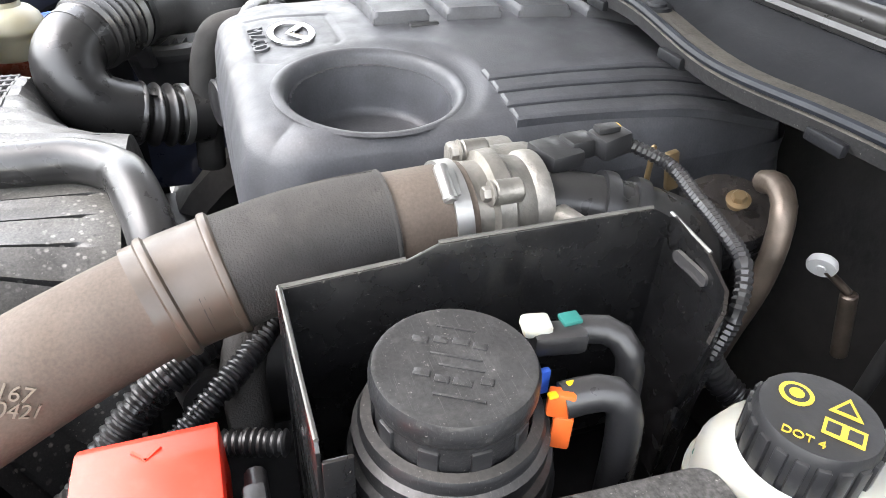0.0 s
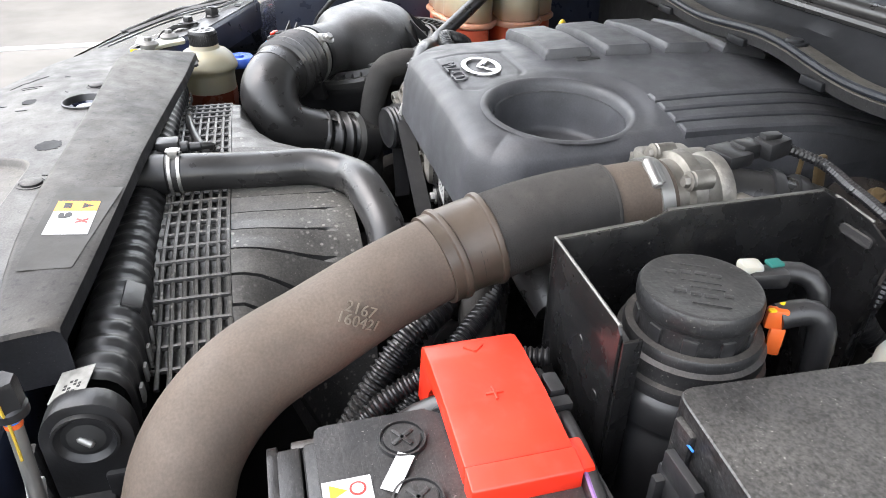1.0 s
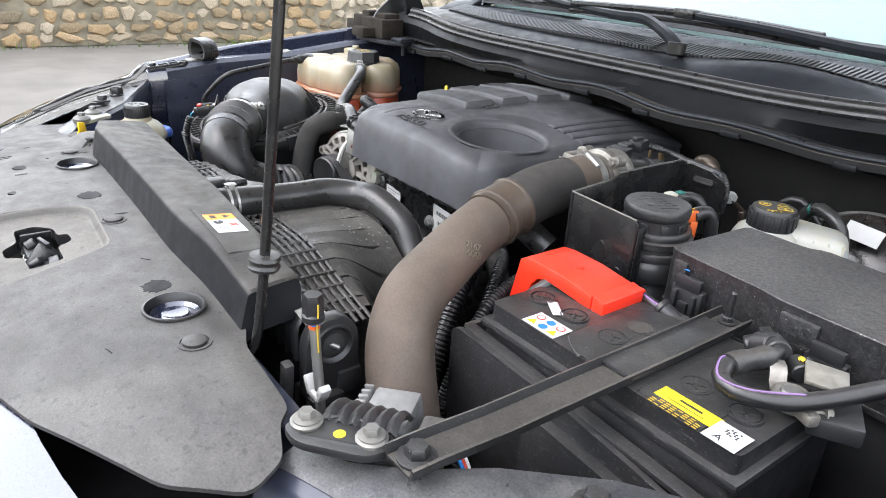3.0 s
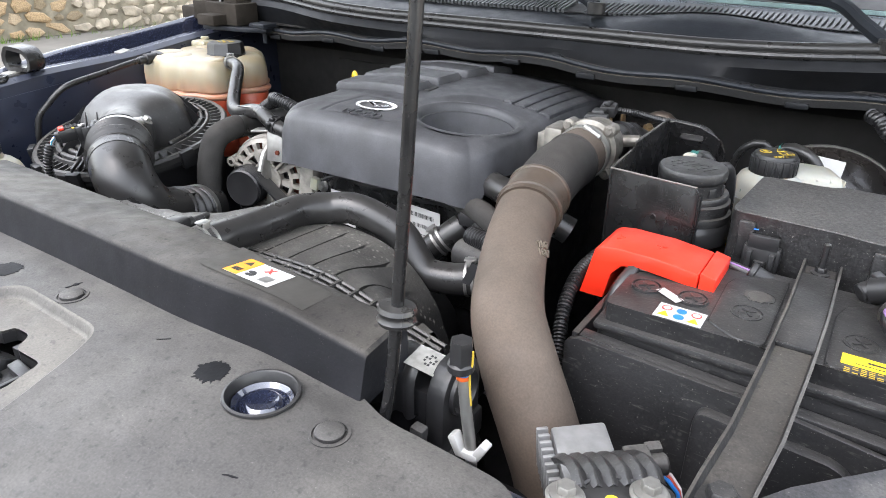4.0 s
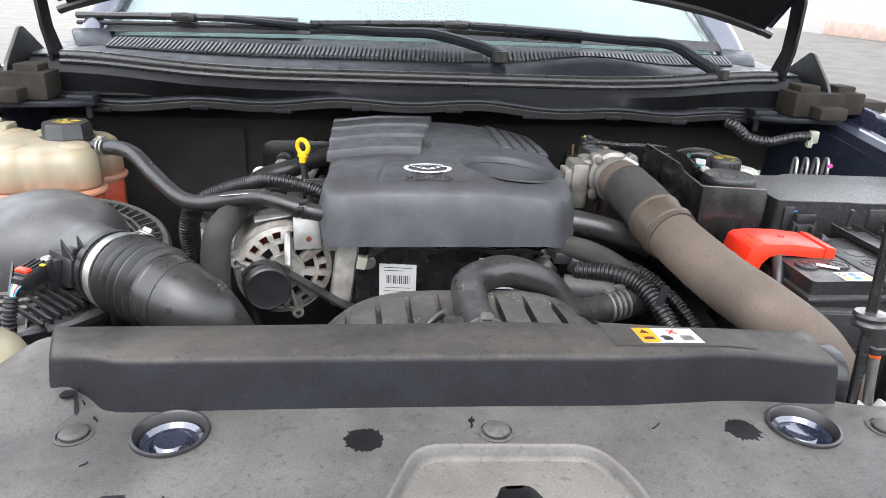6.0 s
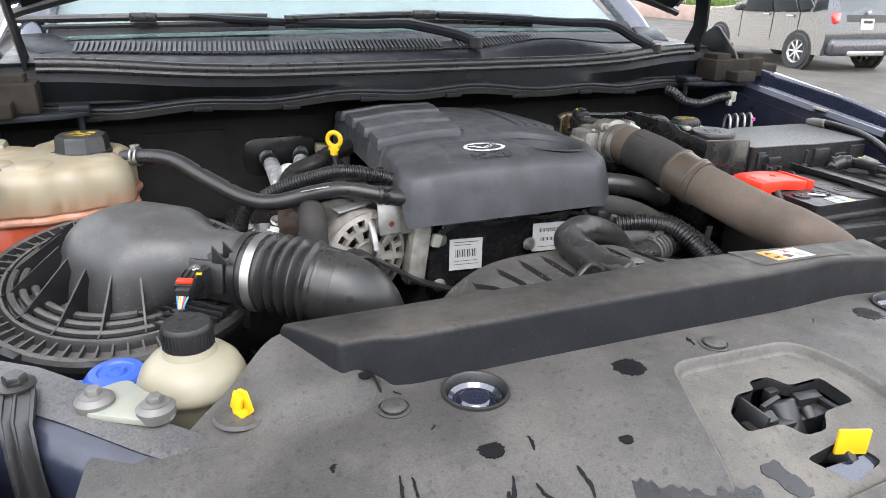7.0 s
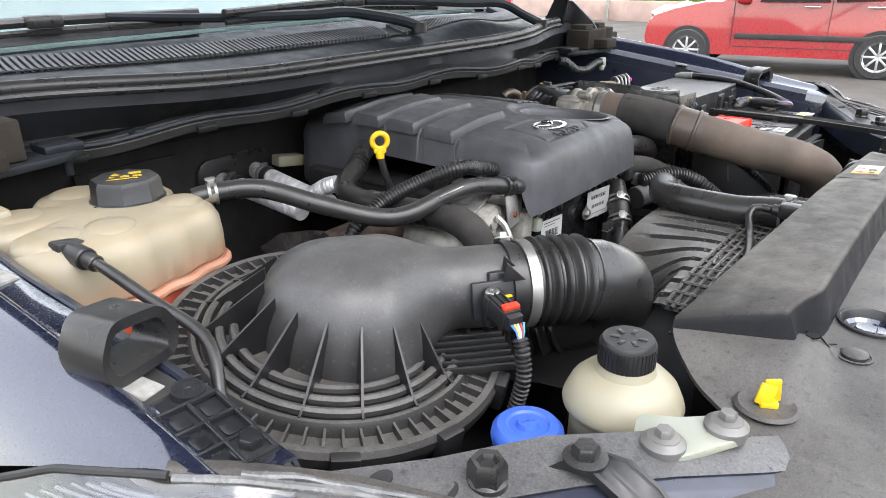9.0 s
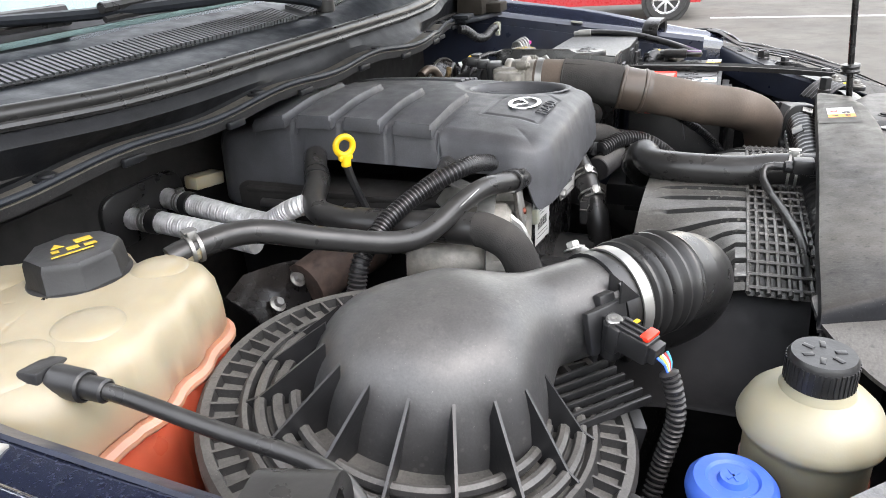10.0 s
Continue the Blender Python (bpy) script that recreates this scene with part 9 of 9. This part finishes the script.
solo("engine_loom", tube([(0.20, 0.44, 1.02), (0.26, 0.41, 1.022), (0.30, 0.36, 1.0), (0.33, 0.31, 0.96), (0.345, 0.27, 0.90)], corrugated(0.009, 0.001, 0.005), step=0.0014, seg=12), M_LOOM, (0.28, 0.36, 0.9), "thin corrugated wiring loom beside the hose", "cable")
solo("engine_loom", tube([(0.385, 0.42, 1.06), (0.37, 0.38, 1.055), (0.365, 0.33, 1.045), (0.372, 0.28, 1.02), (0.392, 0.225, 0.97), (0.40, 0.19, 0.90)], corrugated(0.0075, 0.0009, 0.0045), step=0.0014, seg=12), M_LOOM, (0.38, 0.3, 0.9), "corrugated loom between battery and hose", "cable")
hp = thing("harness_plug", (0.21, 0.44, 1.0), "black and white wiring plug on the engine", "plug")
part("plug_body", join(box((0.185, 0.435, 1.015), (0.04, 0.03, 0.028), 0.006, (0, 20, -25)), box((0.155, 0.44, 1.03), (0.03, 0.02, 0.02), 0.004)), M_BLACK, hp)
part("plug_clip", box((-0.157, 0.455, 1.015), (0.016, 0.012, 0.022), 0.003, (0, 12, 0)), M_WHITEPL, hp)
lh = thing("lower_hose", (0.15, 0.42, 0.93), "lower black coolant hose with spring clamps", "hose")
part("hose_body", tube([(0.135, 0.455, 1.010), (0.112, 0.436, 0.988), (0.083, 0.416, 0.959), (0.062, 0.402, 0.930), (0.050, 0.39, 0.87)], 0.020, seg=16), M_RUBBER, lh)
clamp((0.110, 0.4345, 0.986), (-0.65, -0.45, -0.62), 0.0212, lh)
clamp((0.083, 0.416, 0.959), (-0.65, -0.45, -0.65), 0.0212, lh)
part("stub", cyl((0.155, 0.42, 0.985), (0.235, 0.395, 0.99), 0.022), M_PANEL, lh)


# ---- parked cars ----
def wheel_of(parent, c, r, width, yaw):
    m = pose(*c, 0, 90, 0) if yaw is None else pose(*c) @ pose(0, 0, 0, 90, 0, 0)
    w = part("wheel", lathe([(r * 0.62, -width / 2), (r * 0.93, -width / 2), (r, -width * 0.3), (r, width * 0.3), (r * 0.93, width / 2), (r * 0.62, width / 2)], m, 40), M_TYRE, parent)
    part("rim", lathe([(0, -width * 0.2), (r * 0.55, -width * 0.25), (r * 0.64, -width / 2), (r * 0.66, -width / 2), (r * 0.66, width / 2), (r * 0.64, width / 2), (r * 0.55, width * 0.25), (0, width * 0.2)], m, 36), M_INKSHADE, w)
    for k in range(8):
        a = 2 * math.pi * k / 8
        for side in (-1, 1):
            part("spoke", moved(box((r * 0.32 * math.cos(a), r * 0.32 * math.sin(a), side * width * 0.42), (r * 0.60, r * 0.10, 0.02), 0.005, (0, 0, math.degrees(a))), m), M_RIM, w)
    for side in (-1, 1):
        part("rim_edge", moved(lathe([(r * 0.58, side * width * 0.40), (r * 0.66, side * width * 0.52), (r * 0.67, side * width * 0.44)], None, 36), m), M_RIM, w)
        part("hub", moved(cyl((0, 0, side * width * 0.36), (0, 0, side * width * 0.46), r * 0.13), m), M_RIM, w)
    return w


def car_body(profile, half, glass_z, taper):
    """Side outline (length, height) swept across, with the cabin drawn in."""
    rows = []
    for w, k in ((-1, 0.90), (-0.97, 0.97), (-0.85, 1.0), (0, 1.0), (0.85, 1.0), (0.97, 0.97), (1, 0.90)):
        row = []
        for x, z in profile:
            tuck = taper * max(0, z - glass_z)
            zz = z if z < glass_z else z - (0.04 * abs(w) ** 4)
            row.append((x * (0.985 if abs(w) > 0.9 else 1), w * (half - tuck), zz - (0 if abs(w) < 0.9 else 0.01)))
        rows.append(row)
    bm = loft(rows, True)
    bm.verts.ensure_lookup_table()
    n = len(profile)
    bm.faces.new([bm.verts[i] for i in range(n)])
    bm.faces.new([bm.verts[len(rows) * n - n + i] for i in range(n)][::-1])
    return bm


def car(name, label, m, profile, half, belt, wheels, r, paint, extra):
    c = thing(name, m.translation, label, "car")
    body = part("body", moved(car_body(profile, half, belt, 0.28), m), paint, c)
    for wx in wheels:
        for side in (-1, 1):
            part("wheel_arch", moved(lathe([(0, -0.03), (r * 1.15, -0.03), (r * 1.15, 0.03), (0, 0.03)], pose(wx, side * (half - 0.027), r, 90, 0, 0), 40), m), M_INKSHADE, body)
            wheel_of(c, (0, 0, 0), r, 0.2, 0)
            w = c.children[-1] if c.children else None
            for o in scene.collection.objects:
                if o.parent is c and o.name.startswith("wheel") and not o.name.startswith("wheel_arch") and "placed" not in o:
                    o["placed"] = 1
                    o.matrix_basis = Matrix.Translation(-ORIGIN[c]) @ m @ pose(wx, side * (half - 0.075), r) @ Matrix.Translation(ORIGIN[c])
    extra(c, body, m)
    return c


def red_extra(c, body, m):
    h = 0.83
    for side in (-1, 1):
        y = side * (h + 0.004)
        for pts in ([(-0.55, 0.98), (0.30, 0.97), (0.02, 1.38), (-0.50, 1.42)], [(-1.42, 1.02), (-0.62, 0.98), (-0.57, 1.42), (-1.15, 1.40)]):
            part("side_window", moved(prism([(x, z) for x, z in pts], -0.012, 0.012, 0.004, m=frame_at((0, y - side * 0.055, 0), (1, 0, 0), (0, -side * 0.0, 1)) @ pose(0, 0, 0, -side * 9, 0, 0)), m), M_DARKGLASS, c)
        part("side_moulding", moved(box((-0.30, y + side * 0.004, 0.50), (1.75, 0.025, 0.075), 0.01), m), M_PANEL, c)
        for x in (0.62, -0.58, -1.30):
            part("door_gap", moved(box((x, y - side * 0.002, 0.68), (0.008, 0.008, 0.62), 0), m), M_INKSHADE, body)
        part("sill_gap", moved(box((-0.3, y - side * 0.003, 0.36), (1.8, 0.008, 0.01), 0), m), M_INKSHADE, body)
        for x in (-0.35, -1.08):
            part("door_handle", moved(box((x, y + side * 0.018, 0.90), (0.20, 0.03, 0.03), 0.01), m), M_CHROME, c)
        mir = part("door_mirror", moved(box((0.50, side * (h + 0.10), 1.00), (0.16, 0.20, 0.14), 0.05, seg=4), m), M_REDPAINT, c)
        part("mirror_foot", moved(box((0.48, side * (h + 0.02), 0.96), (0.12, 0.10, 0.05), 0.01), m), M_BLACK, mir)
        part("headlight", moved(box((1.62, side * 0.60, 0.78), (0.30, 0.28, 0.16), 0.05, (0, 22, -side * 28), 3), m), M_CHROME, c)
    part("windscreen", moved(box((0.55, 0, 1.20), (0.03, 1.25, 0.62), 0.02, (0, -58, 0)), m), M_DARKGLASS, c)


def suv_extra(c, body, m):
    h = 0.88
    m = m @ Matrix.Diagonal((0.93, 1, 1, 1))
    part("rear_window", moved(box((-1.93, 0, 1.27), (0.03, 1.20, 0.42), 0.03, (0, 22, 0)), m), M_DARKGLASS, c)
    for side in (-1, 1):
        y = side * (h + 0.003)
        for pts in ([(-0.55, 1.06), (0.45, 1.02), (0.10, 1.46), (-0.50, 1.50)], [(-1.35, 1.10), (-0.62, 1.06), (-0.57, 1.50), (-1.15, 1.48)], [(-1.80, 1.18), (-1.42, 1.10), (-1.25, 1.46), (-1.60, 1.42)]):
            part("side_window", moved(prism([(x, z) for x, z in pts], -0.012, 0.012, 0.004, m=frame_at((0, y - side * 0.055, 0), (1, 0, 0), (0, 0, 1)) @ pose(0, 0, 0, -side * 9, 0, 0)), m), M_DARKGLASS, c)
        part("tail_light", moved(box((-1.97, side * 0.66, 0.98), (0.18, 0.30, 0.22), 0.05, (0, 8, side * 22), 4), m), M_TAIL, c)
        part("bumper_reflector", moved(box((-2.06, side * 0.72, 0.52), (0.05, 0.05, 0.14), 0.01, (side * 12, 0, 0)), m), M_TAIL, c)
        for x in (0.62, -0.45, -1.25):
            part("door_gap", moved(box((x, y - side * 0.002, 0.78), (0.008, 0.008, 0.62), 0), m), M_INKSHADE, body)
        for x in (-0.25, -1.0):
            part("door_handle", moved(box((x, y + side * 0.018, 0.98), (0.20, 0.03, 0.03), 0.01), m), M_CHROME, c)
        part("door_mirror", moved(box((0.60, side * (h + 0.10), 1.08), (0.16, 0.20, 0.15), 0.05, seg=4), m), M_GREYPAINT, c)
        part("lamp_tag", moved(box((-2.02, side * 0.43, 0.97), (0.04, 0.10, 0.06), 0.01), m), M_YELLOW if side < 0 else M_BLACK, c)
    plate = part("number_plate", moved(box((-2.075, 0.0, 0.88), (0.02, 0.30, 0.20), 0.01, (0, 6, 0)), m), M_WHITE, c)
    part("plate_bar", moved(join(box((-2.09, 0, 0.925), (0.006, 0.20, 0.05), 0.002, (0, 6, 0)), box((-2.085, 0, 0.845), (0.006, 0.22, 0.06), 0.002, (0, 6, 0))), m), M_INKSHADE, plate)
    part("tailgate_panel", moved(box((-2.045, 0, 0.90), (0.04, 0.95, 0.30), 0.02, (0, 6, 0)), m), M_BLACK, c)
    part("rear_bumper", moved(box((-2.08, 0, 0.46), (0.22, 1.62, 0.30), 0.08, seg=4), m), M_GREYPAINT, c)
    part("skid_plate", moved(box((-2.15, 0, 0.36), (0.12, 0.85, 0.10), 0.03, seg=3), m), M_ALU, c)
    part("spoiler", moved(box((-1.80, 0, 1.53), (0.30, 1.15, 0.05), 0.02), m), M_GREYPAINT, c)
    part("badge", moved(box((-2.075, 0, 1.09), (0.02, 0.07, 0.06), 0.01, (45, 6, 0)), m), M_CHROME, c)


RED_PROFILE = [(1.80, 0.25), (1.86, 0.45), (1.84, 0.62), (1.74, 0.76), (1.45, 0.86), (1.05, 0.95), (0.80, 1.00), (0.55, 1.16), (0.22, 1.36), (-0.05, 1.45), (-0.50, 1.49), (-1.05, 1.46), (-1.45, 1.36), (-1.65, 1.12), (-1.74, 0.90), (-1.76, 0.55), (-1.70, 0.25)]
SUV_PROFILE = [(2.00, 0.30), (2.10, 0.55), (2.06, 0.85), (1.80, 1.02), (1.20, 1.10), (0.95, 1.14), (0.55, 1.36), (0.25, 1.52), (-0.20, 1.58), (-1.10, 1.58), (-1.70, 1.52), (-1.90, 1.36), (-2.02, 1.10), (-2.08, 0.85), (-2.10, 0.60), (-2.05, 0.32)]
car("red_hatchback", "bright red hatchback parked across the yard", pose(10.35, 2.42, 0, 0, 0, 98.0), RED_PROFILE, 0.83, 0.98, (1.21, -1.21), 0.29, M_REDPAINT, red_extra)
car("grey_suv", "dark grey compact SUV parked across the yard", pose(10.91, 9.58, 0, 0, 0, 81.6) @ Matrix.Scale(0.89, 4), [(x * 0.93, z) for x, z in SUV_PROFILE], 0.88, 1.08, (1.25, -1.25), 0.34, M_GREYPAINT, suv_extra)
